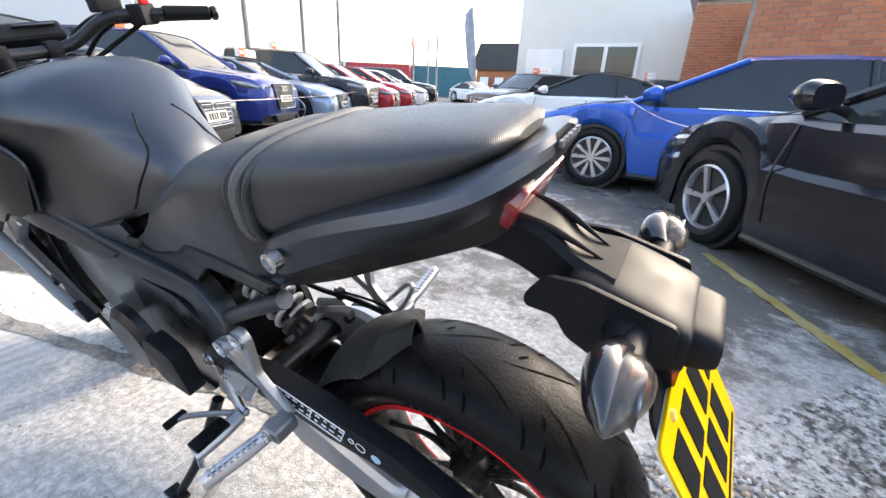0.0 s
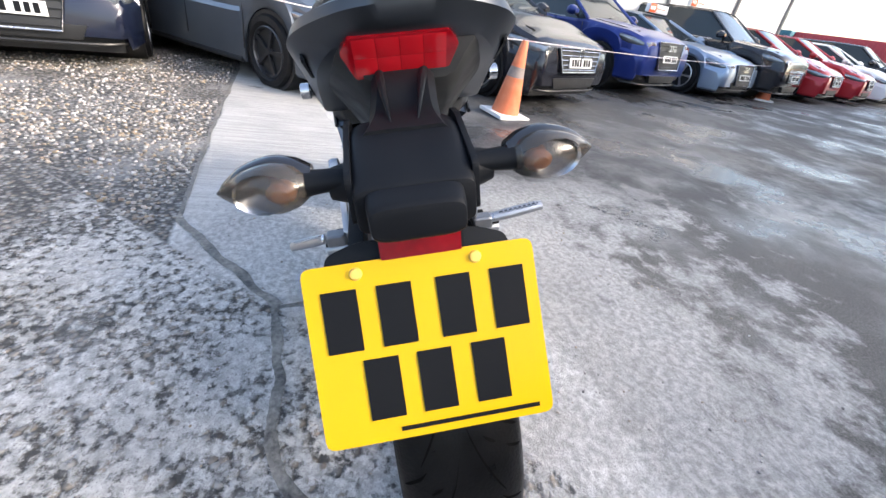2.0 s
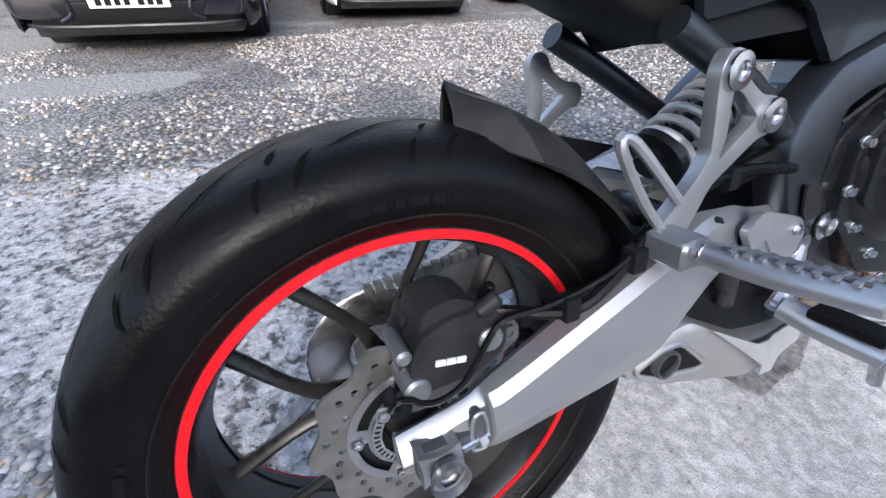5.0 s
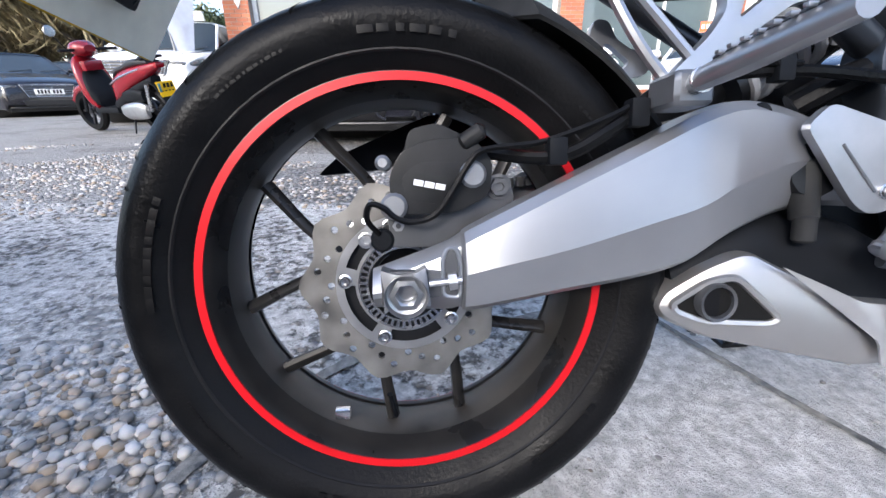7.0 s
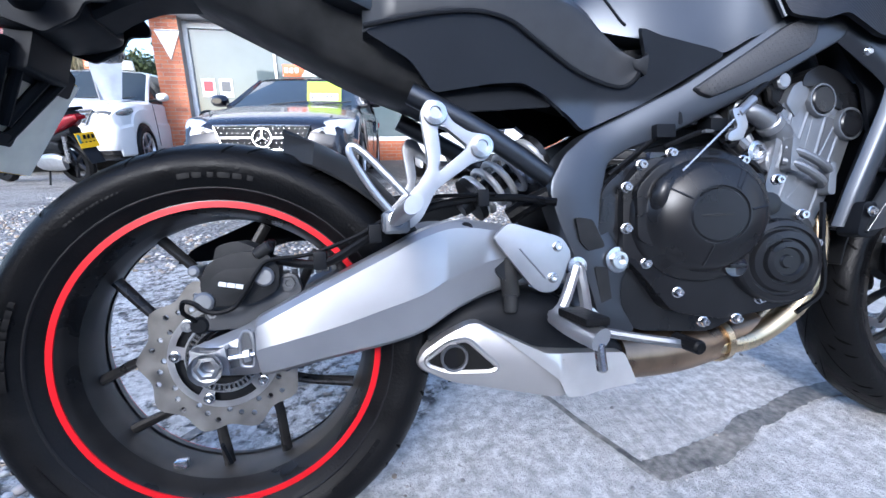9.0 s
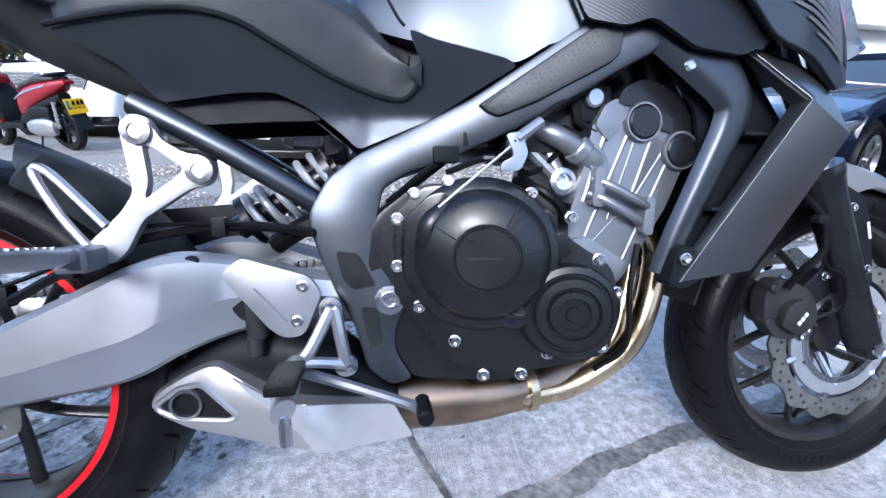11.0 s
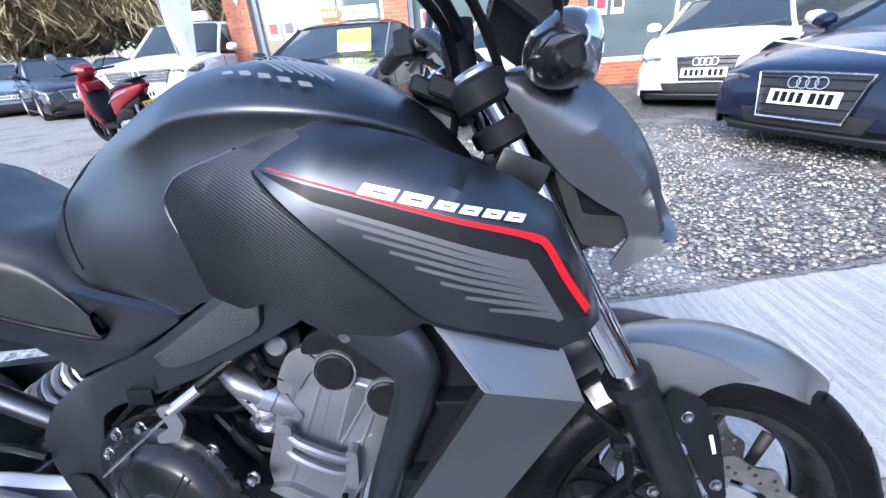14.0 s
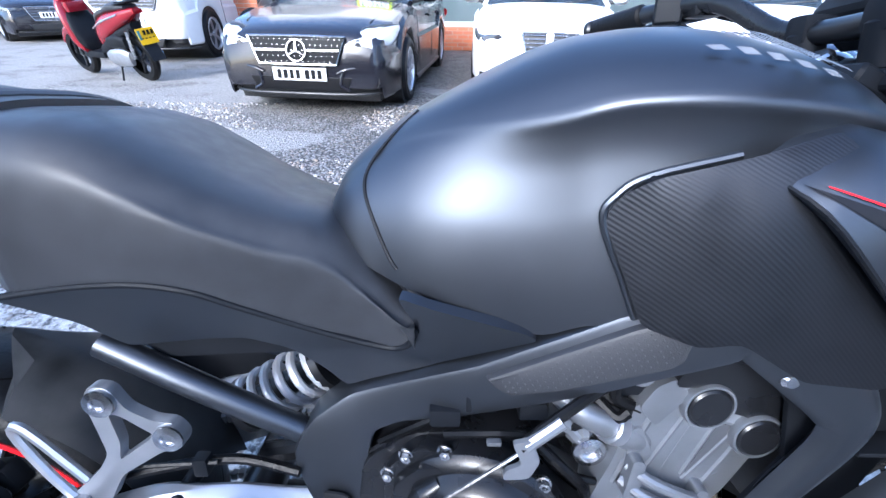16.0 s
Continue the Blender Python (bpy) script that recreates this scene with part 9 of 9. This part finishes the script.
# front fork, clamps and mudguard
for s in (-1, 1):
    lg = P("fork_tube", rod((1.150, s * 0.105, 0.990), (1.345, s * 0.105, 0.585), 0.0205, 24), "chrome", None, "chromed fork stanchion")
    P("fork_lower", tube([(1.330, s * 0.105, 0.615), (1.338, s * 0.105, 0.598), (1.352, s * 0.105, 0.568), (1.438, s * 0.105, 0.365), (1.464, s * 0.105, 0.305)], [0.033, 0.0335, 0.028, 0.0260, 0.027], 20, 2), "engblack", lg, "black fork lower")
    P("fork_foot", prism(rounded([(1.444, 0.330), (1.470, 0.335), (1.487, 0.298), (1.480, 0.276), (1.460, 0.274), (1.447, 0.295)], 0.010), s * 0.088, s * 0.124, 0.006), "engblack", lg)
    P("clamp", rod((1.175, s * 0.105, 0.940), (1.187, s * 0.105, 0.914), 0.029, 18, 0.004), "plastic", lg)
    P("fork_cap", rod((1.152, s * 0.105, 0.984), (1.147, s * 0.105, 0.995), 0.025, 20, 0.004), "alu", lg)
    cl = P("front_caliper", prism(rounded([(1.256, 0.352), (1.254, 0.398), (1.272, 0.424), (1.300, 0.424), (1.345, 0.402), (1.362, 0.376), (1.356, 0.338), (1.318, 0.314), (1.280, 0.322)], 0.010), s * 0.075, s * 0.104, 0.007), "dusty", None, "black front brake caliper")
    P("piston_housing", prism(rounded([(1.276, 0.346), (1.288, 0.382), (1.322, 0.392), (1.348, 0.374), (1.346, 0.346), (1.316, 0.326)], 0.012), s * 0.100, s * 0.118, 0.006), "dusty", cl)
    P("caliper_rear_half", prism(rounded([(1.262, 0.36), (1.280, 0.415), (1.345, 0.395), (1.350, 0.345), (1.315, 0.325)], 0.012), s * 0.03, s * 0.056, 0.006), "dusty", cl)
    P("caliper_lug", prism(rounded([(1.335, 0.404), (1.372, 0.440), (1.405, 0.428), (1.408, 0.398), (1.365, 0.372)], 0.008), s * 0.078, s * 0.096, 0.004), "engblack", cl)
    b = bmesh.new()
    for k in range(3):
        join(b, box(0, 0, 0, 0.0068, 0.002, 0.0055), Matrix.Translation((1.311 + k * 0.0062, s * 0.1185, 0.350 + k * 0.0070)) @ Matrix.Rotation(-0.85, 4, "Y"))
    P("maker_mark", b, "whiteink", cl)
    for x, z, r in ((1.268, 0.410, 0.009), (1.262, 0.350, 0.009)):
        P("caliper_pin", rod((x, s * 0.085, z), (x, s * 0.112, z), r, 14, 0.003), "dusty", cl)
    for x, z in ((1.378, 0.425), (1.352, 0.330), (1.338, 0.318)):
        P("caliper_bolt", bolt((x, s * 0.098, z), (0, s, 0), 0.0065), "steel", cl)
    P("brake_line", tube([(1.285, s * 0.112, 0.410), (1.300, s * 0.122, 0.440), (1.330, s * 0.130, 0.480), (1.318, s * 0.128, 0.535), (1.275, s * 0.12, 0.580), (1.24, s * 0.11, 0.63), (1.20, s * 0.09, 0.75)], 0.006, 8, 6), "rubber", None)
    P("sensor_line", tube([(1.35, s * 0.108, 0.35), (1.385, s * 0.125, 0.38), (1.372, s * 0.13, 0.43), (1.335, s * 0.130, 0.455), (1.322, s * 0.132, 0.52)], 0.003, 6, 6), "rubber", None)
    P("line_clip", box(1.318, s * 0.128, 0.528, 0.022, 0.016, 0.014, 0.004), "plastic", None)
    P("mudguard_stay", skin(rounded([(1.380, 0.562), (1.400, 0.585), (1.440, 0.565), (1.458, 0.53), (1.470, 0.48), (1.482, 0.405), (1.466, 0.394), (1.448, 0.43), (1.418, 0.50)], 0.01, 2), lambda x, z, s=s: s * (0.098 - 0.05 * max(0, z - 0.56)), 0.006, 2, 0.03), "plastic", None, "black mudguard stay with a white mark")
    for x, z in ((1.416, 0.545), (1.462, 0.435)):
        P("stay_bolt", bolt((x, s * 0.100, z), (0, s, 0), 0.0065), "steel", None)
    b = bmesh.new()
    join(b, box(0, 0, 0, 0.005, 0.0015, 0.030, 0.0006), Matrix.Translation((1.449, s * 0.1062, 0.505)) @ Matrix.Rotation(-0.25, 4, "Y"))
    P("stay_mark", b, "whiteink", None)
P("lower_yoke", box(1.198, 0, 0.885, 0.06, 0.26, 0.035, 0.010, m=Matrix.Rotation(radians(25), 4, "Y")), "engblack", None)
b = box(1.118, 0, 0.972, 0.088, 0.19, 0.022, 0.009, 3, m=Matrix.Rotation(radians(25), 4, "Y"))
for s in (-1, 1):
    join(b, rod((1.165, s * 0.105, 0.955), (1.151, s * 0.105, 0.986), 0.034, 24, 0.005))
    join(b, box(1.135, s * 0.092, 0.970, 0.075, 0.05, 0.022, 0.008, 3, m=Matrix.Rotation(radians(25), 4, "Y")))
P("top_yoke", b, "plastic", None, "black cast top yoke")
mg = []
for a in np.linspace(radians(124), radians(49), 24):
    t_ = (a - radians(49)) / radians(97)
    r = 0.314 + 0.034 * min(1, t_ * 1.5)
    q = 0.076 * (0.45 + 0.55 * min(1, t_ * 6))
    mg.append([(FW[0] + (r - 0.050 * abs(t) ** 2.6) * math.cos(a), t * q, FW[1] + (r - 0.050 * abs(t) ** 2.6) * math.sin(a)) for t in np.linspace(-1, 1, 13)])
P("front_mudguard", sheet(mg, 0.004), "guard_lit", None, "satin graphite front mudguard, paint lightened as if lit")
for s in (-1, 1):
    P("mudguard_cheek", skin(rounded([(1.325, 0.602), (1.345, 0.640), (1.40, 0.634), (1.47, 0.612), (1.53, 0.578), (1.485, 0.578), (1.455, 0.570), (1.438, 0.552), (1.395, 0.545), (1.375, 0.592)], 0.012, 2), lambda x, z, s=s: s * (0.0765 - 0.15 * max(0, z - 0.58)), 0.005, 2, 0.025), "guard_lit", None)
P("inner_mudguard", sheet([[(FW[0] + 0.33 * math.cos(a), y, FW[1] + 0.33 * math.sin(a)) for y in (-0.07, -0.03, 0.03, 0.07)] for a in np.linspace(radians(166), radians(118), 8)], 0.004), "dusty", None)

# headlight, dials and handlebar
MASK = [(1.170, 0.986), (1.215, 0.988), (1.261, 0.983), (1.283, 0.973), (1.322, 0.932), (1.351, 0.875), (1.367, 0.801)]
mk_ = crom(MASK, 4)
FOLD = [(1.160, 0.986), (1.184, 0.976), (1.277, 0.925), (1.318, 0.880), (1.340, 0.830), (1.352, 0.790)]


def cowl_side(x, z):
    """Half width of the headlight cowl: widest along a fold, drawn in above it and flared at the jaw."""
    up = z - interp(FOLD, x)
    return 0.128 - 0.50 * max(0.0, min(up, 0.06)) - 0.14 * max(0.0, -up) + 0.18 * max(0.0, 0.806 - z)


b = sheet([[(x + 0.014 * (1 - t * t) * k, t * cowl_side(x, z), z + 0.020 * (1 - t * t) * (1 - k)) for t in np.linspace(-1, 1, 15)] for (x, z), k in [(p, min(1, i / 14)) for i, p in enumerate(mk_[:-2])]], 0.005)
hd = P("headlight_cowl", b, "graphite_lit", None, "satin graphite angular headlight cowl")
hd.matrix_basis = Matrix.Translation((0.009, 0, -0.003))
for s in (-1, 1):
    P("cheek", skin(rounded(MASK + [(1.301, 0.759), (1.291, 0.768), (1.313, 0.803), (1.305, 0.828), (1.277, 0.845), (1.240, 0.873), (1.205, 0.915), (1.172, 0.966)], 0.005, 2), lambda x, z, s=s: s * cowl_side(x, z), 0.006, 4, 0.009), "graphite_lit", hd)
    P("inner_scoop", skin(rounded([(1.228, 0.885), (1.252, 0.866), (1.262, 0.832), (1.310, 0.826), (1.316, 0.804), (1.300, 0.786), (1.262, 0.794), (1.245, 0.830)], 0.006, 2), lambda x, z, s=s: s * (0.108 - 0.10 * max(0.0, 0.83 - z)), 0.010, 2, 0.02), "dusty", hd)
    P("cowl_gap", skin([(1.215, 0.925), (1.250, 0.880), (1.312, 0.840), (1.316, 0.800), (1.262, 0.780), (1.225, 0.850)], lambda x, z, s=s: s * 0.088, 0.004, 1, 0.04), "plastic", hd)
P("cowl_core", superloft([(1.20, 0.905, 0.965, 0.09, 0, 3, 0.5), (1.26, 0.87, 0.975, 0.11, 0, 3, 0.5), (1.32, 0.80, 0.93, 0.112, 0, 3, 0.5), (1.35, 0.775, 0.87, 0.10, 0, 3, 0.5)], 24), "plastic", hd)
P("headlight_lens", superloft([(1.29, 0.835, 0.955, 0.080, 0, 2.4, 0.5), (1.32, 0.810, 0.930, 0.092, 0, 2.4, 0.5), (1.352, 0.800, 0.880, 0.078, 0, 2.4, 0.5), (1.372, 0.815, 0.85, 0.04, 0, 2.2, 0.5)], 26), "lamp", hd)
for s in (-1, 1):
    fi = P("front_indicator", superloft([(0.095, -0.020, 0.020, 0.020, 0, 2.2, 0.5), (0.12, -0.032, 0.032, 0.034, 0, 2.3, 0.5), (0.155, -0.036, 0.036, 0.034, 0, 2.3, 0.5), (0.19, -0.028, 0.028, 0.024, 0, 2.2, 0.5), (0.208, -0.014, 0.014, 0.012, 0, 2.0, 0.5), (0.217, -0.001, 0.001, 0.001, 0, 2.0, 0.5)], 22, 5), "gloss", None, "black front indicator with a clear lens")
    fi.matrix_basis = pose(1.235, 0, 1.000, 0, 0, 90 * s)
    P("lens", superloft([(0.105, -0.026, 0.026, 0.012, -0.020 * s * 1, 2.2, 0.5), (0.135, -0.036, 0.036, 0.014, -0.024 * s, 2.2, 0.5), (0.185, -0.028, 0.028, 0.012, -0.018 * s, 2.2, 0.5), (0.212, -0.008, 0.008, 0.004, -0.006 * s, 2, 0.5)], 18, 4), "lamp", fi)
    P("stalk", tube([(0.02, 0, -0.01), (0.06, 0, 0), (0.105, 0, 0)], [0.022, 0.018, 0.022], 12, 4), "rubber", fi)
dl = P("instrument_panel", box(1.215, 0, 1.065, 0.075, 0.22, 0.045, 0.014, 3, m=Matrix.Rotation(radians(38), 4, "Y")), "plastic", None, "black twin-window instrument panel")
for s in (-1, 1):
    P("display", box(1.200, s * 0.052, 1.082, 0.052, 0.085, 0.006, 0.006, m=Matrix.Rotation(radians(38), 4, "Y")), "gloss", dl)
bar = P("handlebar", tube([(0.985, -0.375, 1.092), (1.035, -0.27, 1.100), (1.085, -0.17, 1.098), (1.125, -0.09, 1.050), (1.135, 0, 1.040), (1.125, 0.09, 1.050), (1.085, 0.17, 1.098), (1.035, 0.27, 1.100), (0.985, 0.375, 1.092)], 0.0135, 14, 5), "engblack", None, "black handlebar with rubber grips")
for s in (-1, 1):
    P("riser", rod((1.140, s * 0.05, 0.995), (1.132, s * 0.05, 1.045), 0.020, 14, 0.004), "plastic", bar)
    P("riser_clamp", box(1.135, s * 0.05, 1.045, 0.040, 0.032, 0.034, 0.010), "plastic", bar)
    P("grip", rod((1.030, s * 0.278, 1.100), (0.984, s * 0.378, 1.092), 0.0175, 16, 0.004), "rubber", bar)
    P("bar_end", rod((0.984, s * 0.378, 1.092), (0.976, s * 0.395, 1.091), 0.0175, 16, 0.005), "engblack", bar)
    P("switch_cube", box(1.050, s * 0.238, 1.100, 0.042, 0.055, 0.048, 0.010, 3, m=Matrix.Rotation(radians(-s * 25), 4, "Z")), "plastic", bar)
    P("lever", tube([(1.095, s * 0.21, 1.092), (1.075, s * 0.27, 1.088), (1.050, s * 0.33, 1.085), (1.035, s * 0.385, 1.084)], [0.010, 0.0075, 0.0065, 0.008], 10, 5), "engblack", bar)
    P("lever_perch", box(1.085, s * 0.200, 1.098, 0.045, 0.035, 0.03, 0.008), "engblack", bar)
    ms = P("mirror", superloft([(-0.012, -0.032, 0.032, 0.055, 0, 2.6, 0.5), (0.004, -0.036, 0.036, 0.062, 0, 2.6, 0.5), (0.026, -0.018, 0.018, 0.035, 0, 2.4, 0.5)], 22), "gloss", None, "black oval mirror on a stalk")
    ms.matrix_basis = pose(1.02, s * 0.36, 1.295, 0, -8, -s * 8)
    P("mirror_stalk", tube([(1.085, s * 0.205, 1.105), (1.09, s * 0.225, 1.16), (1.05, s * 0.30, 1.25), (1.03, s * 0.33, 1.285)], [0.008, 0.007, 0.006, 0.006], 8, 4), "engblack", bar)
P("kill_switch", box(1.035, -0.243, 1.128, 0.020, 0.018, 0.014, 0.004), "red", bar)
P("fluid_reservoir", box(1.105, -0.185, 1.128, 0.055, 0.055, 0.035, 0.008), "plastic", bar)
for k, pts in enumerate(([(1.095, -0.19, 1.09), (1.15, -0.15, 1.05), (1.19, -0.08, 0.95), (1.17, -0.05, 0.86)], [(1.10, 0.20, 1.09), (1.17, 0.17, 1.06), (1.20, 0.10, 0.96), (1.15, 0.06, 0.85)], [(1.06, -0.23, 1.08), (1.12, -0.16, 1.03), (1.13, -0.06, 0.97), (1.11, -0.03, 0.87)], [(1.06, 0.23, 1.08), (1.12, 0.16, 1.03), (1.13, 0.06, 0.97), (1.11, 0.03, 0.87)], [(1.10, -0.2, 1.10), (1.19, -0.18, 1.10), (1.24, -0.12, 1.04), (1.22, -0.10, 0.93)])):
    P("control_cable", tube(pts, 0.0055, 8, 6), "rubber", None)
P("wiring_boot", tube([(1.20, -0.06, 0.98), (1.215, -0.07, 0.93), (1.20, -0.07, 0.88)], [0.02, 0.028, 0.02], 12, 4), "rubber", None)
P("ignition", rod((1.12, 0, 0.985), (1.105, 0, 1.012), 0.02, 16, 0.003), "steel", None)

# ---- bricks, one object each ----
meshes = {}
for parent, mm, size in PIECES:
    if size not in meshes:
        b = box(0, 0, 0, *size, 0.003, 1)
        me = bpy.data.meshes.new("brick")
        b.to_mesh(me)
        b.free()
        me.materials.append(M["brick"])
        meshes[size] = me
    ob = new("brick", meshes[size])
    ob.parent = parent
    ob.matrix_basis = mm
